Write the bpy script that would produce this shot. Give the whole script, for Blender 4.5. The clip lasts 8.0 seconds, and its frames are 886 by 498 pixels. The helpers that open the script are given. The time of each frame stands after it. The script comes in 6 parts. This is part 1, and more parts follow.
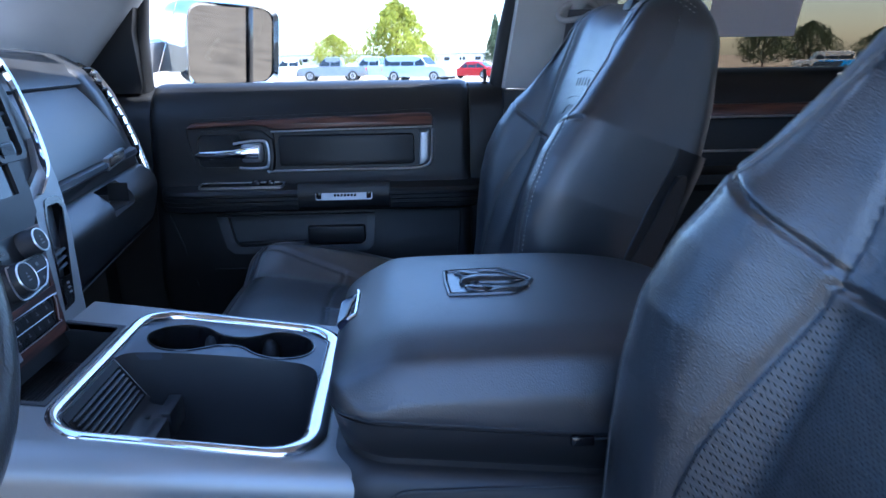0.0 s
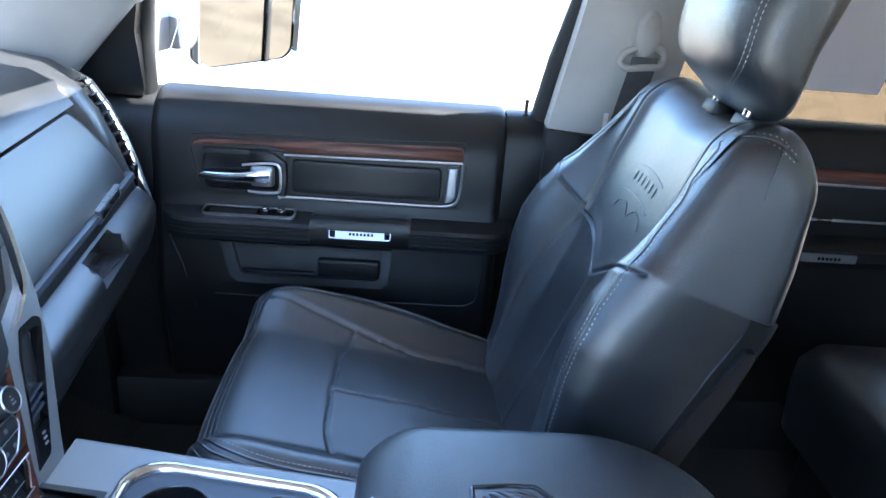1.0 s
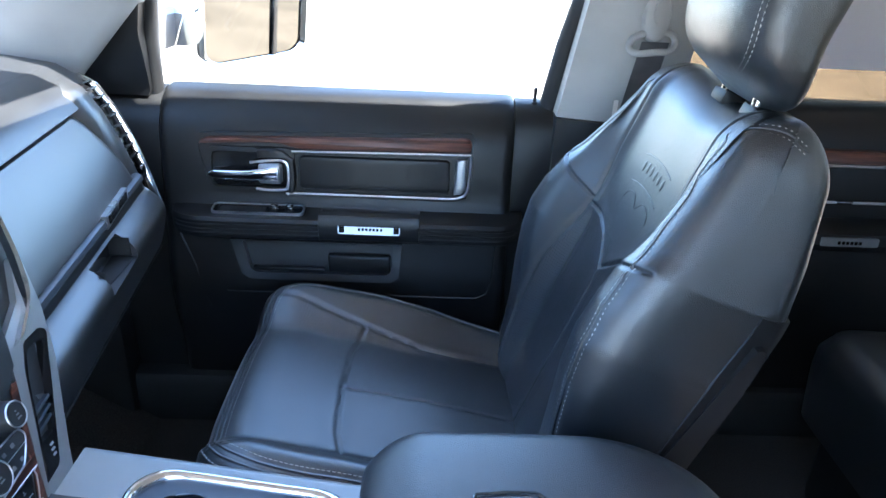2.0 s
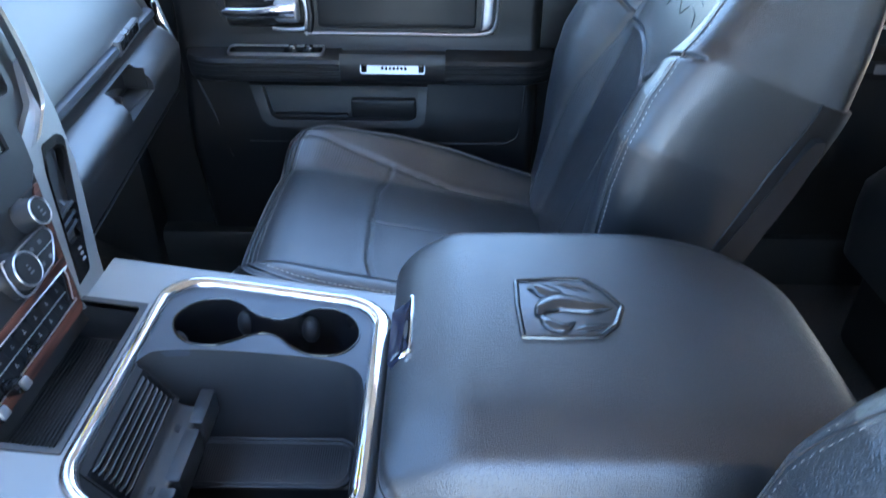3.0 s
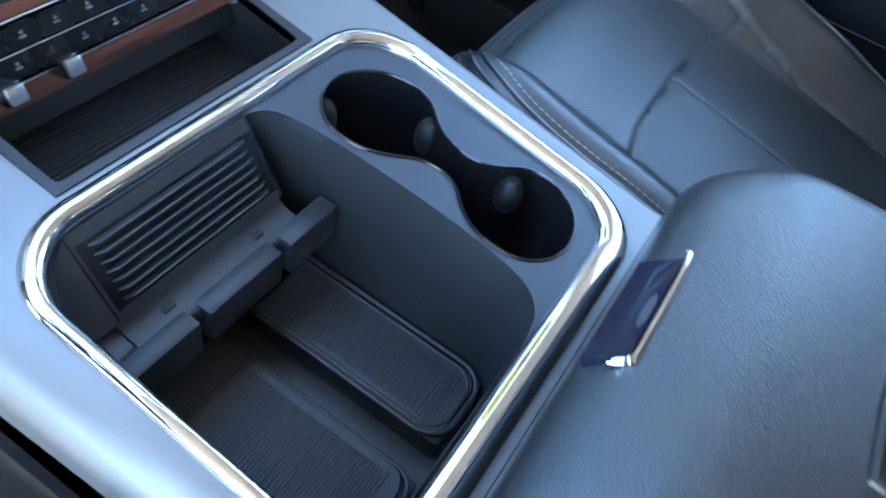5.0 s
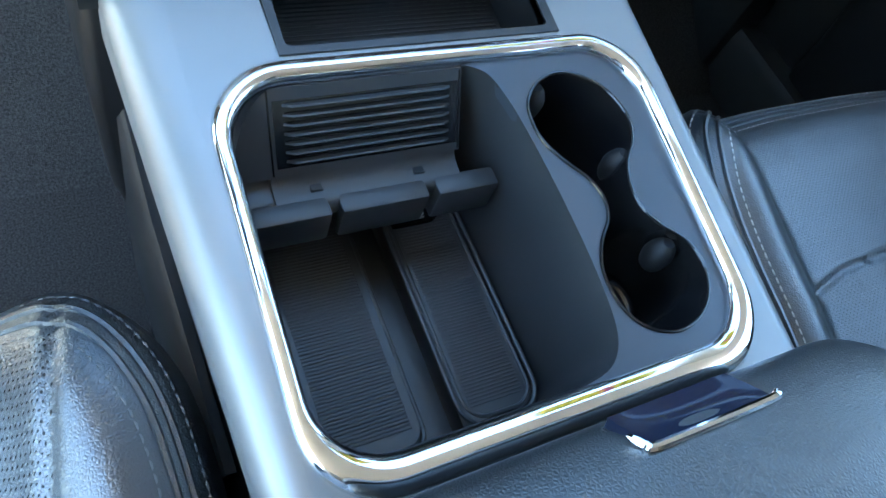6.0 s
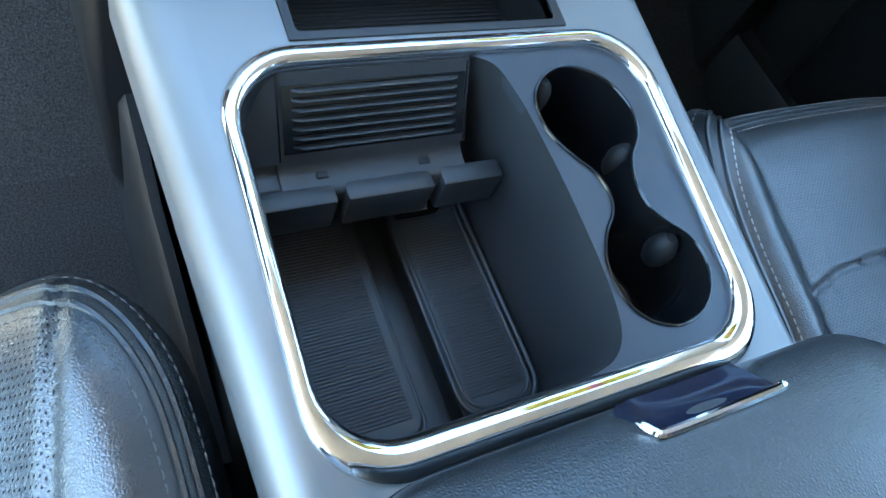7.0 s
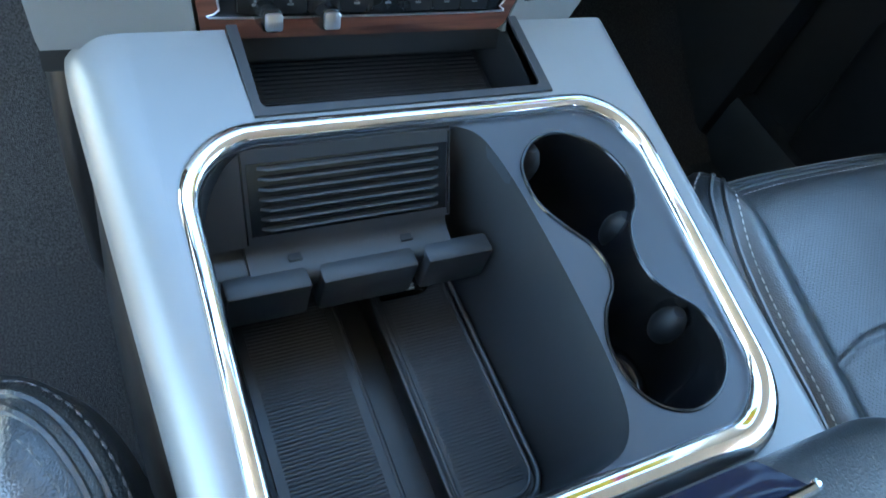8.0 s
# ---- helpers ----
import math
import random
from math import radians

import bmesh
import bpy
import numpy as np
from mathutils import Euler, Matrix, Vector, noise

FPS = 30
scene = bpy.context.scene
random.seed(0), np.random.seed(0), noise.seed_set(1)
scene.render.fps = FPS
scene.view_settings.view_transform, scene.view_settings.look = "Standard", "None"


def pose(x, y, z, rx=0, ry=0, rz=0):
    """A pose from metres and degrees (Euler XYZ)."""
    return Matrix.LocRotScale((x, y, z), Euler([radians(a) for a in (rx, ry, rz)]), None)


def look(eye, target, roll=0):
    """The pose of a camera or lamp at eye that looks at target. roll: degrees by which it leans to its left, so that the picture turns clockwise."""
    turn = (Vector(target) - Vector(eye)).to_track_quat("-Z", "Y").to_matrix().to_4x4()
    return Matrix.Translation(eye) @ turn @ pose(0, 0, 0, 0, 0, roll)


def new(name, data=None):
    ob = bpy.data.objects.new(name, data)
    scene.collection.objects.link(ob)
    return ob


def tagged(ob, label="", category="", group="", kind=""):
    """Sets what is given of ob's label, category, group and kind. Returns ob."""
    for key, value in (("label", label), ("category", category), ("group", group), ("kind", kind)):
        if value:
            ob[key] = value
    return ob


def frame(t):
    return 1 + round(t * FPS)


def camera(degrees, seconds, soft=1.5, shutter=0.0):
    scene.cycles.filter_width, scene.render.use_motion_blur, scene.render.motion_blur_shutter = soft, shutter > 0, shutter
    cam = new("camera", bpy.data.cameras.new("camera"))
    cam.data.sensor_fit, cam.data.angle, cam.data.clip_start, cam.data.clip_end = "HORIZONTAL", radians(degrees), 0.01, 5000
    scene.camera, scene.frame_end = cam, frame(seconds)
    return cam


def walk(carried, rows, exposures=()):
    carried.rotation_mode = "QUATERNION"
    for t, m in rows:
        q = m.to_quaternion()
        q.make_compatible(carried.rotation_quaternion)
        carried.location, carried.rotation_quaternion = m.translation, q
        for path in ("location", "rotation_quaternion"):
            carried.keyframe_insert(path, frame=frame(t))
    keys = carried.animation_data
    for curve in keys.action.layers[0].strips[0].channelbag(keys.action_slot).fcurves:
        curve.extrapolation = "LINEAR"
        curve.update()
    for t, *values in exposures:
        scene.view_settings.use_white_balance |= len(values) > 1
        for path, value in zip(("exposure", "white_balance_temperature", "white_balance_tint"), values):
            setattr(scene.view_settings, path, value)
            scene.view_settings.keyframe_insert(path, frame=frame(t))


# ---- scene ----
cam = camera(64.3, 8.0, 1.5, 0.2)
EXPOSURES = [(0.0, 2.8, 4950, 13), (0.5, 3.75, 5550, 9), (1.0, 3.95, 5550, 8), (2.5, 4.1, 5600, 8), (3.5, 4.25, 5700, 8), (5.0, 4.25, 5700, 3), (6.5, 4.15, 5900, -4), (8.0, 4.15, 5900, -4)]
PATH = [
    (0, (-0.043, -0.681, 1.663), (0.076, 1.246, 1.141), -0.8),
    (0.2, (-0.067, -0.625, 1.719), (0.042, 1.273, 1.098), 0.9),
    (0.3, (-0.079, -0.597, 1.763), (0.024, 1.278, 1.073), 1.7),
    (0.5, (-0.091, -0.55, 1.828), (0.0, 1.3, 1.071), 3.3),
    (1, (-0.075, -0.474, 1.904), (0.04, 1.359, 1.112), 4.8),
    (1.2, (-0.068, -0.461, 1.929), (0.03, 1.364, 1.116), 4.0),
    (2.5, (-0.048, -0.454, 1.907), (-0.014, 1.327, 0.998), 2.2),
    (2.8, (-0.055, -0.467, 1.851), (-0.039, 1.262, 0.845), 1.1),
    (3, (-0.062, -0.472, 1.807), (-0.063, 1.206, 0.719), 0.7),
    (3.5, (-0.079, -0.457, 1.734), (-0.123, 1.11, 0.493), 0.6),
    (4, (-0.088, -0.428, 1.71), (-0.152, 1.044, 0.358), 2.3),
    (4.5, (-0.108, -0.334, 1.652), (-0.231, 1.082, 0.245), 7.9),
    (4.8, (-0.112, -0.265, 1.654), (-0.381, 1.071, 0.19), 14.1),
    (5, (-0.113, -0.227, 1.658), (-0.552, 0.991, 0.133), 17.6),
    (5.2, (-0.115, -0.206, 1.66), (-0.694, 0.888, 0.089), 22.1),
    (6.3, (-0.072, -0.217, 1.675), (-0.846, 0.605, 0.024), 29.3),
    (6.5, (-0.074, -0.221, 1.671), (-0.832, 0.634, 0.03), 31.0),
    (7, (-0.077, -0.221, 1.666), (-0.834, 0.644, 0.029), 31.4),
    (7.5, (-0.08, -0.22, 1.663), (-0.844, 0.672, 0.045), 31.0),
    (8, (-0.089, -0.19, 1.646), (-1.029, 0.676, 0.108), 24.5),
]
walk(cam, [(t, look(eye, target, roll)) for t, eye, target, roll in PATH], EXPOSURES)
from mathutils.geometry import tessellate_polygon

# ---------- world, sun, exposure ----------
SUN_EL, SUN_AZ = 61.0, -13.0     # degrees; azimuth counted from +x (rear of the truck) towards +y (passenger side)
world = bpy.data.worlds.new("sky")
scene.world = world
world.use_nodes = True
wn = world.node_tree
sky = wn.nodes.new("ShaderNodeTexSky")
sky.sky_type, sky.sun_disc = "NISHITA", False
sky.sun_elevation = radians(SUN_EL)
sky.sun_rotation = radians(90 - SUN_AZ)
sky.air_density, sky.dust_density = 1.0, 1.0
wn.links.new(sky.outputs[0], wn.nodes["Background"].inputs[0])
wn.nodes["Background"].inputs[1].default_value = 0.13
sun = new("sun", bpy.data.lights.new("sun", "SUN"))
sun.data.energy, sun.data.angle, sun.data.color = 3.2, radians(0.6), (1.0, 0.91, 0.78)
sd = Vector((math.cos(radians(SUN_EL)) * math.cos(radians(SUN_AZ)), math.cos(radians(SUN_EL)) * math.sin(radians(SUN_AZ)), math.sin(radians(SUN_EL))))
sun.matrix_world = look(sd * 60, (0, 0, 0))

# ---------- materials ----------


def material(name, color, rough=0.5, metal=0.0, spec=0.5):
    m = bpy.data.materials.new(name)
    m.use_nodes = True
    b = m.node_tree.nodes["Principled BSDF"]
    b.inputs["Base Color"].default_value = (*color, 1)
    b.inputs["Roughness"].default_value = rough
    b.inputs["Metallic"].default_value = metal
    b.inputs["Specular IOR Level"].default_value = spec
    return m


def nodes_of(m):
    return m.node_tree.nodes, m.node_tree.links, m.node_tree.nodes["Principled BSDF"]


def coords(m, scale=1.0):
    n, l, b = nodes_of(m)
    c = n.new("ShaderNodeTexCoord")
    mp = n.new("ShaderNodeMapping")
    mp.inputs["Scale"].default_value = (scale, scale, scale) if not isinstance(scale, tuple) else scale
    l.new(c.outputs["Object"], mp.inputs["Vector"])
    return mp.outputs["Vector"]


def vary(m, color2, scale=6.0, lo=0.35, hi=0.7, detail=6):
    """Mix the base colour towards a second one by a noise, and shift the roughness with it."""
    n, l, b = nodes_of(m)
    t = n.new("ShaderNodeTexNoise")
    t.inputs["Scale"].default_value, t.inputs["Detail"].default_value = scale, detail
    l.new(coords(m), t.inputs["Vector"])
    r = n.new("ShaderNodeMapRange")
    r.inputs["From Min"].default_value, r.inputs["From Max"].default_value = lo, hi
    l.new(t.outputs["Fac"], r.inputs["Value"])
    mix = n.new("ShaderNodeMix")
    mix.data_type = "RGBA"
    mix.inputs[6].default_value = b.inputs["Base Color"].default_value[:]
    mix.inputs[7].default_value = (*color2, 1)
    l.new(r.outputs[0], mix.inputs[0])
    l.new(mix.outputs[2], b.inputs["Base Color"])
    rr = n.new("ShaderNodeMapRange")
    base = b.inputs["Roughness"].default_value
    rr.inputs["To Min"].default_value, rr.inputs["To Max"].default_value = base * 0.88, min(1, base * 1.15)
    l.new(t.outputs["Fac"], rr.inputs["Value"])
    l.new(rr.outputs[0], b.inputs["Roughness"])
    return m


def relief(m, kind="noise", scale=200.0, strength=0.2, distance=0.001, detail=3):
    n, l, b = nodes_of(m)
    if kind == "cells":
        t = n.new("ShaderNodeTexVoronoi")
        t.feature = "DISTANCE_TO_EDGE"
        t.inputs["Scale"].default_value = scale
        out = t.outputs["Distance"]
    else:
        t = n.new("ShaderNodeTexNoise")
        t.inputs["Scale"].default_value, t.inputs["Detail"].default_value = scale, detail
        out = t.outputs["Fac"]
    l.new(coords(m), t.inputs["Vector"])
    bp = n.new("ShaderNodeBump")
    bp.inputs["Strength"].default_value, bp.inputs["Distance"].default_value = strength, distance
    l.new(out, bp.inputs["Height"])
    if b.inputs["Normal"].links:
        l.new(b.inputs["Normal"].links[0].from_socket, bp.inputs["Normal"])
    l.new(bp.outputs[0], b.inputs["Normal"])
    return m


def leather(name, color=(0.0135, 0.0152, 0.0172), rough=0.30, cell=500.0, bump=0.62):
    m = vary(material(name, color, rough, spec=1.0), tuple(c * 1.5 for c in color), 9.0)
    b = m.node_tree.nodes["Principled BSDF"]
    b.inputs["Coat Weight"].default_value, b.inputs["Coat Roughness"].default_value = 0.55, 0.32
    relief(m, "cells", cell, bump, 0.42 / cell)
    relief(m, "noise", 60.0, 0.06, 0.003)
    return m


LEATHER = leather("black_leather")
LID_LEATHER = leather("console_lid_leather", (0.0190, 0.0210, 0.0232), 0.38, 500.0, 0.60)
LID_LEATHER.node_tree.nodes["Principled BSDF"].inputs["Specular IOR Level"].default_value = 0.9
LID_LEATHER.node_tree.nodes["Principled BSDF"].inputs["Coat Weight"].default_value = 0.35
STITCH = material("grey_stitch_thread", (0.46, 0.45, 0.43), 0.8)
PLASTIC = relief(vary(material("black_grained_plastic", (0.011, 0.0113, 0.012), 0.46), (0.017, 0.017, 0.018), 14.0), "cells", 900.0, 0.25, 0.0004)
SOFT = relief(vary(material("soft_black_door_skin", (0.0055, 0.0056, 0.0060), 0.42, spec=0.45), (0.0085, 0.0088, 0.0095), 11.0), "cells", 500.0, 0.3, 0.0005)
DASH_SKIN = relief(vary(material("grained_dash_skin", (0.020, 0.0205, 0.022), 0.36, spec=1.0), (0.028, 0.029, 0.031), 11.0), "cells", 420.0, 0.4, 0.0006)
BIN = relief(vary(material("charcoal_bin_plastic", (0.029, 0.0298, 0.0315), 0.42), (0.037, 0.0377, 0.0395), 14.0), "cells", 900.0, 0.25, 0.0004)
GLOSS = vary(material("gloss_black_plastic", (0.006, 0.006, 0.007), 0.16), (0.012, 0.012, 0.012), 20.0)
RUBBER = relief(vary(material("black_rubber", (0.008, 0.008, 0.009), 0.62), (0.014, 0.014, 0.014), 18.0), "noise", 500.0, 0.15, 0.0004)
SILVER = relief(vary(material("satin_silver_paint", (0.285, 0.29, 0.29), 0.42, 0.55), (0.25, 0.255, 0.255), 5.0), "noise", 1500.0, 0.05, 0.0002)
CUPTRIM = vary(material("dark_satin_grey_plastic", (0.075, 0.085, 0.10), 0.38, 0.35), (0.06, 0.07, 0.085), 8.0)
SATIN = vary(material("satin_chrome", (0.68, 0.69, 0.71), 0.28, 1.0), (0.60, 0.61, 0.63), 9.0)
PRINT = material("grey_print", (0.17, 0.175, 0.18), 0.6)
CHROME = vary(material("chrome", (0.86, 0.87, 0.88), 0.06, 1.0), (0.78, 0.79, 0.80), 7.0)
CARPET = relief(vary(material("dark_grey_carpet", (0.030, 0.0285, 0.028), 0.95, spec=0.1), (0.085, 0.080, 0.076), 420.0, 0.35, 0.7), "noise", 900.0, 0.9, 0.003)
PILLAR = relief(vary(material("light_grey_pillar_plastic", (0.36, 0.355, 0.345), 0.6), (0.32, 0.315, 0.305), 9.0), "noise", 700.0, 0.12, 0.0005)
HEADLINER = relief(vary(material("light_grey_headliner", (0.70, 0.675, 0.64), 0.9), (0.64, 0.62, 0.59), 60.0), "noise", 900.0, 0.3, 0.001)
BELT = relief(vary(material("grey_belt_webbing", (0.05, 0.05, 0.055), 0.7), (0.07, 0.07, 0.075), 60.0), "noise", 800.0, 0.3, 0.0005)
RED = vary(material("red_buckle_plastic", (0.55, 0.02, 0.02), 0.4), (0.45, 0.015, 0.015), 30.0)
WHITEPRINT = material("white_print", (0.75, 0.75, 0.75), 0.6)
KEY = vary(material("dark_key_plastic", (0.006, 0.006, 0.0065), 0.28), (0.009, 0.009, 0.0095), 40.0)
SCREEN = vary(material("dark_glass_screen", (0.01, 0.011, 0.013), 0.1), (0.016, 0.016, 0.018), 10.0)
BODY_SILVER = vary(material("pewter_body_paint", (0.30, 0.29, 0.27), 0.3, 0.5), (0.27, 0.26, 0.245), 3.0)


def wood(name, stretch):
    m = material(name, (0.10, 0.04, 0.025), 0.3)
    n, l, b = nodes_of(m)
    t = n.new("ShaderNodeTexNoise")
    t.inputs["Scale"].default_value, t.inputs["Detail"].default_value = 30.0, 8
    l.new(coords(m, stretch), t.inputs["Vector"])
    r = n.new("ShaderNodeValToRGB")
    r.color_ramp.elements[0].position, r.color_ramp.elements[0].color = 0.35, (0.035, 0.012, 0.008, 1)
    r.color_ramp.elements[1].position, r.color_ramp.elements[1].color = 0.7, (0.17, 0.065, 0.04, 1)
    l.new(t.outputs["Fac"], r.inputs[0])
    l.new(r.outputs[0], b.inputs["Base Color"])
    return m


WOOD, WOOD_ACROSS = wood("brown_wood_trim", (0.35, 6.0, 6.0)), wood("brown_wood_crosswise", (6.0, 0.35, 6.0))
BADGE = vary(material("brushed_badge_metal", (0.42, 0.43, 0.45), 0.38, 0.9), (0.36, 0.37, 0.39), 30.0)


def glass(name, color=(1, 1, 1), opacity=0.0):
    m = bpy.data.materials.new(name)
    m.use_nodes = True
    n, l = m.node_tree.nodes, m.node_tree.links
    n.remove(n["Principled BSDF"])
    tr, gl, fr, mx = n.new("ShaderNodeBsdfTransparent"), n.new("ShaderNodeBsdfGlossy"), n.new("ShaderNodeFresnel"), n.new("ShaderNodeMixShader")
    tr.inputs[0].default_value = (*color, 1)
    gl.inputs["Roughness"].default_value = 0.02
    fr.inputs[0].default_value = 1.45
    l.new(fr.outputs[0], mx.inputs[0])
    l.new(tr.outputs[0], mx.inputs[1])
    l.new(gl.outputs[0], mx.inputs[2])
    l.new(mx.outputs[0], n["Material Output"].inputs[0])
    return m


GLASS = glass("clear_side_glass", (0.93, 0.95, 0.94))
TINTED = glass("tinted_rear_glass", (0.33, 0.295, 0.24))
MIRROR = material("mirror_glass", (0.17, 0.155, 0.135), 0.02, 1.0)

# ---------- mesh helpers ----------


def part(name, data, mat, parent=None, label="", smooth=40, kind=""):
    """Link a bmesh, or vertices and faces, as one mesh object."""
    me = bpy.data.meshes.new(name)
    if isinstance(data, tuple):
        me.from_pydata([tuple(map(float, v)) for v in data[0]], [], data[1])
        bm = bmesh.new()
        bm.from_mesh(me)
        bmesh.ops.recalc_face_normals(bm, faces=bm.faces)
        bm.to_mesh(me)
        bm.free()
    else:
        data.to_mesh(me)
        data.free()
    me.materials.append(mat)
    if smooth:
        me.shade_smooth()
        me.set_sharp_from_angle(angle=radians(smooth))
    ob = new(name, me)
    if parent is not None:
        ob.parent = parent
    if label or kind:
        tagged(ob, label, kind=kind)
    return ob


def thing(name, label, category, group="", kind="", at=(0, 0, 0)):
    ob = new(name)
    ob.location = at
    ob.empty_display_size = 0.02
    return tagged(ob, label, category, group, kind)


def join(*sets):
    V, F = [], []
    for v, f in sets:
        o = len(V)
        V += [tuple(p) for p in v]
        F += [tuple(i + o for i in q) for q in f]
    return V, F


def loft(rings, closed=True, cap0=True, cap1=True):
    n = len(rings[0])
    V = [tuple(p) for r in rings for p in r]
    F = []
    for k in range(len(rings) - 1):
        for i in range(n if closed else n - 1):
            j = (i + 1) % n
            F.append((k * n + i, k * n + j, (k + 1) * n + j, (k + 1) * n + i))
    if cap0:
        F.append(tuple(range(n))[::-1])
    if cap1:
        F.append(tuple((len(rings) - 1) * n + i for i in range(n)))
    return V, F


def rrect(x0, x1, y0, y1, r, n=10):
    """Rounded rectangle; r may be one radius or four (x1y1, x0y1, x0y0, x1y0)."""
    r = (r,) * 4 if not isinstance(r, tuple) else r
    out = []
    for (cx, cy, q), a0 in zip(((x1 - r[0], y1 - r[0], r[0]), (x0 + r[1], y1 - r[1], r[1]), (x0 + r[2], y0 + r[2], r[2]), (x1 - r[3], y0 + r[3], r[3])), (0, 90, 180, 270)):
        for k in range(n + 1):
            a = radians(a0 + 90 * k / n)
            out.append((cx + q * math.cos(a), cy + q * math.sin(a)))
    return out


def resample(pts, n, closed=True):
    """Points at even steps along a polyline of any dimension."""
    p = np.array(pts, float)
    if closed:
        p = np.vstack([p, p[:1]])
    d = np.r_[0, np.cumsum(np.linalg.norm(np.diff(p, axis=0), axis=1))]
    t = np.linspace(0, d[-1], n + 1)[:-1] if closed else np.linspace(0, d[-1], n)
    return np.stack([np.interp(t, d, p[:, k]) for k in range(p.shape[1])], 1)


def catmull(pts, n, closed=True):
    p = np.array(pts, float)
    m = len(p)
    out = []
    for i in range(m if closed else m - 1):
        if closed:
            a, b, c, d = p[i - 1], p[i], p[(i + 1) % m], p[(i + 2) % m]
        else:
            a, b, c, d = p[max(i - 1, 0)], p[i], p[i + 1], p[min(i + 2, m - 1)]
        for t in np.linspace(0, 1, 12, endpoint=False):
            out.append(0.5 * (2 * b + (c - a) * t + (2 * a - 5 * b + 4 * c - d) * t * t + (3 * b - a - 3 * c + d) * t ** 3))
    if not closed:
        out.append(p[-1])
    return resample(out, n, closed)


def plate(outer, holes, lift, w0, w1):
    """A slab with holes; lift(x, y, w) gives the place in space."""
    loops = [list(outer)] + [list(h) for h in holes]
    flat = [p for lp in loops for p in lp]
    tris = tessellate_polygon([[Vector((p[0], p[1], 0)) for p in lp] for lp in loops])
    n = len(flat)
    V = [lift(p[0], p[1], w1) for p in flat] + [lift(p[0], p[1], w0) for p in flat]
    F = [tuple(t) for t in tris] + [tuple(i + n for i in t)[::-1] for t in tris]
    o = 0
    for lp in loops:
        m = len(lp)
        F += [(o + i, o + (i + 1) % m, n + o + (i + 1) % m, n + o + i) for i in range(m)]
        o += m
    return V, F


def rbox(x0, x1, y0, y1, z0, z1, r=0.004, seg=2, turn=None):
    bm = bmesh.new()
    bmesh.ops.create_cube(bm, size=1.0)
    for v in bm.verts:
        v.co = Vector(((x0 + x1) / 2 + v.co.x * (x1 - x0), (y0 + y1) / 2 + v.co.y * (y1 - y0), (z0 + z1) / 2 + v.co.z * (z1 - z0)))
    if r:
        bmesh.ops.bevel(bm, geom=bm.edges[:], offset=r, segments=seg, affect="EDGES", profile=0.5)
    if turn is not None:
        bm.transform(turn)
    return bm


def data_of(bm):
    bm.verts.index_update()
    d = ([tuple(v.co) for v in bm.verts], [tuple(v.index for v in f.verts) for f in bm.faces])
    bm.free()
    return d


def tube(pts, r, n=8, closed=False, caps=True):
    p = np.array(pts, float)
    m = len(p)
    rr = np.broadcast_to(np.array(r, float), (m,))
    if closed:
        tan = np.roll(p, -1, 0) - np.roll(p, 1, 0)
    else:
        tan = np.gradient(p, axis=0)
    tan /= np.linalg.norm(tan, axis=1)[:, None] + 1e-12
    up = np.array([0.0, 0.0, 1.0]) if abs(tan[0][2]) < 0.9 else np.array([1.0, 0.0, 0.0])
    rings = []
    u = np.cross(up, tan[0])
    for k in range(m):
        u = u - tan[k] * (u @ tan[k])
        u /= np.linalg.norm(u) + 1e-12
        v = np.cross(tan[k], u)
        rings.append([p[k] + rr[k] * (math.cos(a) * u + math.sin(a) * v) for a in np.linspace(0, 2 * math.pi, n, endpoint=False)])
    if closed:
        rings.append(rings[0])
        return loft(rings, True, False, False)
    return loft(rings, True, caps, caps)


def extrude(profile, axis, a0, a1, steps=1, shift=None):
    """A closed profile carried along one axis; shift(a) moves it sideways."""
    rings = []
    for k in range(steps + 1):
        a = a0 + (a1 - a0) * k / steps
        dx, dy = shift(a) if shift else (0, 0)
        if axis == "x":
            rings.append([(a, p[0] + dx, p[1] + dy) for p in profile])
        elif axis == "y":
            rings.append([(p[0] + dx, a, p[1] + dy) for p in profile])
        else:
            rings.append([(p[0] + dx, p[1] + dy, a) for p in profile])
    return loft(rings)


def ellipsoid(c, r, nu=14, nv=8, turn=None):
    rings = []
    for k in range(1, nv):
        a = math.pi * k / nv - math.pi / 2
        rings.append([Vector((r[0] * math.cos(a) * math.cos(t), r[1] * math.cos(a) * math.sin(t), r[2] * math.sin(a))) for t in np.linspace(0, 2 * math.pi, nu, endpoint=False)])
    m = Matrix.Translation(c) @ (turn if turn is not None else Matrix())
    return loft([[m @ p for p in rg] for rg in rings])


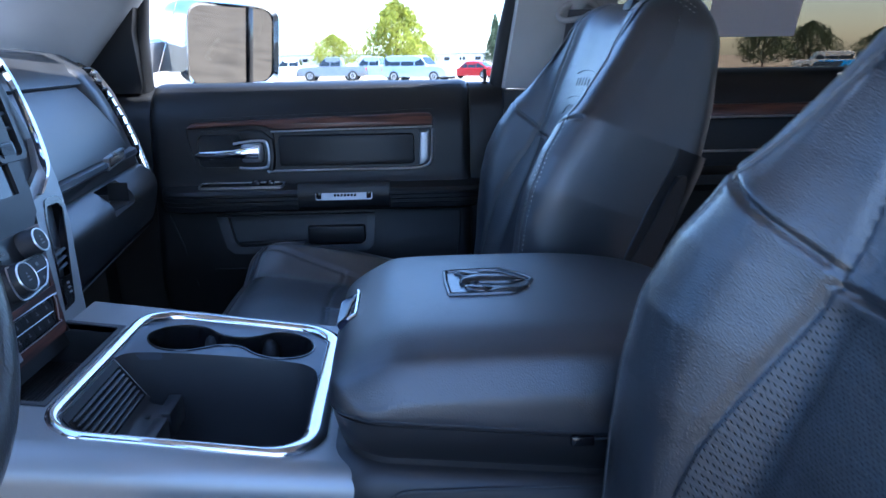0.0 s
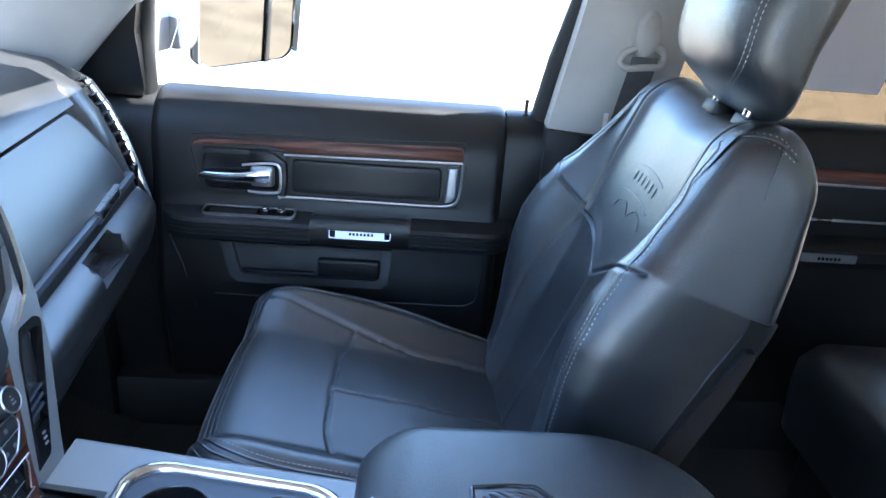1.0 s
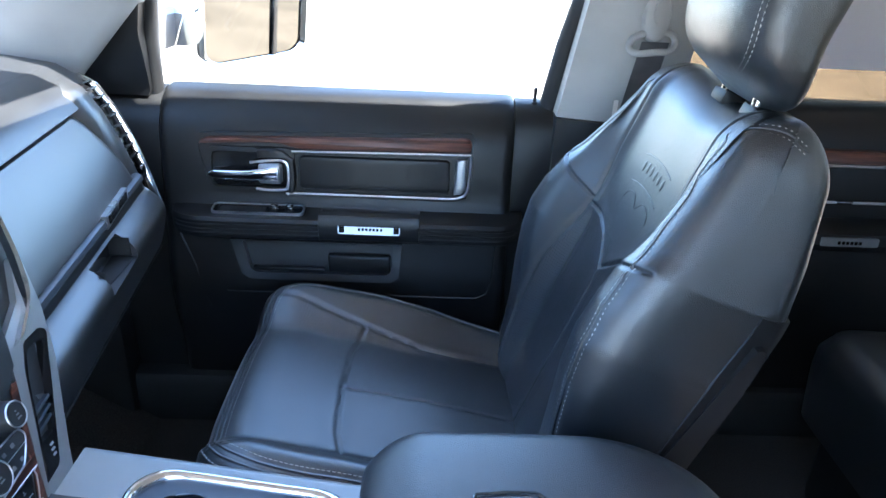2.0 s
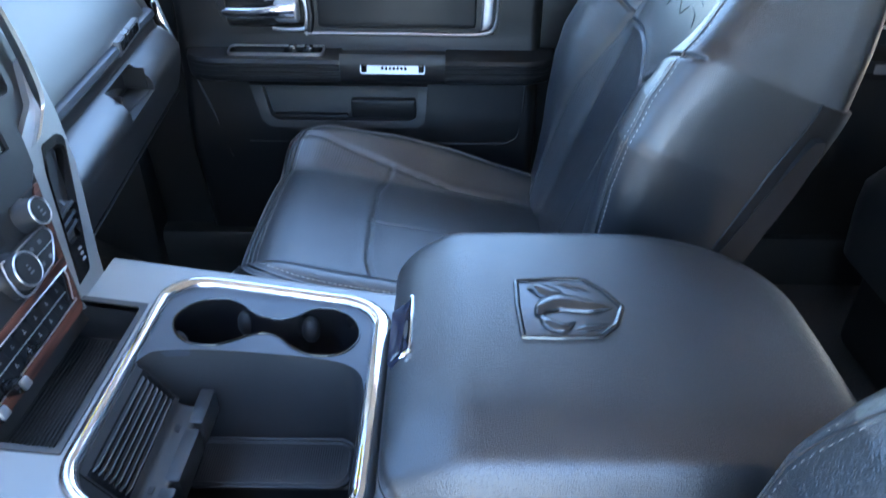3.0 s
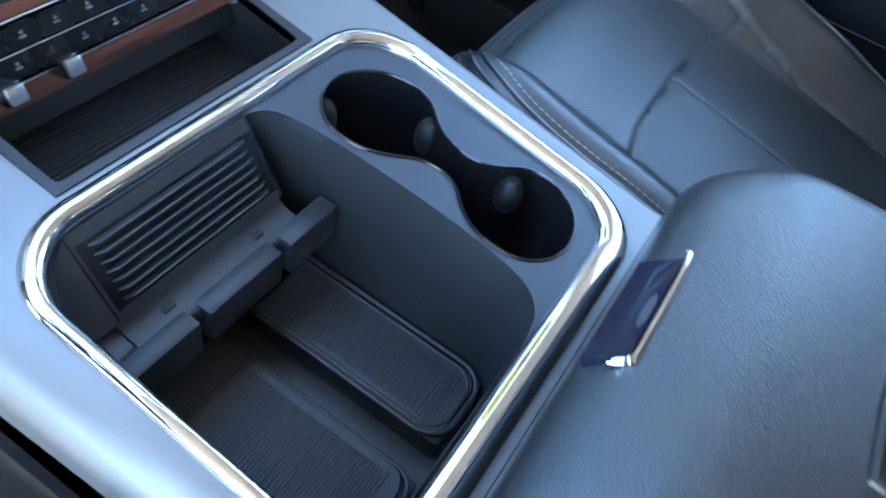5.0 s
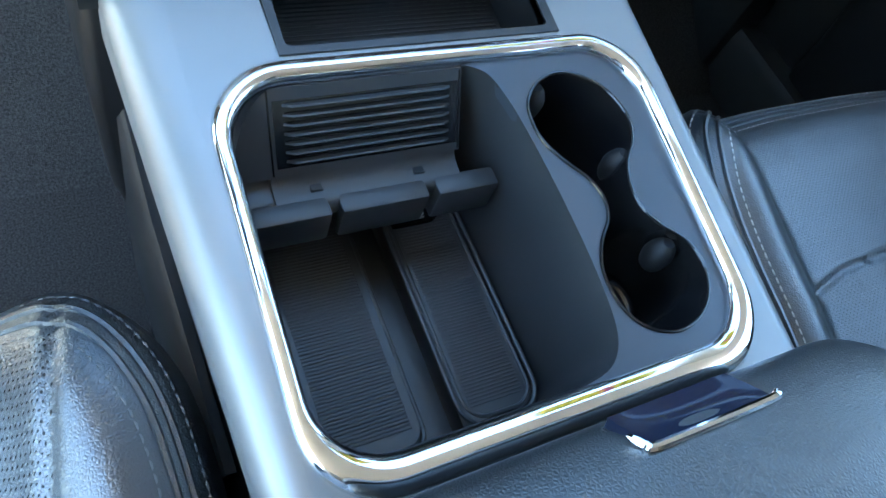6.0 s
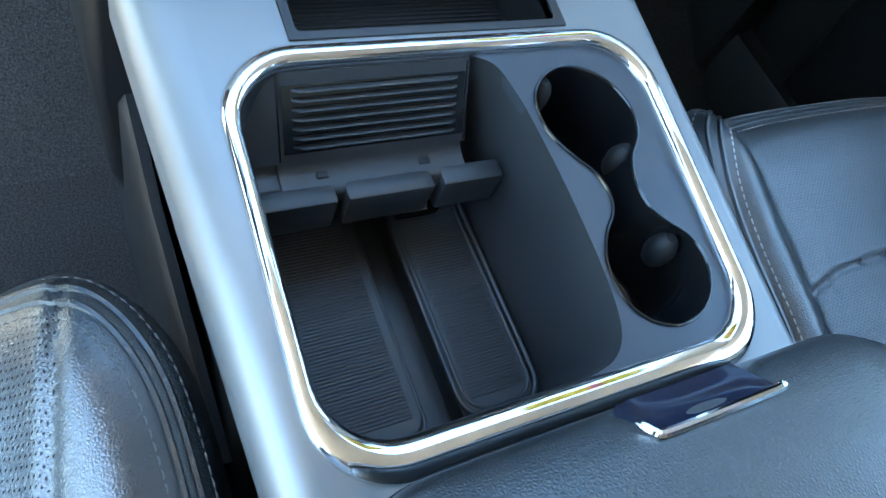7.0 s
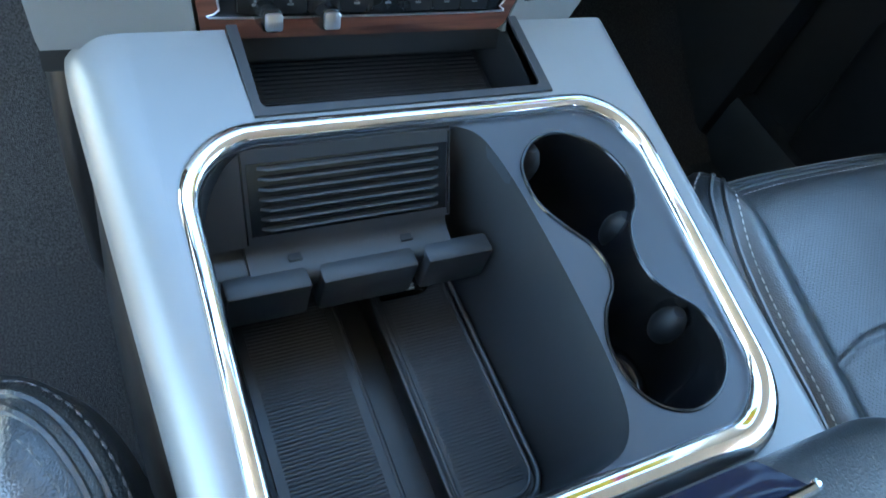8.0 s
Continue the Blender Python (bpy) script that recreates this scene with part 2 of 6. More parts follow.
def stitches(points, normals, length=0.0050, gap=0.0016, r=0.00055):
    """A run of short thread stitches along a line on a surface."""
    p, nn = np.array(points, float), np.array(normals, float)
    d = np.r_[0, np.cumsum(np.linalg.norm(np.diff(p, axis=0), axis=1))]
    V, F = [], []
    s = 0.0
    while s + length < d[-1]:
        a = np.array([np.interp(s, d, p[:, k]) for k in range(3)])
        b = np.array([np.interp(s + length, d, p[:, k]) for k in range(3)])
        n = np.array([np.interp(s, d, nn[:, k]) for k in range(3)])
        n /= np.linalg.norm(n) + 1e-9
        t = (b - a) / (np.linalg.norm(b - a) + 1e-9)
        q = np.cross(n, t)
        o = len(V)
        mid = (a + b) / 2 + n * r * 0.7
        for c in (a - n * r * 0.5, b - n * r * 0.5):
            V += [tuple(c + q * r), tuple(c - q * r)]
        V += [tuple(mid + q * r * 1.3), tuple(mid - q * r * 1.3)]
        F += [(o, o + 1, o + 5, o + 4), (o + 4, o + 5, o + 3, o + 2), (o, o + 4, o + 2), (o + 1, o + 3, o + 5)]
        s += length + gap
    return V, F


def seg_dist(px, py, line):
    """Distance of arrays of points to a polyline."""
    best = np.full(np.shape(px), 9.0)
    for (ax, ay), (bx, by) in zip(line[:-1], line[1:]):
        dx, dy = bx - ax, by - ay
        t = np.clip(((px - ax) * dx + (py - ay) * dy) / (dx * dx + dy * dy + 1e-12), 0, 1)
        best = np.minimum(best, np.hypot(px - ax - t * dx, py - ay - t * dy))
    return best


def smooth_step(x, a, b):
    t = np.clip((x - a) / (b - a), 0, 1)
    return t * t * (3 - 2 * t)

# ---------- shell of the cab (setting) ----------
FLOOR_Z = 0.90


def slab(name, quad, thick, mat, label, normal):
    """A flat panel through four corners, thickened along a direction away from the cabin."""
    nv = Vector(normal).normalized() * thick
    a = [Vector(q) for q in quad]
    return tagged(part(name, loft([[p for p in a], [p + nv for p in a]]), mat, smooth=0), label, name.split("_")[0], kind="structure")


# floor pan with carpet over it, rising to the footwell bulkhead
fl = [(1.9, FLOOR_Z), (-0.62, FLOOR_Z), (-0.90, 1.08), (-1.06, 1.40), (-1.10, 1.40), (-1.10, 0.84), (1.9, 0.84)]
tagged(part("floor", extrude(fl, "y", -0.86, 0.86), CARPET, smooth=30), "dark grey cut-pile carpet on the cab floor", "floor", kind="structure")
slab("bulkhead", [(-1.09, -0.9, 0.9), (-1.09, 0.9, 0.9), (-1.09, 0.9, 1.66), (-1.09, -0.9, 1.66)], 0.05, PLASTIC, "dark bulkhead behind the dashboard", (-1, 0, 0))
slab("wall_rear", [(1.42, -0.86, 0.9), (1.42, 0.86, 0.9), (1.42, 0.86, 1.66), (1.42, -0.86, 1.66)], 0.05, PLASTIC, "dark rear wall of the cab", (1, 0, 0))
# headliner, with a crowned underside
hl = [(-0.36 + 1.86 * k / 12, 2.07 + 0.045 * math.sin(math.pi * k / 12)) for k in range(13)]
hl = hl + [(x, z + 0.035) for x, z in hl[::-1]]
tagged(part("ceiling", extrude(hl, "y", -0.80, 0.80, 6), HEADLINER, smooth=50), "light grey fabric headliner under the cab roof", "ceiling", kind="structure")
# sills below the doors
tagged(part("sill_far", rbox(-1.05, 1.42, 0.80, 0.93, 0.80, 1.02, 0.02), PLASTIC), "black plastic door sill", "sill", kind="structure")
tagged(part("kick_panel", rbox(-1.06, -0.66, 0.78, 0.86, 0.90, 1.58, 0.02), PLASTIC), "black footwell side panel", "panel", kind="structure")
tagged(part("sill_near", rbox(-0.75, 1.3, -0.90, -0.82, 0.82, 0.97, 0.02), PLASTIC), "black plastic door sill", "sill", kind="structure")


def pillar_band(name, lower, upper, thick, mat, label, seg=14, bulge=0.025):
    """A pillar trim between two edges (each edge a pair of points), gently rounded across."""
    (a0, a1), (b0, b1) = [(Vector(p), Vector(q)) for p, q in (lower, upper)]
    inward = Vector((0, -1, 0)) if a0.y > 0 else Vector((0, 1, 0))
    rings = []
    for k in range(seg + 1):
        t = k / seg
        p, q = a0.lerp(b0, t), a1.lerp(b1, t)
        front = [p.lerp(q, s) + inward * bulge * math.sin(math.pi * s) for s in np.linspace(0, 1, 13)]
        rings.append(front + [v - inward * thick for v in (q, p)])
    return tagged(part(name, loft(rings), mat, smooth=60), label, "pillar", kind="structure")


# passenger side: A pillar trim, black sail panel, B pillar
pillar_band("pillar_front", ((-1.04, 0.79, 1.60), (-0.725, 0.850, 1.60)), ((-0.46, 0.66, 2.07), (-0.27, 0.72, 2.07)), 0.06, PILLAR, "light grey moulded windscreen pillar trim")
pillar_band("pillar_front_near", ((-1.04, -0.79, 1.60), (-0.725, -0.850, 1.60)), ((-0.46, -0.66, 2.07), (-0.27, -0.72, 2.07)), 0.06, PILLAR, "light grey moulded windscreen pillar trim")
pillar_band("pillar_middle", ((0.185, 0.835, 1.60), (0.40, 0.835, 1.60)), ((0.245, 0.74, 2.07), (0.43, 0.74, 2.07)), 0.07, PILLAR, "light grey moulded door pillar trim")
pillar_band("pillar_middle_lower", ((0.185, 0.832, 0.92), (0.42, 0.832, 0.92)), ((0.185, 0.832, 1.597), (0.40, 0.832, 1.597)), 0.06, SOFT, "black lower door pillar trim")
pillar_band("pillar_middle_near", ((0.42, -0.835, 0.92), (0.60, -0.835, 0.92)), ((0.44, -0.74, 2.07), (0.60, -0.74, 2.07)), 0.07, PILLAR, "light grey moulded door pillar trim")
pillar_band("pillar_rear", ((1.15, 0.84, 1.60), (1.42, 0.84, 1.60)), ((1.10, 0.72, 2.07), (1.40, 0.72, 2.07)), 0.07, PILLAR, "light grey rear quarter trim")

# front door window: frame, glass
def edge_bar(name, pts, r, mat, label):
    return tagged(part(name, tube(pts, r, 10), mat), label, "trim", kind="structure")


edge_bar("trim_window_front", [(-0.575, 0.90, 1.585), (-0.572, 0.895, 1.70), (-0.555, 0.875, 1.80), (-0.50, 0.84, 1.90), (-0.35, 0.79, 2.04)], 0.016, RUBBER, "black rubber window channel at the front of the door glass")
edge_bar("trim_window_rear", [(0.176, 0.90, 1.58), (0.196, 0.872, 1.72), (0.225, 0.838, 1.86), (0.27, 0.79, 2.05)], 0.020, RUBBER, "black rubber window channel at the rear of the door glass")
wq = [(-0.585, 0.925, 1.56), (0.165, 0.925, 1.56), (0.28, 0.80, 2.06), (-0.36, 0.80, 2.06)]
w1 = tagged(part("window_1", loft([[Vector(p) for p in wq], [Vector(p) + Vector((0, 0.004, 0)) for p in wq]]), GLASS, smooth=0), "clear glass of the passenger door", "window", kind="structure")
w1.visible_shadow = False
wq = [(0.40, 0.915, 1.56), (1.16, 0.915, 1.56), (1.12, 0.80, 2.06), (0.44, 0.80, 2.06)]
w2 = tagged(part("window_2", loft([[Vector(p) for p in wq], [Vector(p) + Vector((0, 0.004, 0)) for p in wq]]), TINTED, smooth=0), "tinted glass of the rear door", "window", kind="structure")
wq = [(-1.06, -0.80, 1.63), (-1.06, 0.80, 1.63), (-0.38, 0.68, 2.08), (-0.38, -0.68, 2.08)]
w3 = tagged(part("window_3", loft([[Vector(p) for p in wq], [Vector(p) + Vector((-0.004, 0, 0.003)) for p in wq]]), GLASS, smooth=0), "clear windscreen glass", "window", kind="structure")
w3.visible_shadow = False
wq = [(1.44, -0.76, 1.62), (1.44, 0.76, 1.62), (1.40, 0.70, 2.06), (1.40, -0.70, 2.06)]
tagged(part("window_4", loft([[Vector(p) for p in wq], [Vector(p) + Vector((0.005, 0, 0)) for p in wq]]), TINTED, smooth=0), "tinted glass of the cab's rear window", "window", kind="structure")


# driver's side behind the open front door: plain rear door and glass
slab("wall_near_rear", [(0.60, -0.85, 0.9), (1.42, -0.85, 0.9), (1.42, -0.87, 1.62), (0.60, -0.87, 1.62)], 0.05, PLASTIC, "plain black rear door on the driver's side", (0, -1, 0))
wq = [(0.60, -0.915, 1.60), (1.30, -0.915, 1.60), (1.24, -0.80, 2.06), (0.60, -0.80, 2.06)]
tagged(part("window_5", loft([[Vector(p) for p in wq], [Vector(p) - Vector((0, 0.004, 0)) for p in wq]]), TINTED, smooth=0), "tinted glass of the other rear door", "window", kind="structure")
# unseen driver's door, swung open forward of the opening, added to block side light
near_door = thing("door_3", "unseen driver's door standing open to block side light, black inner trim and pewter outer skin", "door", kind="structure")
OPEN = Matrix.Translation((-0.74, -0.90, 0)) @ Matrix.Rotation(radians(-77), 4, "Z")
part("outer_skin", rbox(0.0, 1.12, -0.05, -0.01, 0.86, 1.60, 0.015, 2, OPEN), BODY_SILVER, near_door, "pewter painted outer skin")
part("inner_trim", rbox(0.01, 1.10, -0.008, 0.07, 0.92, 1.612, 0.025, 3, OPEN), SOFT, near_door, "black inner trim")
part("armrest", rbox(0.10, 0.80, 0.071, 0.13, 1.35, 1.41, 0.02, 3, OPEN), SOFT, near_door)
part("window_frame", tube([OPEN @ Vector(p) for p in ((0.06, -0.01, 1.60), (0.34, -0.01, 2.04), (0.60, -0.01, 2.08), (1.06, -0.01, 2.06), (1.09, -0.01, 1.60))], 0.022, 8), BODY_SILVER, near_door)
# black sail panel ahead of the door glass
def sail():
    out = [(-0.735, 1.60), (-0.575, 1.60), (-0.574, 1.72), (-0.545, 1.83), (-0.51, 1.90), (-0.58, 1.835), (-0.645, 1.755), (-0.70, 1.66)]
    out = resample(out, 60)
    V, F = plate([tuple(p) for p in out], [], lambda x, z, w: (x, 0.872 - 0.25 * max(0, z - 1.62) - w, z), -0.03, 0.0)
    return V, F


tagged(part("trim_sail", sail(), SOFT), "black grained sail panel ahead of the door glass", "trim", kind="structure")

# ---------- passenger door ----------


def door_profile(z_top=1.618):
    """Door trim section (y, z), from the window sill down, closed behind."""
    inner = [(0.925, z_top), (0.893, z_top - 0.002), (0.872, z_top - 0.009), (0.855, z_top - 0.024), (0.838, 1.572), (0.826, 1.548), (0.819, 1.52), (0.813, 1.46), (0.811, 1.435), (0.806, 1.418),
             (0.800, 1.408), (0.80, 1.36), (0.800, 1.34), (0.792, 1.30), (0.785, 1.24), (0.790, 1.20), (0.815, 1.10), (0.822, 0.98)]
    return inner + [(0.93, 0.98)]


def build_door(name, x0, x1, label, number):
    door = thing(name, label, "door", kind="structure")
    xs = np.r_[x0 + 0.022 * (1 - np.cos(np.linspace(0, math.pi / 2, 7))), x1 - 0.022 * (1 - np.cos(np.linspace(math.pi / 2, 0, 7)))]
    rings = []
    for x in xs:
        e = max(0.0, 1 - min(x - x0, x1 - x) / 0.022)
        d = 0.020 * (1 - math.sqrt(max(0.0, 1 - e * e)))
        rings.append([(x, y + (d if y < 0.92 else 0), z - (0.3 * d if z > 1.6 else 0)) for y, z in door_profile()])
    part("door_panel", loft(rings), SOFT, door, smooth=35)
    return door


door = build_door("door_1", -0.555, 0.112, "black passenger door trim with wood and chrome inlays", 1)
# strip at the rear edge of the panel, and the piece by the dash
part("rear_edge_strip", extrude([(0.925, 1.612), (0.885, 1.609), (0.868, 1.595), (0.852, 1.56), (0.842, 1.45), (0.83, 1.30), (0.84, 0.98), (0.93, 0.98)], "x", 0.1135, 0.192), SOFT, door)
part("front_edge_strip", extrude([(0.925, 1.612), (0.90, 1.609), (0.868, 1.59), (0.84, 1.55), (0.825, 1.43), (0.82, 1.30), (0.84, 0.98), (0.93, 0.98)], "x", -0.70, -0.5565), SOFT, door)


def on_door(z):
    """The panel's y at a height above the armrest."""
    zs, ys = [1.43, 1.46, 1.52, 1.548, 1.572, 1.594], [0.811, 0.813, 0.819, 0.826, 0.838, 0.855]
    return float(np.interp(z, zs, ys))


def door_lift(x, z, w):
    return (x, on_door(z) - w, z)


def inlay(name, pts, mat, label, w0, crown, n=120, lift=None, edge=5):
    """A crowned inlay: rounded towards its outline, so that its edges catch light."""
    out = resample(pts, n)
    nx = np.roll(out, -1, 0) - np.roll(out, 1, 0)
    nx = np.stack([-nx[:, 1], nx[:, 0]], 1) / (np.linalg.norm(nx, axis=1)[:, None] + 1e-9)
    c = out.mean(0)
    if ((out + nx * 0.001 - c) ** 2).sum() > ((out - c) ** 2).sum():
        nx = -nx
    rings = [[(lift or door_lift)(p[0], p[1], w0) for p in out]]
    for k in range(edge + 1):
        t = k / edge
        rings.append([(lift or door_lift)(p[0], p[1], crown * math.sin(t * math.pi / 2)) for p in out + nx * 0.0035 * (1 - math.cos(t * math.pi / 2))])
    V, F = loft(rings, True, True, False)
    m, o = len(out), (len(rings) - 1) * len(out)
    last = [Vector((*(out + nx * 0.0035)[i], 0)) for i in range(m)]
    F += [tuple(o + i for i in t) for t in tessellate_polygon([last])]
    return part(name, (V, F), mat, door, label, 50)


# raised frame round the whole inlay, sunk field inside it
FRAME_O = resample(catmull([(-0.484, 1.526), (-0.478, 1.541), (-0.462, 1.548), (-0.30, 1.5535), (-0.10, 1.5575), (0.020, 1.5615), (0.036, 1.556), (0.040, 1.540), (0.037, 1.462), (0.030, 1.441), (0.012, 1.434), (-0.16, 1.434), (-0.29, 1.436), (-0.304, 1.4375), (-0.44, 1.4385), (-0.462, 1.443), (-0.470, 1.458)], 260), 200)
FRAME_C = np.array([-0.22, 1.494])
FRAME_I = FRAME_C + (FRAME_O - FRAME_C) * np.array([0.975, 0.90])
part("inlay_frame", plate([tuple(p) for p in FRAME_O], [[tuple(p) for p in FRAME_I]], door_lift, -0.004, 0.0055), SOFT, door, smooth=50)
part("inlay_field", plate([tuple(p) for p in FRAME_I], [], door_lift, -0.004, 0.0012), SOFT, door)
# wood strip: broad at the rear, tapering to a rounded tip over the handle
inlay("wood_strip", [(-0.4775, 1.5285), (-0.473, 1.536), (-0.460, 1.5405), (-0.40, 1.5435), (-0.30, 1.5470), (-0.10, 1.5515), (0.015, 1.5555), (0.028, 1.552), (0.0315, 1.543), (0.030, 1.5285), (-0.10, 1.5270), (-0.285, 1.5240), (-0.305, 1.5275), (-0.325, 1.5330), (-0.35, 1.5340), (-0.41, 1.5325), (-0.465, 1.5290)], WOOD, "polished dark brown wood strip", -0.002, 0.012, 180)
# handle bowl with a rounded hood over the grip
part("handle_recess", plate(rrect(-0.462, -0.300, 1.444, 1.5255, 0.014), [rrect(-0.455, -0.309, 1.450, 1.517, 0.012)], door_lift, -0.002, 0.0085), SOFT, door, smooth=50)
part("handle_well", plate(rrect(-0.456, -0.308, 1.449, 1.518, 0.012), [], door_lift, -0.004, 0.0025), GLOSS, door)
inlay("handle_hood", [(-0.372, 1.5255), (-0.345, 1.5275), (-0.322, 1.524), (-0.300, 1.508), (-0.297, 1.470), (-0.302, 1.440), (-0.313, 1.4405), (-0.3135, 1.498), (-0.320, 1.5055), (-0.368, 1.5060)], SOFT, "", -0.002, 0.013, 120)
bar = catmull([(-0.459, 1.476), (-0.43, 1.4768), (-0.395, 1.478), (-0.360, 1.480), (-0.330, 1.481)], 30, False)
rings = []
for i, (x, z) in enumerate(bar):
    h = float(np.interp(i, [0, 2, 18, 24, 29], [0.004, 0.0085, 0.0095, 0.0120, 0.0135]))
    o = 0.013 + 0.011 * math.sin(math.pi * i / 34)
    rings.append([(x, on_door(z) - o - 0.006 * math.copysign(abs(math.cos(t)) ** 0.7, math.cos(t)), z + h * math.copysign(abs(math.sin(t)) ** 0.7, math.sin(t))) for t in np.linspace(0, 2 * math.pi, 20, endpoint=False)])
part("door_handle", loft(rings), CHROME, door, "chrome pull handle", 50)
part("handle_grip", rbox(-0.366, -0.322, on_door(1.48) - 0.022, on_door(1.48) - 0.002, 1.460, 1.499, 0.007, 3), BADGE, door, "satin thumb grip")
cl = catmull([(-0.382, 1.4985), (-0.345, 1.5035), (-0.320, 1.5030), (-0.3125, 1.495), (-0.3105, 1.475), (-0.3125, 1.455), (-0.320, 1.4485), (-0.350, 1.4470), (-0.372, 1.4495)], 70, False)
part("handle_surround", tube([door_lift(x, z, 0.012) for x, z in cl], 0.0030, 8), SATIN, door, "chrome surround")
# padded insert with chrome lines
inlay("insert_pad", rrect(-0.292, -0.008, 1.449, 1.513, 0.010), SOFT, "black grained insert", -0.002, 0.0075, 160)
part("chrome_line", tube([door_lift(x, 1.5215 + 0.0045 * (x + 0.3) / 0.32, 0.0098) for x in np.linspace(-0.305, 0.030, 24)], 0.0024, 8), SATIN, door, "thin chrome line")
part("chrome_line", tube([door_lift(x, z, 0.0080) for x, z in catmull([(-0.312, 1.4375), (-0.303, 1.4405), (-0.15, 1.4405), (-0.02, 1.4405), (0.014, 1.4445), (0.026, 1.457), (0.0295, 1.49), (0.0305, 1.523)], 60, False)], 0.0028, 8), SATIN, door, "thin chrome line")
inlay("pull_bracket", [(0.003, 1.5165), (0.0245, 1.5185), (0.0225, 1.459), (0.014, 1.4485), (0.000, 1.4465)], BADGE, "satin chrome bracket", -0.002, 0.0095, 80)


# armrest: long shelf with rounded nose, three seams on its lower lip
def armrest(x0, x1, taper0, taper1):
    rings = []
    for x in np.linspace(x0, x1, 60):
        f = 1.0
        if taper0:
            f = min(f, math.sqrt(max(0.0, 1 - (1 - min(1, (x - x0) / 0.07)) ** 2)))
        if taper1:
            f = min(f, math.sqrt(max(0.0, 1 - (1 - min(1, (x1 - x) / 0.06)) ** 2)))
        d = 0.012 + 0.056 * f
        yb = 0.815
        sec = [(yb, 1.414), (yb - d + 0.014, 1.411), (yb - d + 0.004, 1.408), (yb - d, 1.402), (yb - d, 1.397), (yb - d + 0.0025, 1.3955), (yb - d + 0.001, 1.394), (yb - d + 0.001, 1.388),
               (yb - d + 0.0035, 1.3865), (yb - d + 0.002, 1.385), (yb - d + 0.002, 1.379), (yb - d + 0.005, 1.3775), (yb - d + 0.004, 1.376), (yb - d + 0.006, 1.368), (yb - d + 0.018, 1.362), (yb, 1.358)]
        rings.append([(x, y, z) for y, z in sec])
    return loft(rings)


part("armrest_front", armrest(-0.535, -0.250, True, False), SOFT, door, smooth=30)
part("armrest_rear", armrest(-0.062, 0.135, False, True), SOFT, door, smooth=30)
# pull cup between them, with the badge plate on its lip
part("pull_cup", extrude([(0.815, 1.392), (0.775, 1.390), (0.770, 1.396), (0.768, 1.418), (0.762, 1.423), (0.750, 1.420), (0.745, 1.412), (0.744, 1.385), (0.750, 1.372), (0.765, 1.362), (0.815, 1.355)], "x", -0.249, -0.063), SOFT, door, smooth=30)
plate_out = rrect(-0.213, -0.098, 1.388, 1.406, 0.004)
part("badge_plate", plate(plate_out, [], lambda x, z, w: (x, 0.7455 - w - 0.35 * (1.397 - z), z), -0.002, 0.0025), BADGE, door, "brushed metal badge plate")
for k in range(2):
    part("badge_screw_block", rbox(-0.211 + 0.101 * k, -0.201 + 0.101 * k, 0.7405, 0.744, 1.390, 1.404, 0.001), GLOSS, door)
for k in range(7):
    part("badge_bar", rbox(-0.176 + 0.0068 * k, -0.1715 + 0.0068 * k, 0.7415, 0.744, 1.3945, 1.3995, 0.0005, 1), GLOSS, door)
# window switch panel on the armrest
tilt = lambda x, y, w: (x, y, 1.4125 + 0.10 * (y - 0.775) + w)
part("switch_rim", plate(rrect(-0.452, -0.280, 0.762, 0.800, 0.010), [rrect(-0.449, -0.283, 0.765, 0.797, 0.008)], tilt, -0.002, 0.0045), SATIN, door, "thin chrome rim")
part("switch_panel", plate(rrect(-0.449, -0.283, 0.765, 0.797, 0.008), [rrect(-0.440, -0.352, 0.768, 0.794, 0.005)], tilt, -0.002, 0.0030), GLOSS, door)
part("switch_well", plate(rrect(-0.441, -0.351, 0.767, 0.795, 0.005), [], tilt, -0.004, 0.0005), RUBBER, door)
for x in (-0.337, -0.308):
    part("window_switch", rbox(x - 0.008, x + 0.008, 0.772, 0.790, 1.413, 1.424, 0.003), GLOSS, door)
    part("switch_mark", rbox(x - 0.003, x + 0.003, 0.776, 0.780, 1.4235, 1.4245, 0.0002, 1), WHITEPRINT, door)


# map pocket below the armrest
def low_lift(x, z, w):
    return (x, float(np.interp(z, [1.20, 1.24, 1.30, 1.34], [0.790, 0.785, 0.792, 0.800])) - w, z)


po = resample([(-0.425, 1.350), (-0.405, 1.283), (-0.39, 1.272), (-0.115, 1.272), (-0.10, 1.283), (-0.095, 1.350)], 90)
pi = resample([(-0.402, 1.348), (-0.388, 1.294), (-0.375, 1.286), (-0.128, 1.286), (-0.115, 1.294), (-0.112, 1.348)], 90)
part("pocket_rim", plate([tuple(p) for p in po], [[tuple(p) for p in pi]], low_lift, -0.003, 0.018), BIN, door, smooth=30)
part("pocket_back", plate([tuple(p) for p in pi], [], low_lift, -0.003, 0.0015), PLASTIC, door)
part("pocket_shelf", rbox(-0.385, -0.245, 0.779, 0.7925, 1.2865, 1.2945, 0.003), SOFT, door)
part("pocket_lip", rbox(-0.238, -0.117, 0.776, 0.7915, 1.288, 1.326, 0.005, 3), SOFT, door)
part("panel_crease", tube([(x, float(np.interp(z, [1.20, 1.24, 1.30, 1.34, 1.36], [0.790, 0.785, 0.792, 0.800, 0.80])) - 0.0008, z) for x, z in ((-0.525, 1.352), (-0.50, 1.29), (-0.478, 1.20))], 0.0022, 6), SOFT, door)
line = catmull([(-0.44, 1.236), (-0.20, 1.236), (0.03, 1.236), (0.065, 1.242), (0.08, 1.262), (0.088, 1.35)], 60, False)
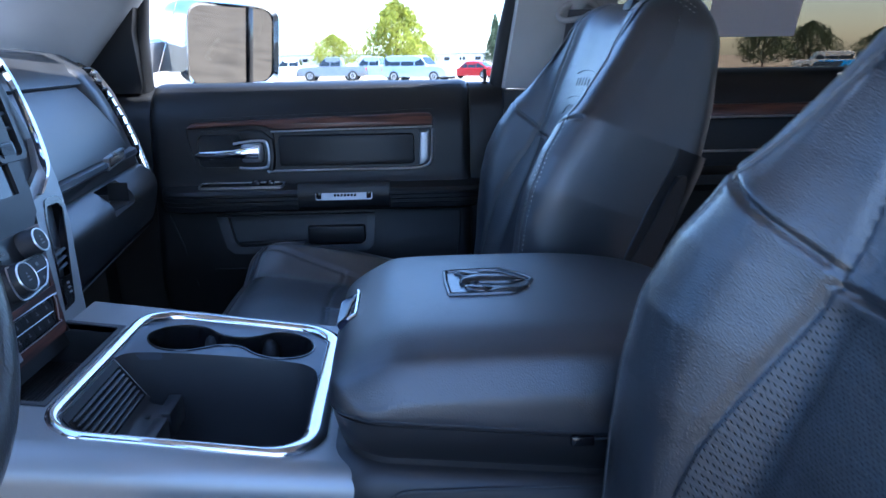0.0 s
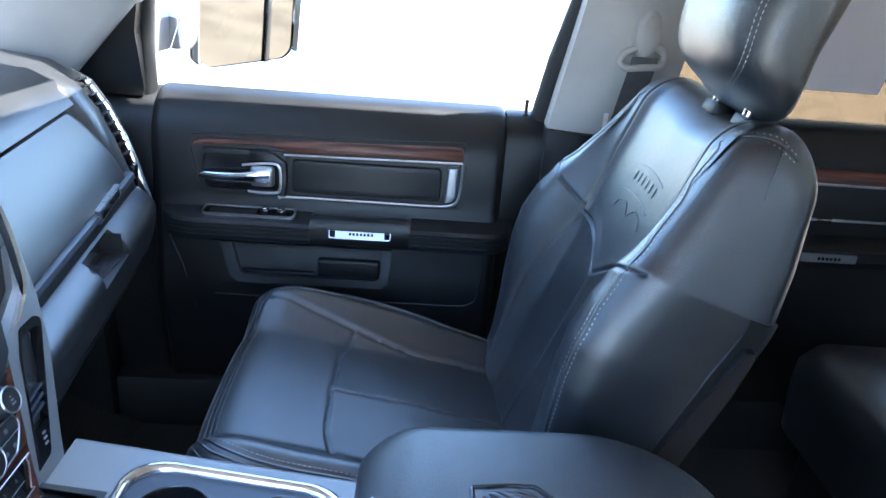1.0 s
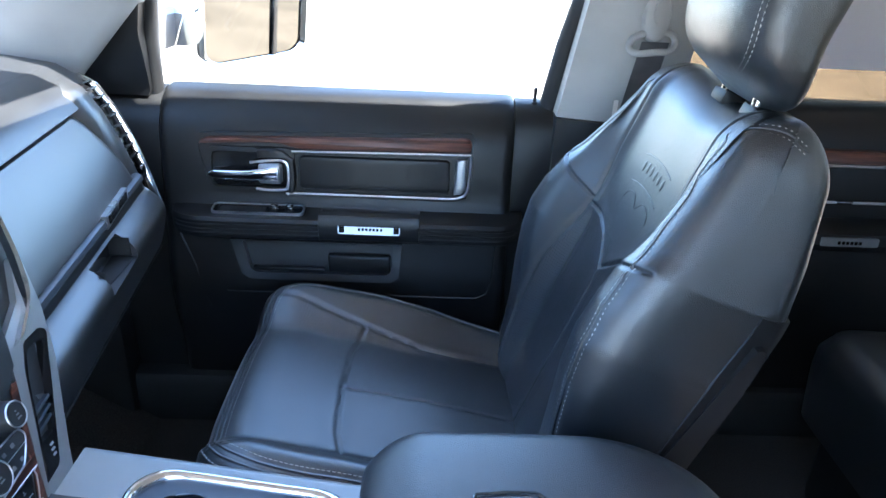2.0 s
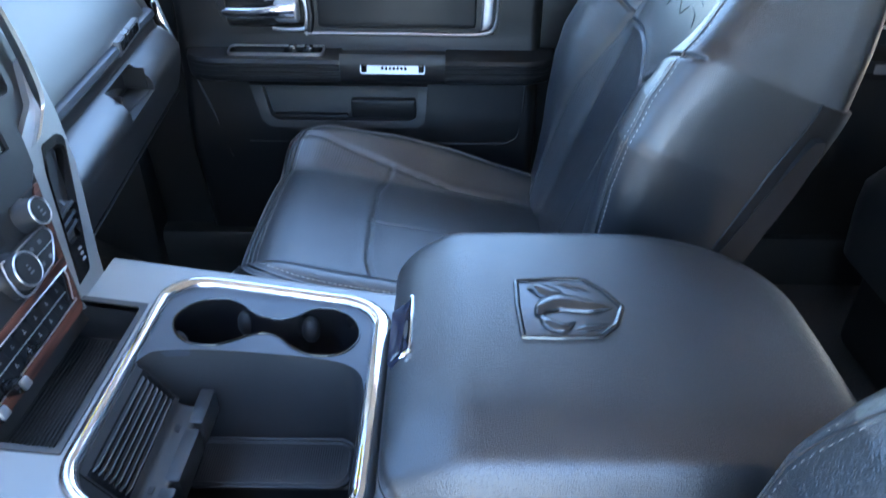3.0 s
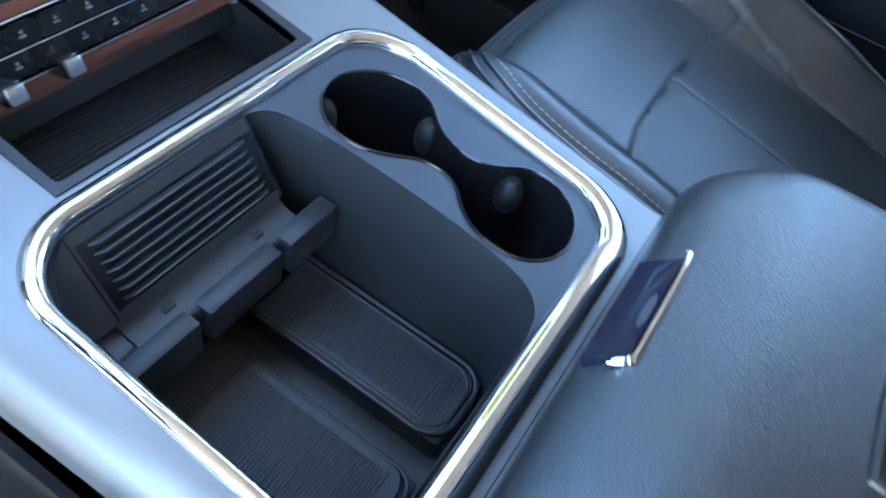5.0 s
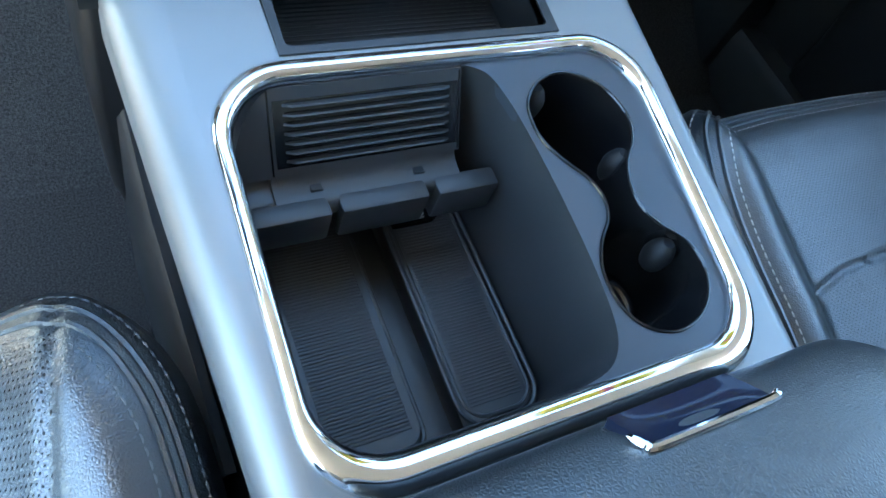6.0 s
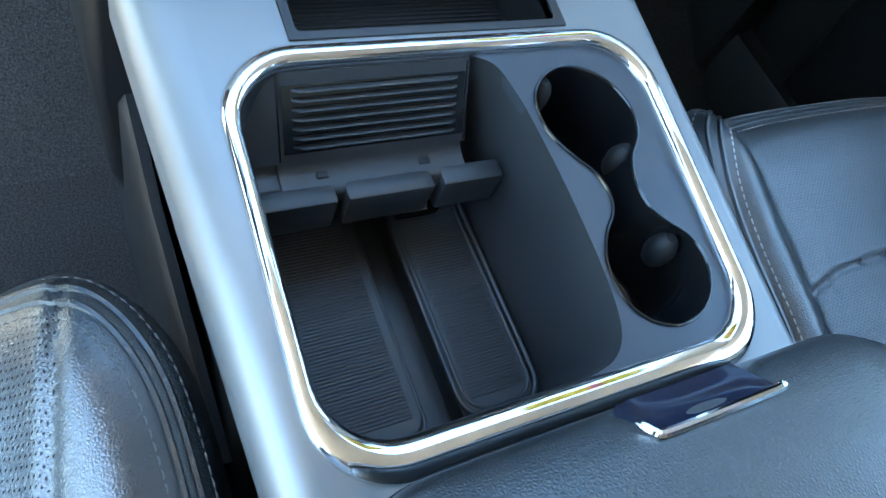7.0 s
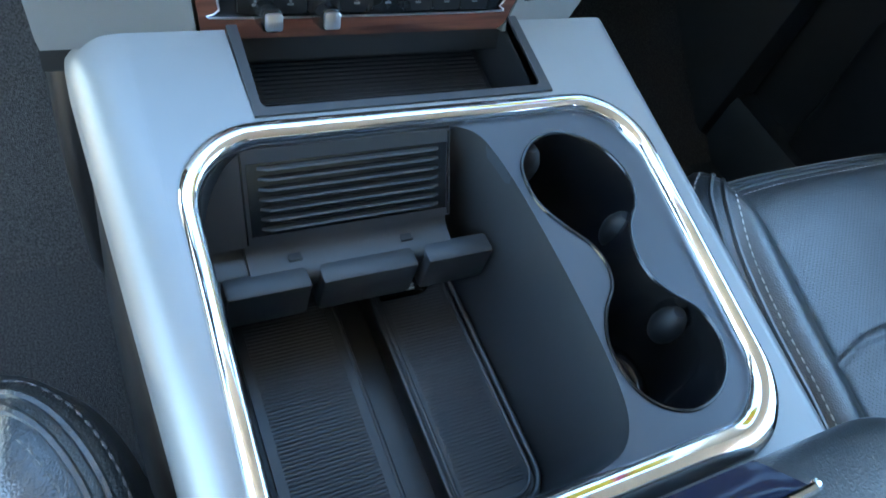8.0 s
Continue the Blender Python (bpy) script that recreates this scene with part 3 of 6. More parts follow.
part("panel_bead", tube([low_lift(x, z, 0.0005) for x, z in line], 0.0016, 6), SOFT, door)
part("panel_bead", tube([low_lift(x, 1.353, 0.0005) for x in np.linspace(-0.06, 0.086, 10)], 0.0014, 6), SOFT, door)
# lock pin on the sill
pin = tagged(part("lock_pin", loft([[(0.150 + r * math.cos(a), 0.890 + r * math.sin(a), z) for a in np.linspace(0, 6.2832, 12, endpoint=False)] for r, z in ((0.006, 1.607), (0.006, 1.613), (0.0035, 1.614), (0.0035, 1.632), (0.0042, 1.636), (0.003, 1.640))]), PLASTIC, door), "black lock pin")

# ---------- rear door (beyond the pillar) ----------
rdoor = thing("door_2", "black rear passenger door trim with a wood strip", "door", kind="structure")
part("door_panel", extrude([(0.925, 1.634), (0.885, 1.632), (0.865, 1.622), (0.845, 1.598), (0.828, 1.56), (0.815, 1.50), (0.808, 1.44), (0.805, 1.25), (0.82, 0.98), (0.93, 0.98)], "x", 0.425, 1.14), SOFT, rdoor, smooth=35)
part("wood_strip", extrude([(0.835, 1.562), (0.818, 1.560), (0.812, 1.55), (0.810, 1.538), (0.822, 1.534)], "x", 0.50, 1.05), WOOD, rdoor, "polished dark brown wood strip")
part("chrome_line", tube([(x, 0.808, 1.534) for x in (0.50, 1.05)], 0.003, 8), SATIN, rdoor, "thin chrome line")
part("chrome_line", tube([(x, 0.806, 1.462) for x in (0.50, 1.05)], 0.003, 8), SATIN, rdoor, "thin chrome line")
part("armrest", extrude([(0.815, 1.43), (0.76, 1.428), (0.745, 1.42), (0.742, 1.40), (0.75, 1.385), (0.815, 1.375)], "x", 0.46, 1.08), SOFT, rdoor, smooth=30)
part("badge_plate", plate(rrect(0.690, 0.800, 1.398, 1.415, 0.003), [], lambda x, z, w: (x, 0.7435 - w, z), -0.002, 0.0035), BADGE, rdoor, "brushed metal badge plate")
for k in range(6):
    part("badge_bar", rbox(0.722 + 0.008 * k, 0.727 + 0.008 * k, 0.738, 0.742, 1.403, 1.409, 0.0005, 1), GLOSS, rdoor)

# price sheet stuck inside the rear door glass
PAPER = vary(material("white_paper", (0.80, 0.78, 0.80), 0.8), (0.74, 0.72, 0.75), 4.0)
n, l, b = nodes_of(PAPER)
tl, mx = n.new("ShaderNodeBsdfTranslucent"), n.new("ShaderNodeMixShader")
tl.inputs[0].default_value = (0.78, 0.74, 0.78, 1)
mx.inputs[0].default_value = 0.55
l.new(b.outputs[0], mx.inputs[1])
l.new(tl.outputs[0], mx.inputs[2])
l.new(mx.outputs[0], n["Material Output"].inputs[0])
sheet = [(0.63, 1.70), (0.83, 1.70), (0.845, 1.98), (0.645, 1.98)]
tagged(part("window_sheet", loft([[(x, 0.9125 - 0.23 * (z - 1.56), z) for x, z in sheet], [(x, 0.9115 - 0.23 * (z - 1.56), z) for x, z in sheet]]), PAPER, smooth=0), "plain white paper sheet taped to the rear door glass", "sheet")

# unseen card, added to give the console's chrome bezel a yellow and pink reflection
TAG_Y = vary(material("yellow_card", (0.80, 0.66, 0.06), 0.6), (0.72, 0.58, 0.05), 12.0)
TAG_P = vary(material("pink_card", (0.75, 0.16, 0.34), 0.6), (0.66, 0.13, 0.30), 12.0)
on_screen = lambda x, y, d: (x + 0.55 * d, y, 1.63 + 0.6618 * (x + 1.06) - 0.006 - 0.83 * d)
tag = thing("reflection_card", "unseen yellow and pink card inside the windscreen, added for its reflection in the chrome bezel", "tag", at=(0, 0, 0))
for nm, mt, y0, y1 in (("yellow_panel", TAG_Y, 0.36, 0.49), ("pink_panel", TAG_P, 0.4902, 0.515), ("yellow_panel", TAG_Y, 0.5152, 0.61)):
    part(nm, loft([[on_screen(x, y, d) for x, y in ((-0.64, y0), (-0.43, y0), (-0.43, y1), (-0.64, y1))] for d in (0.0, 0.0012)]), mt, tag, "", 0)

# ---------- seats ----------
SEAT_Y = 0.445
LEAN_T, LEAN_N = Vector((0.339, 0, 0.941)), Vector((-0.941, 0, 0.339))


def half_width(h):
    return np.interp(h, [-0.10, 0.0, 0.15, 0.30, 0.40, 0.46, 0.52, 0.56, 0.60], [0.235, 0.245, 0.253, 0.255, 0.242, 0.222, 0.205, 0.195, 0.185])


def bolster(h):
    return np.interp(h, [-0.10, 0.0, 0.06, 0.12, 0.18, 0.24, 0.29, 0.34, 0.38, 0.42, 0.48, 0.54, 0.60], [0.005, 0.014, 0.024, 0.038, 0.056, 0.071, 0.077, 0.072, 0.060, 0.044, 0.026, 0.012, 0.008])


def thickness(h):
    return np.interp(h, [-0.10, 0.05, 0.20, 0.38, 0.46, 0.54, 0.60], [0.095, 0.100, 0.112, 0.128, 0.126, 0.112, 0.100])


def back_section(h):
    """Closed outline (across, forward) of the backrest at a height along its lean; starts at the front centre."""
    w, b, t = float(half_width(h)), float(bolster(h)), float(thickness(h))
    top = max(0.0, (h - 0.535) / 0.062)
    q = math.sqrt(max(0.0, 1 - min(1, top) ** 2))
    mid = -t * 0.5
    half = [(0, 0), (0.06, 0.0), (0.105, 0.003), (0.128, 0.010), (0.165, 0.75 * b + 0.004), (w - 0.052, b), (w - 0.022, b - 0.004), (w - 0.006, b - 0.022), (w, b - 0.05), (w + 0.001, -0.35 * t), (w - 0.001, -0.70 * t), (w - 0.010, -0.93 * t), (w - 0.035, -t - 0.001), (0.08, -t - 0.004), (0, -t - 0.005)]
    sec = half + [(-x, y) for x, y in half[-2:0:-1]]
    p = catmull(sec, 640)
    p[:, 1] = mid + (p[:, 1] - mid) * q
    p[:, 0] *= 1 - 0.16 * (1 - q)
    return p


BACK_SEAMS = [
    [(0.130, 0.60), (0.132, 0.46), (0.128, 0.36), (0.150, 0.22), (0.165, 0.05), (0.165, -0.08)],
    [(-0.130, 0.60), (-0.132, 0.46), (-0.128, 0.36), (-0.150, 0.22), (-0.165, 0.05), (-0.165, -0.08)],
    [(0.128, 0.358), (0.17, 0.374), (0.212, 0.390), (0.228, 0.396)],
    [(-0.128, 0.358), (-0.17, 0.374), (-0.212, 0.390), (-0.228, 0.396)],
    [(0.128, 0.35), (0.09, 0.348), (0.05, 0.335), (0.0, 0.30), (-0.05, 0.335), (-0.09, 0.348), (-0.128, 0.35)],
    [(0.0, 0.30), (0.0, -0.08)],
]


def two_skins(ob, faces):
    """Give the listed faces the perforated leather."""
    ob.data.materials.append(PERFORATED)
    for k in faces:
        ob.data.polygons[k].material_index = 1


def build_seat(label, yc, sgn, cdx=0.0, thread=None):
    """One front bucket seat; sgn mirrors it across the cab."""
    seat = thing("car_seat", label, "seat", group="front seats", at=(0, 0, 0))
    thread = thread or STITCH
    base = Vector((0.100, yc, 1.20))

    def place(a, b, h):
        return base + LEAN_T * h + LEAN_N * b + Vector((0, sgn * a, 0))

    hs = np.r_[np.linspace(-0.09, 0.52, 300), 0.535 + 0.0619 * np.sin(np.linspace(0, math.pi / 2, 26))]
    A = np.array([back_section(h) for h in hs])
    a, b = A[:, :, 0], A[:, :, 1]
    H = np.repeat(hs[:, None], a.shape[1], 1)
    front = b > -0.03
    depth = np.zeros_like(a)
    for k, ln in enumerate(BACK_SEAMS):
        d = seg_dist(a, H, ln)
        depth += (0.0046 if k < 5 else 0.0020) * np.exp(-(d / 0.0023) ** 2) - (0.0022 if k < 5 else 0.0010) * np.exp(-(d / 0.014) ** 2)
    # soft quilting of the insert and faint creases
    lump = 0.004 * np.exp(-(seg_dist(a, H, [(0.07, 0.25), (0.07, 0.0)]) / 0.05) ** 2) + 0.004 * np.exp(-(seg_dist(a, H, [(-0.07, 0.25), (-0.07, 0.0)]) / 0.05) ** 2)
    # raised seam bead along the outer front edge
    bb = b + np.where(front, lump - depth, 0)
    dip = 0.016 * np.exp(-((a + 0.035) / 0.075) ** 2) * smooth_step(H, 0.50, 0.58)
    rings = [[place(a[i, j], bb[i, j], hs[i] - dip[i, j]) for j in range(a.shape[1])] for i in range(len(hs))]
    V, F = loft(rings)
    nn = a.shape[1]
    seam = np.interp(hs, [p[1] for p in BACK_SEAMS[0]][::-1], [p[0] for p in BACK_SEAMS[0]][::-1])
    ins = set()
    for k, f in enumerate(F):
        if len(f) == 4:
            i, j = f[0] // nn, f[0] % nn
            if hs[i] < 0.34 and bb[i, j] > -0.03 and abs(a[i, j]) < seam[i]:
                ins.add(k)
    two_skins(part("backrest", (V, F), LEATHER, seat, smooth=70), ins)

    # stitched double seam along the outer front edge of each bolster
    def edge_index(i, side, lo):
        cand = [j for j in range(a.shape[1]) if a[i, j] * side > 0]
        w = float(half_width(hs[i]))
        target = w - lo - 0.014 - 0.020 * float(smooth_step(hs[i], 0.28, 0.46))
        bl = float(bolster(hs[i]))
        return min(cand, key=lambda j: abs(abs(a[i, j]) - target) + (5 if bb[i, j] < bl - 0.07 else 0))

    def at(h, j):
        """Point and outward normal of the backrest skin at a height and a column (both may be fractions)."""
        i = min(max(float(np.interp(h, hs, np.arange(len(hs)))), 1), len(hs) - 3)
        i0, j0 = int(i), int(j)
        fi, fj = i - i0, j - j0
        n = a.shape[1]
        g = lambda p, q: rings[p][q % n]
        p = (g(i0, j0) * (1 - fj) + g(i0, j0 + 1) * fj) * (1 - fi) + (g(i0 + 1, j0) * (1 - fj) + g(i0 + 1, j0 + 1) * fj) * fi
        t1, t2 = g(i0, j0 + 2) - g(i0, j0 - 1), g(i0 + 2, j0) - g(i0 - 1, j0)
        nn = t1.cross(t2).normalized()
        c = place(0, -0.05, h)
        return p, nn if nn.dot(p - c) > 0 else -nn

    for side in (1, -1):
        cols = [edge_index(i, side, 0.010) for i in range(len(hs))]
        step = 1 if a[100, (cols[100] + 1) % a.shape[1]] * side > a[100, cols[100]] * side else -1
        for lo, kind in ((-0.0055, 1), (0.0055, 1), (0.0, 0)):
            P, Nn = [], []
            for h in np.linspace(-0.03, 0.545, 110):
                col = float(np.interp(h, hs, np.convolve(np.pad(cols, 12, "edge"), np.ones(25) / 25, "valid")))
                p, nn = at(h, col + step * lo / 0.0021)
                P.append(p)
                Nn.append(nn)
            for s in np.linspace(0.04, 1, 30):
                p, nn = at(0.545 + 0.020 * math.sin(math.pi * s) + 0.026 * s - lo * min(1, s * 4) * 0.8, col + step * (lo / 0.0021 * max(0, 1 - s * 4) + 80 * s))
                P.append(p)
                Nn.append(nn)
            P = resample(P, 420, False)
            if kind:
                part("stitching", stitches(P, resample(Nn, 420, False)), thread, seat, "grey double-row stitching", 0, "stuff")
            else:
                part("seam_bead", tube(P, 0.0013, 6), LEATHER, seat)

    # moulded back shell on the lower rear of the backrest
    sh = []
    for h in np.linspace(-0.10, 0.40, 40):
        w, t = float(half_width(h)), float(thickness(h))
        k = smooth_step(h, 0.40, 0.30)
        pts = [(w - 0.010, -0.52 * t - 0.018 * (1 - k)), (w + 0.002, -0.60 * t - 0.01 * (1 - k)), (w - 0.002, -0.88 * t), (w - 0.02, -1.05 * t), (w - 0.06, -t - 0.016), (0, -t - 0.020)]
        full = pts + [(-x, y) for x, y in pts[-2::-1]]
        inner = [(x * 0.97, y + 0.012) for x, y in full[::-1]]
        sh.append([place(x, y, h) for x, y in full + inner])
    part("back_shell", loft(sh), PLASTIC, seat, "hard black plastic back shell", 45)

    # recliner cover along the lower edge of the shell, towards the console
    ya = yc - sgn * 0.250
    arm = [(0.198, 1.27), (0.228, 1.345), (0.288, 1.465), (0.312, 1.512), (0.322, 1.516), (0.326, 1.508), (0.310, 1.455), (0.262, 1.335), (0.232, 1.26)]
    part("recliner_cover", extrude([(x, z) for x, z in resample(arm, 48)], "y", ya - 0.008, ya + 0.010), PLASTIC, seat, "black plastic recliner cover", 50)

    # raised mark on the upper insert: plain bars over a curved line
    for k in range(6):
        x0 = -0.048 + 0.0165 * k
        hh = 0.452 - 1.2 * (x0 + 0.006) ** 2
        part("embossed_bar", ellipsoid(place(x0 + 0.006, 0.0001, hh), (0.0012, 0.0046, 0.0085), 10, 6, Matrix(((LEAN_N.x, 0, LEAN_T.x, 0), (0, 1, 0, 0), (LEAN_N.z, 0, LEAN_T.z, 0), (0, 0, 0, 1)))), LEATHER, seat)
    arc = [place(x, 0.0001, 0.470 - 2.0 * x * x) for x in np.linspace(-0.056, 0.056, 20)]
    part("embossed_line", tube(arc, 0.0010, 6), LEATHER, seat)
    arc = [place(x, 0.0001, 0.428 - 2.0 * x * x) for x in np.linspace(-0.056, 0.056, 20)]
    part("embossed_line", tube(arc, 0.0010, 6), LEATHER, seat)
    for s in (1, -1):
        arc = [place(s * x, 0.0001, h) for x, h in catmull([(0.002, 0.398), (0.02, 0.412), (0.045, 0.408), (0.056, 0.395)], 20, False)]
        part("embossed_line", tube(arc, 0.0010, 6), LEATHER, seat)

    # headrest on two posts
    for s in (-0.008, -0.100):
        p0, p1 = place(s, -0.032, 0.555), place(s, -0.005, 0.70)
        part("headrest_post", tube([p0, p1], 0.0065, 14), CHROME, seat, "chrome headrest post")
        sl = Matrix.Translation(place(s, -0.034, 0.578)) @ Matrix(((LEAN_N.x, 0, LEAN_T.x, 0), (0, 1, 0, 0), (LEAN_N.z, 0, LEAN_T.z, 0), (0, 0, 0, 1)))
        part("post_sleeve", rbox(-0.016, 0.016, -0.020, 0.020, -0.008, 0.010, 0.005, 2, sl), PLASTIC, seat)
    rings = []
    for k, h in enumerate(np.linspace(0, 1, 40)):
        v = 2 * h - 1
        q = max(0.03, (1 - abs(v) ** 6)) ** 0.36
        hh = 0.596 + 0.200 * h
        w, d = 0.122 * q * (1 - 0.04 * v), 0.056 * q
        cx = 0.000 + 0.016 * smooth_step(h, 0.0, 0.5)
        sec = []
        for t in np.linspace(0, 2 * math.pi, 72, endpoint=False):
            c, s = math.cos(t), math.sin(t)
            fb = d * math.copysign(abs(s) ** 0.62, s)
            sec.append(place(-0.045 + w * math.copysign(abs(c) ** 0.55, c), cx + fb - 0.010 * c * c, hh + 0.40 * fb * (1 - h)))
        rings.append(sec)
    part("headrest", loft(rings), LEATHER, seat, "black leather headrest", 70)
    for col in (28, 8):
        for off in (-0.5, 0.6):
            P = [r[col].lerp(r[col + (1 if off > 0 else -1)], abs(off)) for r in rings[1:-1]]
            Nn = [(r[col] - sum((Vector(p) for p in r), Vector()) / len(r)).normalized() for r in rings[1:-1]]
            part("stitching", stitches(catmull(P, 160, False), resample(Nn, 160, False)), thread, seat, "grey double-row stitching", 0, "stuff")

    # cushion
    out = np.array(catmull([(0.16, 0.235), (-0.02, 0.252), (-0.20, 0.255), (-0.285, 0.243), (-0.330, 0.205), (-0.345, 0.12), (-0.348, 0.0), (-0.345, -0.12), (-0.330, -0.205), (-0.285, -0.243), (-0.20, -0.255), (-0.02, -0.252), (0.16, -0.235), (0.19, -0.15), (0.19, 0.15)], 420))
    cx, cy = -0.08 + cdx, 0.0
    out[:, 0] += np.where(out[:, 0] < 0.1, cdx, 0)

    def top(x, y):
        x = x - cdx
        z = 1.256 - 0.20 * (x + 0.165)
        z = z + 0.050 * smooth_step(np.abs(y), 0.135, 0.215) * (0.55 + 0.45 * smooth_step(x, 0.15, -0.15))
        z = z - 0.012 * smooth_step(-x, 0.26, 0.345)
        z = z + 0.006 * np.exp(-((x + 0.05) / 0.12) ** 2) * np.cos(y / 0.155 * math.pi / 2) ** 2
        for ln, dp in CUSHION_SEAMS:
            z = z - dp * np.exp(-(seg_dist(x, y, ln) / 0.0028) ** 2) + 0.35 * dp * np.exp(-(seg_dist(x, y, ln) / 0.014) ** 2)
        z = z + 0.0005 * np.sin(x * 55 + 3 * np.sin(y * 21)) * smooth_step(np.abs(y), 0.12, 0.18)
        return z

    R = 0.05
    rings = []
    for s in np.linspace(0.012, 1.0, 74):
        x, y = cx + (out[:, 0] - cx) * s, cy + (out[:, 1] - cy) * s
        d = (1 - s) * 0.25
        e = 1 - min(1, d / R)
        z = top(x, y) - R * (1 - math.sqrt(max(0, 1 - e * e))) * 0.8
        rings.append([(px, yc + sgn * py, pz) for px, py, pz in zip(x, y, z)])
    for k, (g, dz) in enumerate(((1.012, -0.012), (1.016, -0.030), (1.010, -0.044), (1.004, -0.048), (1.010, -0.052), (1.016, -0.075), (1.005, -0.12), (0.985, -0.16))):
        x, y = cx + (out[:, 0] - cx) * g, cy + (out[:, 1] - cy) * g
        z0 = np.array([p[2] for p in rings[73]])
        rings.append([(px, yc + sgn * py, pz + dz) for px, py, pz in zip(x, y, z0)])
    V, F = loft(rings)
    ins = set()
    for k, f in enumerate(F):
        x, y = sum(V[i][0] for i in f) / len(f) - cdx, sum(V[i][1] for i in f) / len(f) - yc
        if f[0] < 74 * 420 and abs(y) < float(np.interp(-x, [-0.16, 0.05, 0.16, 0.27, 0.32], [0.145, 0.150, 0.168, 0.190, 0.200])) and x > -0.30:
            ins.add(k)
    two_skins(part("cushion", (V, F), LEATHER, seat, "", 70), ins)
    def welt(ring):
        """Points along a ring of the cushion, front and sides, with normals leaning outwards."""
        P = [Vector(p) for p in rings[ring] if p[0] < 0.12]
        k = max(range(len(P)), key=lambda i: (P[i] - P[i - 1]).length)
        P = P[k:] + P[:k]
        return P, [((p - Vector((cx, yc, p.z))).normalized() * 0.55 + Vector((0, 0, 0.85))).normalized() for p in P]

    for ring in (65, 71):
        P, Nn = welt(ring)
        P = [p + n * 0.0002 for p, n in zip(P, Nn)]
        part("stitching", stitches(resample(P, 900, False), resample(Nn, 900, False), r=0.0005), thread, seat, "grey stitching", 0, "stuff")
    for ring in (67, 69):
        part("seam_bead", tube(resample(welt(ring)[0], 300, False), 0.0022, 6), LEATHER, seat)
    # seat base with side shield and runners
    part("seat_base", rbox(-0.27, 0.14, yc - 0.215, yc + 0.215, 1.02, 1.17, 0.03, 3), PLASTIC, seat)
    for s in (-0.17, 0.17):
        part("runner", rbox(-0.30, 0.20, yc + s - 0.022, yc + s + 0.022, FLOOR_Z + 0.001, 1.03, 0.008), RUBBER, seat)
    return seat


CUSHION_SEAMS = [
    ([(0.16, 0.145), (-0.05, 0.150), (-0.16, 0.168), (-0.27, 0.190), (-0.32, 0.200)], 0.0045),
    ([(0.16, -0.145), (-0.05, -0.150), (-0.16, -0.168), (-0.27, -0.190), (-0.32, -0.200)], 0.0045),
    ([(-0.150, 0.165), (-0.168, 0.10), (-0.172, 0.0), (-0.168, -0.10), (-0.150, -0.165)], 0.0045),
    ([(-0.172, 0.0), (0.16, 0.0)], 0.0016),
]


def perforated_leather():
    m = leather("perforated_black_leather")
    n, l, b = nodes_of(m)
    c = n.new("ShaderNodeTexCoord")
    sep, com = n.new("ShaderNodeSeparateXYZ"), n.new("ShaderNodeCombineXYZ")
    along, tall = n.new("ShaderNodeMath"), n.new("ShaderNodeMath")
    l.new(c.outputs["Object"], sep.inputs[0])
    tall.operation, tall.inputs[1].default_value = "MULTIPLY", 0.655
    l.new(sep.outputs[2], tall.inputs[0])
    along.operation, along.inputs[1].default_value = "MULTIPLY_ADD", 1.131
    l.new(sep.outputs[0], along.inputs[0])
    l.new(tall.outputs[0], along.inputs[2])
    l.new(sep.outputs[1], com.inputs[0])
    l.new(along.outputs[0], com.inputs[1])
    turn = n.new("ShaderNodeMapping")
    turn.inputs["Rotation"].default_value = (0, 0, radians(45))
    l.new(com.outputs[0], turn.inputs[0])
    v = n.new("ShaderNodeTexVoronoi")
    v.voronoi_dimensions = "2D"
    v.inputs["Scale"].default_value, v.inputs["Randomness"].default_value = 290.0, 0.0
    l.new(turn.outputs[0], v.inputs["Vector"])
    r = n.new("ShaderNodeMapRange")
    r.inputs["From Min"].default_value, r.inputs["From Max"].default_value = 0.12, 0.21
    l.new(v.outputs["Distance"], r.inputs["Value"])
    bp = n.new("ShaderNodeBump")
    bp.inputs["Strength"].default_value, bp.inputs["Distance"].default_value = 0.8, 0.0010
    l.new(r.outputs[0], bp.inputs["Height"])
    l.new(b.inputs["Normal"].links[0].from_socket, bp.inputs["Normal"])
    l.new(bp.outputs[0], b.inputs["Normal"])
    holes = n.new("ShaderNodeMix")
    holes.data_type = "RGBA"
    holes.inputs[6].default_value = (0.002, 0.002, 0.002, 1)
    l.new(b.inputs["Base Color"].links[0].from_socket, holes.inputs[7])
    l.new(r.outputs[0], holes.inputs[0])
    l.new(holes.outputs[2], b.inputs["Base Color"])
    gloss = n.new("ShaderNodeMath")
    gloss.operation, gloss.inputs[1].default_value = "MULTIPLY", 1.0
    l.new(r.outputs[0], gloss.inputs[0])
    l.new(gloss.outputs[0], b.inputs["Specular IOR Level"])
    return m


PERFORATED = perforated_leather()
# darker copy of STITCH: the driver seat's shade is put into the thread colour
SHADED_THREAD = material("shaded_grey_thread", (0.18, 0.18, 0.18), 0.8)
build_seat("black leather front passenger seat beside the console", SEAT_Y, 1)
build_seat("black leather driver seat with pale stitching", -0.440, -1, 0.05, SHADED_THREAD)

# ---------- centre console ----------
def top_z(x):
    return 1.322 - 0.153 * x


def con(x, y, w):
    return (x + 0.15 * w, y, top_z(x) + w)


console = thing("center_console", "silver-trimmed centre console with chrome-rimmed bin and padded lid", "console")
BEZ_OUT = rrect(-0.351, -0.113, -0.154, 0.139, 0.046, 14)
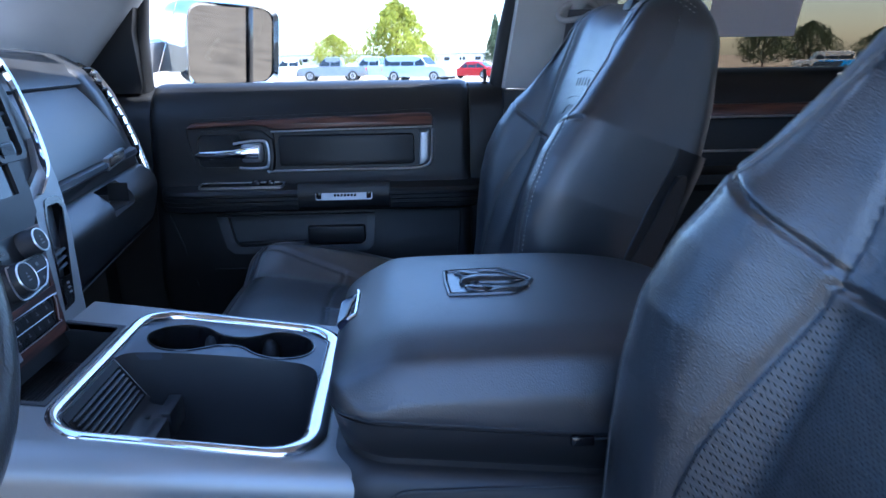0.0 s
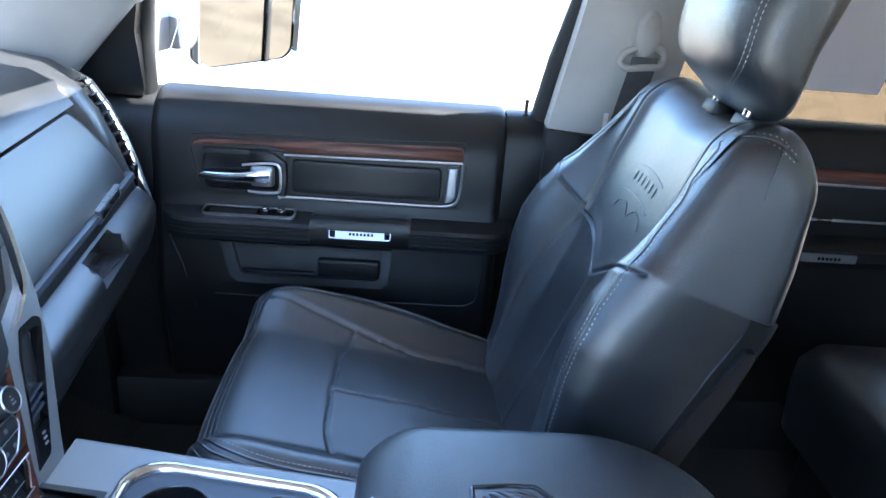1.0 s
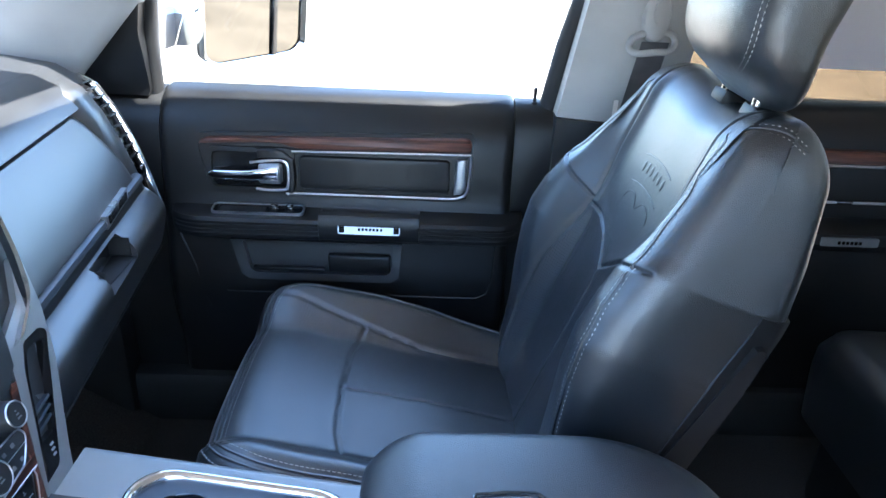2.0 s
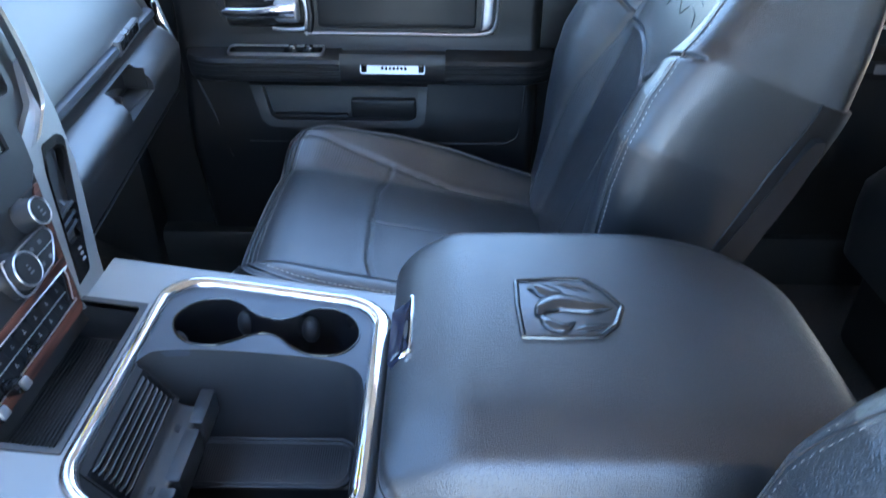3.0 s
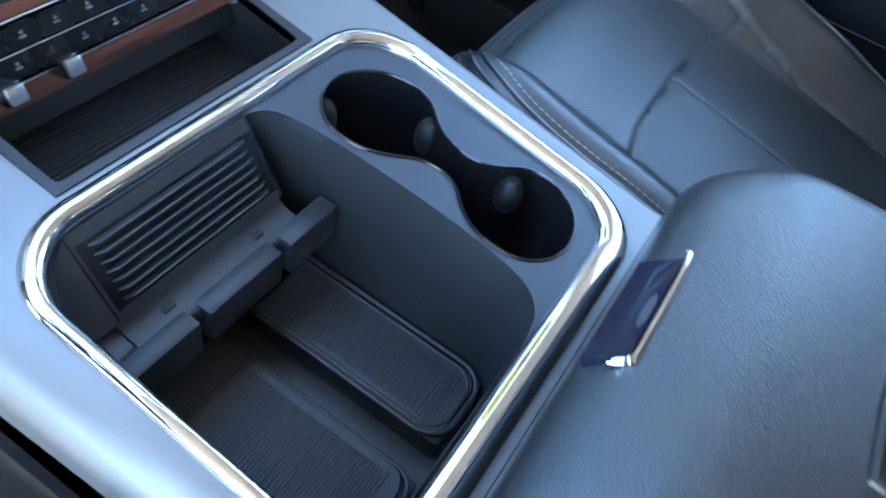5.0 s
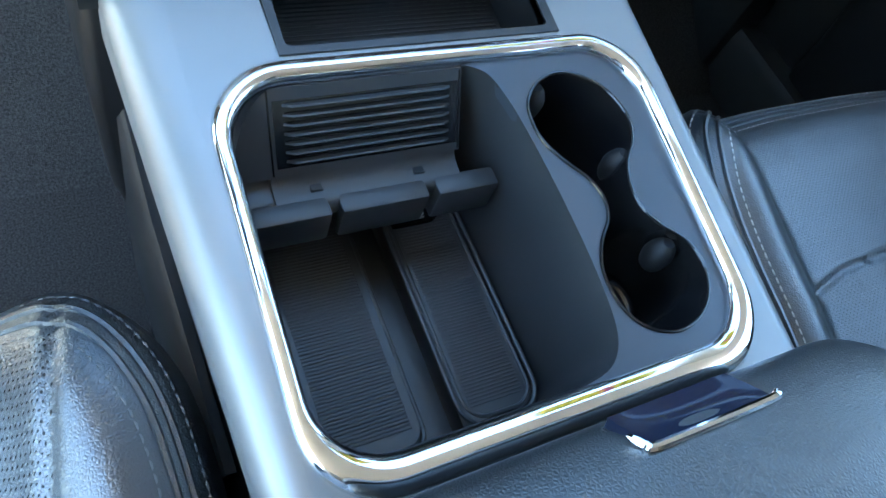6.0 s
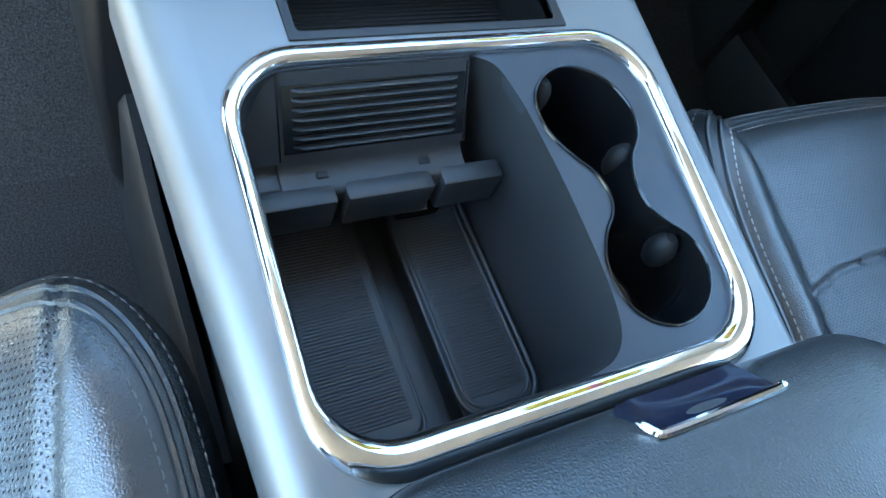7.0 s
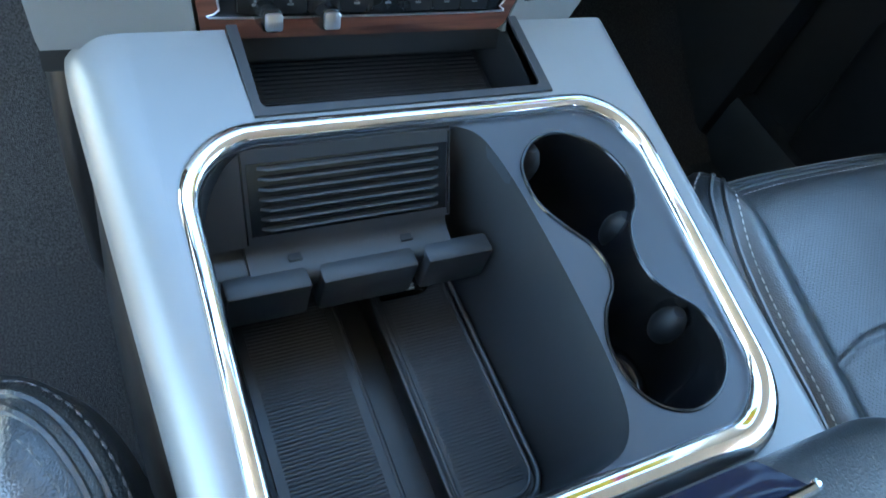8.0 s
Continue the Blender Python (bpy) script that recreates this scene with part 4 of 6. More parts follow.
BEZ_IN = rrect(-0.338, -0.134, -0.144, 0.127, 0.038, 14)

# silver top: flat deck between broad rolled shoulders
def deck_mesh():
    """The two shoulders, and the opening for the bezel."""
    hole = rrect(-0.349, -0.115, -0.152, 0.137, 0.045, 14)
    left, right = [], []
    for x in np.linspace(-0.414, -0.085, 30):
        k = (x + 0.414) / 0.329
        drop = 0.052 - 0.016 * k
        for side, yf, wide, deep, out in ((-1, -0.160 + 0.008 * k, 0.030 - 0.010 * k, 0.024, left), (1, 0.148 + 0.002 * k, 0.016, 0.018, right)):
            sec = [(yf + side * wide * math.sin(t), -deep * (1 - math.cos(t))) for t in np.linspace(0, math.pi / 2, 12)]
            sec += [(yf + side * wide, -drop), (yf + side * (wide - 0.0025), -drop - 0.003), (yf + side * 0.006, -drop - 0.003), (yf, -0.006)]
            out.append([con(x, y, w) for y, w in sec])
    return left, right, hole


left, right, hole = deck_mesh()
flat_out = [(-0.414, -0.160), (-0.345, -0.1583), (-0.25, -0.156), (-0.15, -0.1536), (-0.085, -0.152), (-0.085, 0.150), (-0.15, 0.1496), (-0.25, 0.149), (-0.345, 0.1484), (-0.414, 0.148), (-0.414, 0.082), (-0.3545, 0.084), (-0.3545, -0.106), (-0.414, -0.108)]
part("deck", join(plate(flat_out, [hole], con, -0.005, 0.0), loft(left), loft(right)), SILVER, console, "satin silver painted deck", 35)


# chrome bezel: rounded band, wider at the rear
def bezel():
    n = len(BEZ_OUT)
    o, i = np.array(BEZ_OUT), np.array(BEZ_IN)
    rings = []
    for t, w in ((0.0, -0.004), (0.0, 0.0010), (0.06, 0.0028), (0.18, 0.0042), (0.38, 0.0052), (0.62, 0.0050), (0.82, 0.0036), (0.94, 0.0016), (1.0, -0.0015), (1.0, -0.006)):
        p = o * (1 - t) + i * t
        rings.append([con(x, y, w) for x, y in p])
    return loft(rings, True, False, False)


part("chrome_bezel", bezel(), CHROME, console, "bright chrome rim", 60)

# cup-holder panel with its figure-of-eight opening
CUPS = catmull([(-0.307, 0.040), (-0.292, 0.037), (-0.277, 0.040), (-0.262, 0.050), (-0.250, 0.060), (-0.236, 0.065), (-0.222, 0.062), (-0.208, 0.050), (-0.190, 0.043), (-0.168, 0.046), (-0.153, 0.058), (-0.146, 0.077), (-0.150, 0.097), (-0.162, 0.111),
                (-0.180, 0.117), (-0.197, 0.112), (-0.211, 0.098), (-0.224, 0.090), (-0.240, 0.089), (-0.255, 0.094), (-0.270, 0.106), (-0.287, 0.110), (-0.305, 0.104), (-0.318, 0.091), (-0.325, 0.072), (-0.320, 0.053)], 120)
MOUTH_R = catmull([(-0.339, 0.004), (-0.331, 0.019), (-0.315, 0.026), (-0.290, 0.031), (-0.247, 0.036), (-0.198, 0.039), (-0.165, 0.038), (-0.148, 0.033), (-0.138, 0.022), (-0.134, 0.004)], 60, False)
inn = [p for p in BEZ_IN]
right_rim = [p for p in inn if p[1] > 0.02]
right_rim = sorted(right_rim, key=lambda p: math.atan2(p[1] - 0.0, p[0] + 0.236))
panel_out = [(-0.134, 0.004)] + [p for p in right_rim] + [(-0.338, 0.004)] + [tuple(p) for p in MOUTH_R[1:-1]]
part("cup_panel", plate(panel_out, [[tuple(p) for p in CUPS]], con, -0.010, -0.0015), CUPTRIM, console, "dark satin grey cup-holder panel", 35)
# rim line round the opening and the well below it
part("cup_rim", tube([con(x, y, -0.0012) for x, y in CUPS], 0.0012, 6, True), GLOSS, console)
cc = np.array([[-0.287, 0.073], [-0.182, 0.080]])
rings = []
for w, g in ((-0.002, 0.0), (-0.006, 0.02), (-0.02, 0.03), (-0.05, 0.06), (-0.074, 0.12), (-0.078, 0.22), (-0.078, 0.6)):
    ctr = np.where((CUPS[:, 0] < -0.236)[:, None], cc[0], cc[1])
    p = CUPS * (1 - g) + ctr * g
    rings.append([con(x, y, w) for x, y in p])
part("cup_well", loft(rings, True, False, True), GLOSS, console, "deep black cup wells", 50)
for (x, y), (u, v) in (((-0.262, 0.101), (-0.3, -1)), ((-0.197, 0.104), (0.3, -1)), ((-0.318, 0.056), (1, 0.4))):
    part("cup_finger", ellipsoid(con(x, y, -0.022), (0.010, 0.010, 0.016), 14, 8), RUBBER, console, "black rubber grip finger")
part("cup_mat_ring", tube([con(-0.180 + 0.026 * math.cos(t), 0.078 + 0.026 * math.sin(t), -0.075) for t in np.linspace(0, 6.2832, 40, endpoint=False)], 0.0014, 6, True), RUBBER, console)


# storage bin: walls, floor, two ribbed mats
def bin_walls():
    lo = rrect(-0.331, -0.140, -0.138, 0.030, 0.024, 12)
    # walls follow the bezel on three sides and the panel's edge on the fourth
    loop = [tuple(p) for p in MOUTH_R] + sorted([p for p in BEZ_IN if p[1] < 0.0], key=lambda p: -math.atan2(-(p[1]), p[0] + 0.236) * -1)
    loop = resample(loop, 140)
    c = np.array([-0.236, -0.054])
    ang = np.unwrap(np.arctan2(loop[:, 1] - c[1], loop[:, 0] - c[0]))
    lo = resample(lo, 400)
    la = np.arctan2(lo[:, 1] - c[1], lo[:, 0] - c[0])
    low = np.array([lo[np.argmin(np.abs(np.angle(np.exp(1j * (la - t)))))] for t in ang])
    rings = []
    for t, z in ((0.0, None), (0.10, None), (0.55, 1.290), (0.9, 1.250), (1.0, 1.236), (0.97, 1.228)):
        p = loop * (1 - t) + low * t
        if z is None:
            rings.append([con(x, y, -0.0015 - 0.05 * t) for x, y in p])
        else:
            rings.append([(x, y, z) for x, y in p])
    return loft(rings, True, False, True)


part("bin", bin_walls(), BIN, console, "deep black moulded bin", 60)


def mat_with_ribs(x0, x1, y0, y1, z):
    mat = part("bin_mat", plate(rrect(x0, x1, y0, y1, 0.013, 6), [], lambda x, y, w: (x, y, z + w), 0.0, 0.004), BIN, console, "black ribbed rubber mat")
    n = int((x1 - x0 - 0.016) / 0.0024)
    sets = []
    for k in range(n):
        x = x0 + 0.008 + 0.0024 * k
        sets.append(([(x, y0 + 0.006, z + 0.0040), (x + 0.0014, y0 + 0.006, z + 0.0040), (x + 0.0007, y0 + 0.007, z + 0.0044), (x, y1 - 0.006, z + 0.0040), (x + 0.0014, y1 - 0.006, z + 0.0040), (x + 0.0007, y1 - 0.007, z + 0.0044)],
                     [(0, 2, 5, 3), (2, 1, 4, 5), (0, 1, 2), (3, 5, 4)]))
    part("mat_ribs", join(*sets), BIN, mat, "", 0, "stuff")


part("mat_step", rbox(-0.326, -0.143, -0.134, -0.0585, 1.224, 1.2455, 0.003), BIN, console)
mat_with_ribs(-0.318, -0.150, -0.126, -0.061, 1.2457)
mat_with_ribs(-0.318, -0.150, -0.032, 0.021, 1.2475)
part("mat_step", rbox(-0.322, -0.146, -0.034, 0.024, 1.224, 1.2475, 0.003), PLASTIC, console)
part("mat_rim", tube([(x, y, 1.2500) for x, y in rrect(-0.3215, -0.1465, -0.0335, 0.0255, 0.020, 8)], 0.0021, 8, True), BIN, console)
part("mat_rim", tube([(x, y, 1.2512) for x, y in rrect(-0.3165, -0.1515, -0.0300, 0.0200, 0.016, 8)], 0.0016, 8, True), BIN, console)
part("mat_rim", tube([(x, y, 1.2492) for x, y in rrect(-0.3235, -0.1450, -0.1310, -0.0600, 0.014, 8)], 0.0016, 8, True), BIN, console)

# ribbed front panel, shelf and three flaps over the front of the bin
def face(u, v, w):
    """Front panel of the bin: u across (y), v down the slope."""
    p0, p1 = Vector((-0.3385, 0, 1.3705)), Vector((-0.309, 0, 1.3265))
    n = Vector((p1 - p0).cross(Vector((0, 1, 0)))).normalized()
    n = n if n.x > 0 else -n
    q = p0.lerp(p1, v) + n * w
    return (q.x, u, q.z)


part("rib_panel", loft([[face(-0.141, v, w) for v, w in ((0, 0.002), (1.0, 0.002), (1.0, -0.004), (0, -0.004))], [face(0.004, v, w) for v, w in ((0, 0.002), (1.0, 0.002), (1.0, -0.004), (0, -0.004))]]), BIN, console)
# added black plate: darkens the gaps between the ribs like shade
part("rib_gap_shade", loft([[face(u, v, w) for v, w in ((0.14, 0.0026), (0.90, 0.0026), (0.90, -0.002), (0.14, -0.002))] for u in (-0.116, 0.001)]), GLOSS, console, smooth=20)
for k in range(7):
    v = 0.20 + 0.105 * k
    rings = []
    for u, g in ((-0.112, 0.0), (-0.106, 1.0), (-0.010, 1.0), (-0.002, 0.0)):
        rings.append([face(u, v - 0.026, 0.001), face(u, v - 0.016, 0.001 + 0.0055 * g), face(u, v + 0.004, 0.001 + 0.0062 * g), face(u, v + 0.018, 0.001)])
    part("rib", loft(rings), BIN, console, smooth=20)
sh = catmull([(-0.311, 1.3285), (-0.306, 1.3225), (-0.299, 1.3200), (-0.290, 1.3180), (-0.288, 1.3120), (-0.290, 1.3060)], 20, False)
sh = [tuple(p) for p in sh] + [(-0.296, 1.306), (-0.318, 1.322)]
part("bin_shelf", extrude(sh, "y", -0.120, 0.002), BIN, console, smooth=40)
part("bin_corner", extrude([(x - 0.005, z - 0.001) for x, z in sh[:-2]] + [(-0.301, 1.286), (-0.332, 1.286), (-0.332, 1.334)], "y", -0.1415, -0.1205), BIN, console, smooth=40)
for y in (-0.094, -0.026):
    part("shelf_clip", rbox(-0.3065, -0.2985, y - 0.004, y + 0.004, 1.3190, 1.3212, 0.0006, 1), PLASTIC, console)
for y0, y1 in ((-0.136, -0.089), (-0.083, -0.024), (-0.018, 0.027)):
    part("flap", rbox(-0.296, -0.281, y0, y1, 1.290, 1.3195, 0.0026, 2), BIN, console, "black hinged flap")
part("socket_label", rbox(-0.2972, -0.2962, -0.022, -0.008, 1.264, 1.2655, 0), WHITEPRINT, console, smooth=0)
part("socket_label", rbox(-0.2972, -0.2962, -0.018, -0.010, 1.268, 1.2710, 0), WHITEPRINT, console, smooth=0)
for u in (-0.1185, 0.0025):
    part("panel_seam", tube([face(u, v, 0.0020) for v in (0.02, 0.98)], 0.0006, 6), GLOSS, console)
part("socket_cap", rbox(-0.300, -0.2975, -0.032, 0.002, 1.256, 1.285, 0.004), GLOSS, console)

# front tray ahead of the bezel
part("tray_frame", plate([(-0.475, -0.108), (-0.3545, -0.106), (-0.3545, 0.084), (-0.475, 0.082)], [rrect(-0.472, -0.3595, -0.101, 0.077, 0.004, 4)], con, -0.006, 0.0016), BIN, console)
part("tray_well", join(loft([[con(x, y, w) for x, y in rrect(-0.472, -0.3595, -0.101, 0.077, 0.004, 4)] for w in (0.0, -0.046)], True, False, False), plate(rrect(-0.473, -0.3585, -0.102, 0.078, 0.004, 4), [], con, -0.050, -0.046)), RUBBER, console, smooth=30)
ribs = []
for k in range(31):
    x = -0.468 + 0.0034 * k
    ribs.append(([con(x + d, y, w) for y in (-0.097, 0.073) for d, w in ((0, -0.0459), (0.0019, -0.0459), (0.00095, -0.0448))], [(0, 2, 5, 3), (2, 1, 4, 5), (0, 1, 2), (3, 5, 4)]))
part("tray_ribs", join(*ribs), RUBBER, console, "black ribbed tray mat", 0, "stuff")

# lower body of the console, below the deck
def lower_body():
    rings = []
    for x in np.linspace(-0.60, -0.086, 24):
        z = top_z(x)
        sec = [(-0.164, z - 0.036), (-0.158, z - 0.060), (-0.150, z - 0.075), (-0.146, z - 0.14), (-0.150, z - 0.20), (-0.165, 1.06), (-0.178, 0.90), (0.168, 0.90), (0.155, 1.06), (0.140, z - 0.20), (0.136, z - 0.14), (0.145, z - 0.060), (0.155, z - 0.036)]
        rings.append([(x, y, zz) for y, zz in sec])
    # leave the top open for the bin and tray
    V, F = loft(rings, True, True, True)
    n = len(rings[0])
    F = [f for f in F if not (len(f) == 4 and set(i % n for i in f) == {0, n - 1})]
    return V, F


part("lower_body", lower_body(), PLASTIC, console, "black grained plastic side", 35)
for k in range(10):
    w = -0.078 - 0.0048 * k
    part("side_rib", tube([(x, -0.1490 + 0.0003 * k, top_z(x) + w) for x in (-0.40, -0.20)], 0.0016, 6), BIN, console)
# padded knee bolster and carpet flange on the driver's side
part("knee_pad", loft([[(x, -0.178 - 0.012 * b + d, z) for d, z in ((0.0, 1.36), (-0.010, 1.30), (-0.014, 1.20), (-0.010, 1.08), (0.0, 1.04), (0.02, 1.05), (0.02, 1.36))] for x, b in ((-0.72, 1.0), (-0.62, 1.0), (-0.52, 0.9), (-0.492, 0.7), (-0.484, 0.0))]), SOFT, console, smooth=50)
part("side_flange", loft([[(x, y + d, z) for d, z in ((0, z1), (-0.006, z1 - 0.01), (-0.010, 1.0), (-0.010, 0.905), (0.012, 0.905), (0.008, z1))] for x, y, z1 in ((-0.545, -0.178, 1.24), (-0.50, -0.180, 1.20), (-0.40, -0.178, 1.16), (-0.30, -0.172, 1.12), (-0.20, -0.168, 1.10))]), PLASTIC, console, smooth=50)

# armrest box and lid
LID = np.array(rrect(-0.108, 0.252, -0.168, 0.150, (0.130, 0.050, 0.045, 0.05), 22))
LID = resample(LID, 260)


def lid_seam(x):
    return 1.382 - 0.11 * np.maximum(0, x + 0.08)


def lid_top(x, y):
    bend = lambda d, r: r * np.log1p(np.exp(np.clip(d / r, -40, 40)))
    z = 1.4425 - 0.30 * (y + 0.01) ** 2 - 0.10 * (x - 0.05) ** 2 - 0.42 * bend(-x - 0.052, 0.006)
    return z - 0.24 * bend(-y - 0.112, 0.008) - 1.5 * bend(-y - 0.1515, 0.0026) - 0.03 * bend(y - 0.10, 0.01)


def lid_mesh():
    rings = []
    c = np.array([0.08, -0.009])
    for s in np.r_[np.linspace(0.02, 0.80, 34), np.linspace(0.815, 0.985, 26)]:
        p = c + (LID - c) * s
        e = max(0.0, (s - 0.84) / 0.15)
        fr = smooth_step(-(p[:, 0]), 0.02, 0.09)
        z = lid_top(p[:, 0], p[:, 1]) - (0.014 - 0.003 * fr) * (1 - 0.75 * smooth_step(-p[:, 1], 0.115, 0.145)) * (1 - math.sqrt(max(0, 1 - min(1, e) ** 2)))
        rings.append(np.c_[p, z])
    last = rings[-1][:, 2]
    for s, t in ((0.992, 0.10), (0.997, 0.30), (1.0, 0.62), (1.0, 0.92), (0.997, 0.98), (0.988, 1.0)):
        p = c + (LID - c) * s
        zb = lid_seam(p[:, 0])
        rings.append(np.c_[p, last * (1 - t) + zb * t])
    return loft([[tuple(q) for q in r] for r in rings])


lid = part("lid", lid_mesh(), LID_LEATHER, console, "padded black leather-grain lid", 60)
part("lid_seam", tube([(x, y, float(lid_seam(np.array(x))) + 0.0012) for x, y in np.array([0.08, -0.009]) + (LID - [0.08, -0.009]) * 0.9985], 0.0011, 6, True), PLASTIC, console, "thin moulded seam round the lid")
part("lid_gasket", loft([[(x, y, lid_seam(np.array(x)) + dz) for x, y in (np.array([0.08, -0.009]) + (LID - [0.08, -0.009]) * g)] for g, dz in ((0.975, 0.003), (0.978, -0.003), (0.978, -0.006), (0.97, -0.008))]), RUBBER, console, smooth=30)


def box_body():
    rings = []
    c = np.array([0.08, -0.009])
    for g, z, k in ((0.990, -0.0035, 1), (0.986, -0.010, 1), (0.958, -0.033, 1), (0.940, -0.036, 1), (0.940, -0.042, 1), (0.985, -0.044, 1), (1.025, -0.053, 1), (1.043, -0.064, 1), (1.045, -0.14, 1), (1.0, -0.30, 1), (1.0, -0.47, 1)):
        p = c + (LID - c) * g
        rings.append([(x, y, float(lid_seam(np.array(x))) + z if z > -0.2 else 1.37 + z) for x, y in p])
    return loft(rings)


part("armrest_box", box_body(), PLASTIC, console, "black plastic storage box", 40)
line = catmull([(-0.078, 1.240), (-0.062, 1.295), (-0.056, 1.314), (-0.046, 1.3205), (-0.017, 1.3205), (0.060, 1.3195), (0.140, 1.318)], 50, False)
part("box_panel_line", tube([(x, -0.1752, z) for x, z in line], 0.0012, 6), PLASTIC, console)
part("hinge_clip", rbox(0.092, 0.112, -0.171, -0.164, 1.352, 1.361, 0.002), GLOSS, console)
part("hinge_trim", rbox(0.112, 0.150, -0.1690, -0.164, 1.356, 1.3585, 0.001, 1), PLASTIC, console)
LATCH_GLOSS = vary(material("navy_gloss_plastic", (0.010, 0.014, 0.032), 0.10, spec=0.3), (0.012, 0.016, 0.034), 12.0)
# latch at the front edge: blue-black paddle with a bright lip
def latch_lift(u, v, w):
    """u across, v forward and down from the lip."""
    return (-0.0885 - 0.0175 * v - 0.5 * w, u, 1.4235 - 0.0065 * v + w)


def dished():
    rings = []
    for v in np.linspace(0, 1, 12):
        u0, u1 = -0.035 - 0.009 * v, 0.0355 - 0.0125 * v
        us = np.linspace(u0, u1, 16)
        rim = lambda u: -0.0022 * math.sin(math.pi * min(1, max(0, v))) * math.sin(math.pi * (u - u0) / (u1 - u0)) ** 0.5
        rings.append([latch_lift(u, v, 0.0012 + rim(u)) for u in us] + [latch_lift(u1, v, -0.012), latch_lift(u0, v, -0.012)])
    return loft(rings)


part("latch", dished(), LATCH_GLOSS, lid, "dark mirror-gloss latch paddle", 40)
part("latch_base", plate([tuple(p) for p in resample([(-0.036, -0.1), (0.0365, -0.1), (0.0235, 1.02), (-0.0455, 1.02)], 60)], [], latch_lift, -0.034, -0.004), LID_LEATHER, lid)
lip = catmull([(0.0365, 0.12), (0.0360, -0.02), (0.018, -0.05), (-0.010, -0.05), (-0.0335, -0.03), (-0.0375, 0.08), (-0.0400, 0.28), (-0.0420, 0.45)], 60, False)
part("latch_lip", tube([latch_lift(u, v, 0.0014) for u, v in lip], np.interp(np.linspace(0, 1, 60), [0, 0.06, 0.7, 0.85, 1.0], [0.0010, 0.0021, 0.0023, 0.0018, 0.0006]), 8), CHROME, lid, "chrome lip of the latch")
# shield-shaped raised mark on the lid: rim and plain relief shapes
MARK = vary(material("satin_black_moulding", (0.020, 0.022, 0.024), 0.25, spec=1.0), (0.022, 0.024, 0.026), 30.0)
SHIELD = resample([(0.003, -0.037), (0.0015, 0.0), (0.003, 0.039), (0.035, 0.043), (0.062, 0.043), (0.078, 0.025), (0.0895, 0.002), (0.080, -0.022), (0.065, -0.036), (0.035, -0.038)], 90)


def on_lid(x, y, w):
    return (x, y, float(lid_top(np.array(x), np.array(y))) + w)


part("shield_rim", tube([on_lid(x, y, 0.0002) for x, y in SHIELD], 0.0027, 8, True), MARK, lid)
inner_sh = np.array([0.043, 0.002]) + (SHIELD - np.array([0.043, 0.002])) * 0.95
part("shield_field", plate([tuple(p) for p in inner_sh], [], on_lid, -0.001, 0.0006), MARK, lid)


def relief_shape(pts, widths, high):
    """A low swelling along a line on the lid, wide in the middle and thin at its ends."""
    c = catmull(pts, 28, False)
    wd = np.interp(np.linspace(0, 1, 28), np.linspace(0, 1, len(widths)), widths)
    rings = []
    for i, p in enumerate(c):
        t = c[min(i + 1, 27)] - c[max(i - 1, 0)]
        n = np.array([-t[1], t[0]]) / (np.linalg.norm(t) + 1e-9)
        rings.append([on_lid(*(p + n * wd[i] * math.cos(a)), 0.0004 + high * math.sin(a) * min(1.0, wd[i] / 0.006)) for a in np.linspace(0, math.pi, 11)])
    part("relief_shape", loft(rings), MARK, lid, smooth=60)


relief_shape([(0.012, 0.029), (0.022, 0.026), (0.033, 0.019), (0.044, 0.014)], [0.002, 0.0095, 0.0100, 0.002], 0.0050)
relief_shape([(0.034, 0.0365), (0.046, 0.0345), (0.060, 0.0275), (0.066, 0.0225)], [0.001, 0.0040, 0.0042, 0.001], 0.0034)
relief_shape([(0.017, -0.011), (0.023, 0.000), (0.036, 0.007), (0.050, 0.005), (0.064, 0.001), (0.082, 0.0015)], [0.003, 0.0090, 0.0115, 0.0105, 0.0070, 0.001], 0.0058)
relief_shape([(0.019, -0.010), (0.026, -0.022), (0.037, -0.026), (0.047, -0.018)], [0.002, 0.0065, 0.0060, 0.001], 0.0040)
relief_shape([(0.043, -0.0295), (0.055, -0.0265), (0.067, -0.0240), (0.074, -0.0200)], [0.001, 0.0042, 0.0042, 0.001], 0.0034)

THREAD_DARK = material("dark_grey_thread", (0.08, 0.08, 0.085), 0.8)
# ---------- dashboard ----------
dash = thing("dashboard", "black padded dashboard with glovebox and side vents", "dashboard")


def dx_of(y):
    return 0.115 * (0.65 - y)


def bow(y):
    return (dx_of(y), 0.0)


FACE = [(-1.08, 1.66), (-0.90, 1.690), (-0.74, 1.690), (-0.665, 1.680), (-0.632, 1.662), (-0.612, 1.640), (-0.604, 1.628)]
upper = FACE + [(-0.64, 1.60), (-1.08, 1.56)]
part("dash_top", extrude(upper, "y", -0.80, 0.742, 24, lambda y: (dx_of(max(y, 0.15)) if y > 0 else dx_of(max(-y, 0.15)), 0)), DASH_SKIN, dash, smooth=40)
part("dash_core", extrude([(-0.64, 1.615), (-0.60, 1.55), (-0.57, 1.51), (-0.56, 1.37), (-0.70, 1.33), (-1.05, 1.36), (-1.05, 1.60)], "y", 0.14, 0.735, 8, bow), PLASTIC, dash, smooth=30)
# padded seam band
for off in (0.0, 0.006):
    part("stitching", stitches([(-0.668 - off + dx_of(y), y, 1.6815) for y in np.linspace(0.2, 0.70, 60)], [(0, 0, 1)] * 60, r=0.0004), THREAD_DARK, dash, "pale stitching", 0, "stuff")


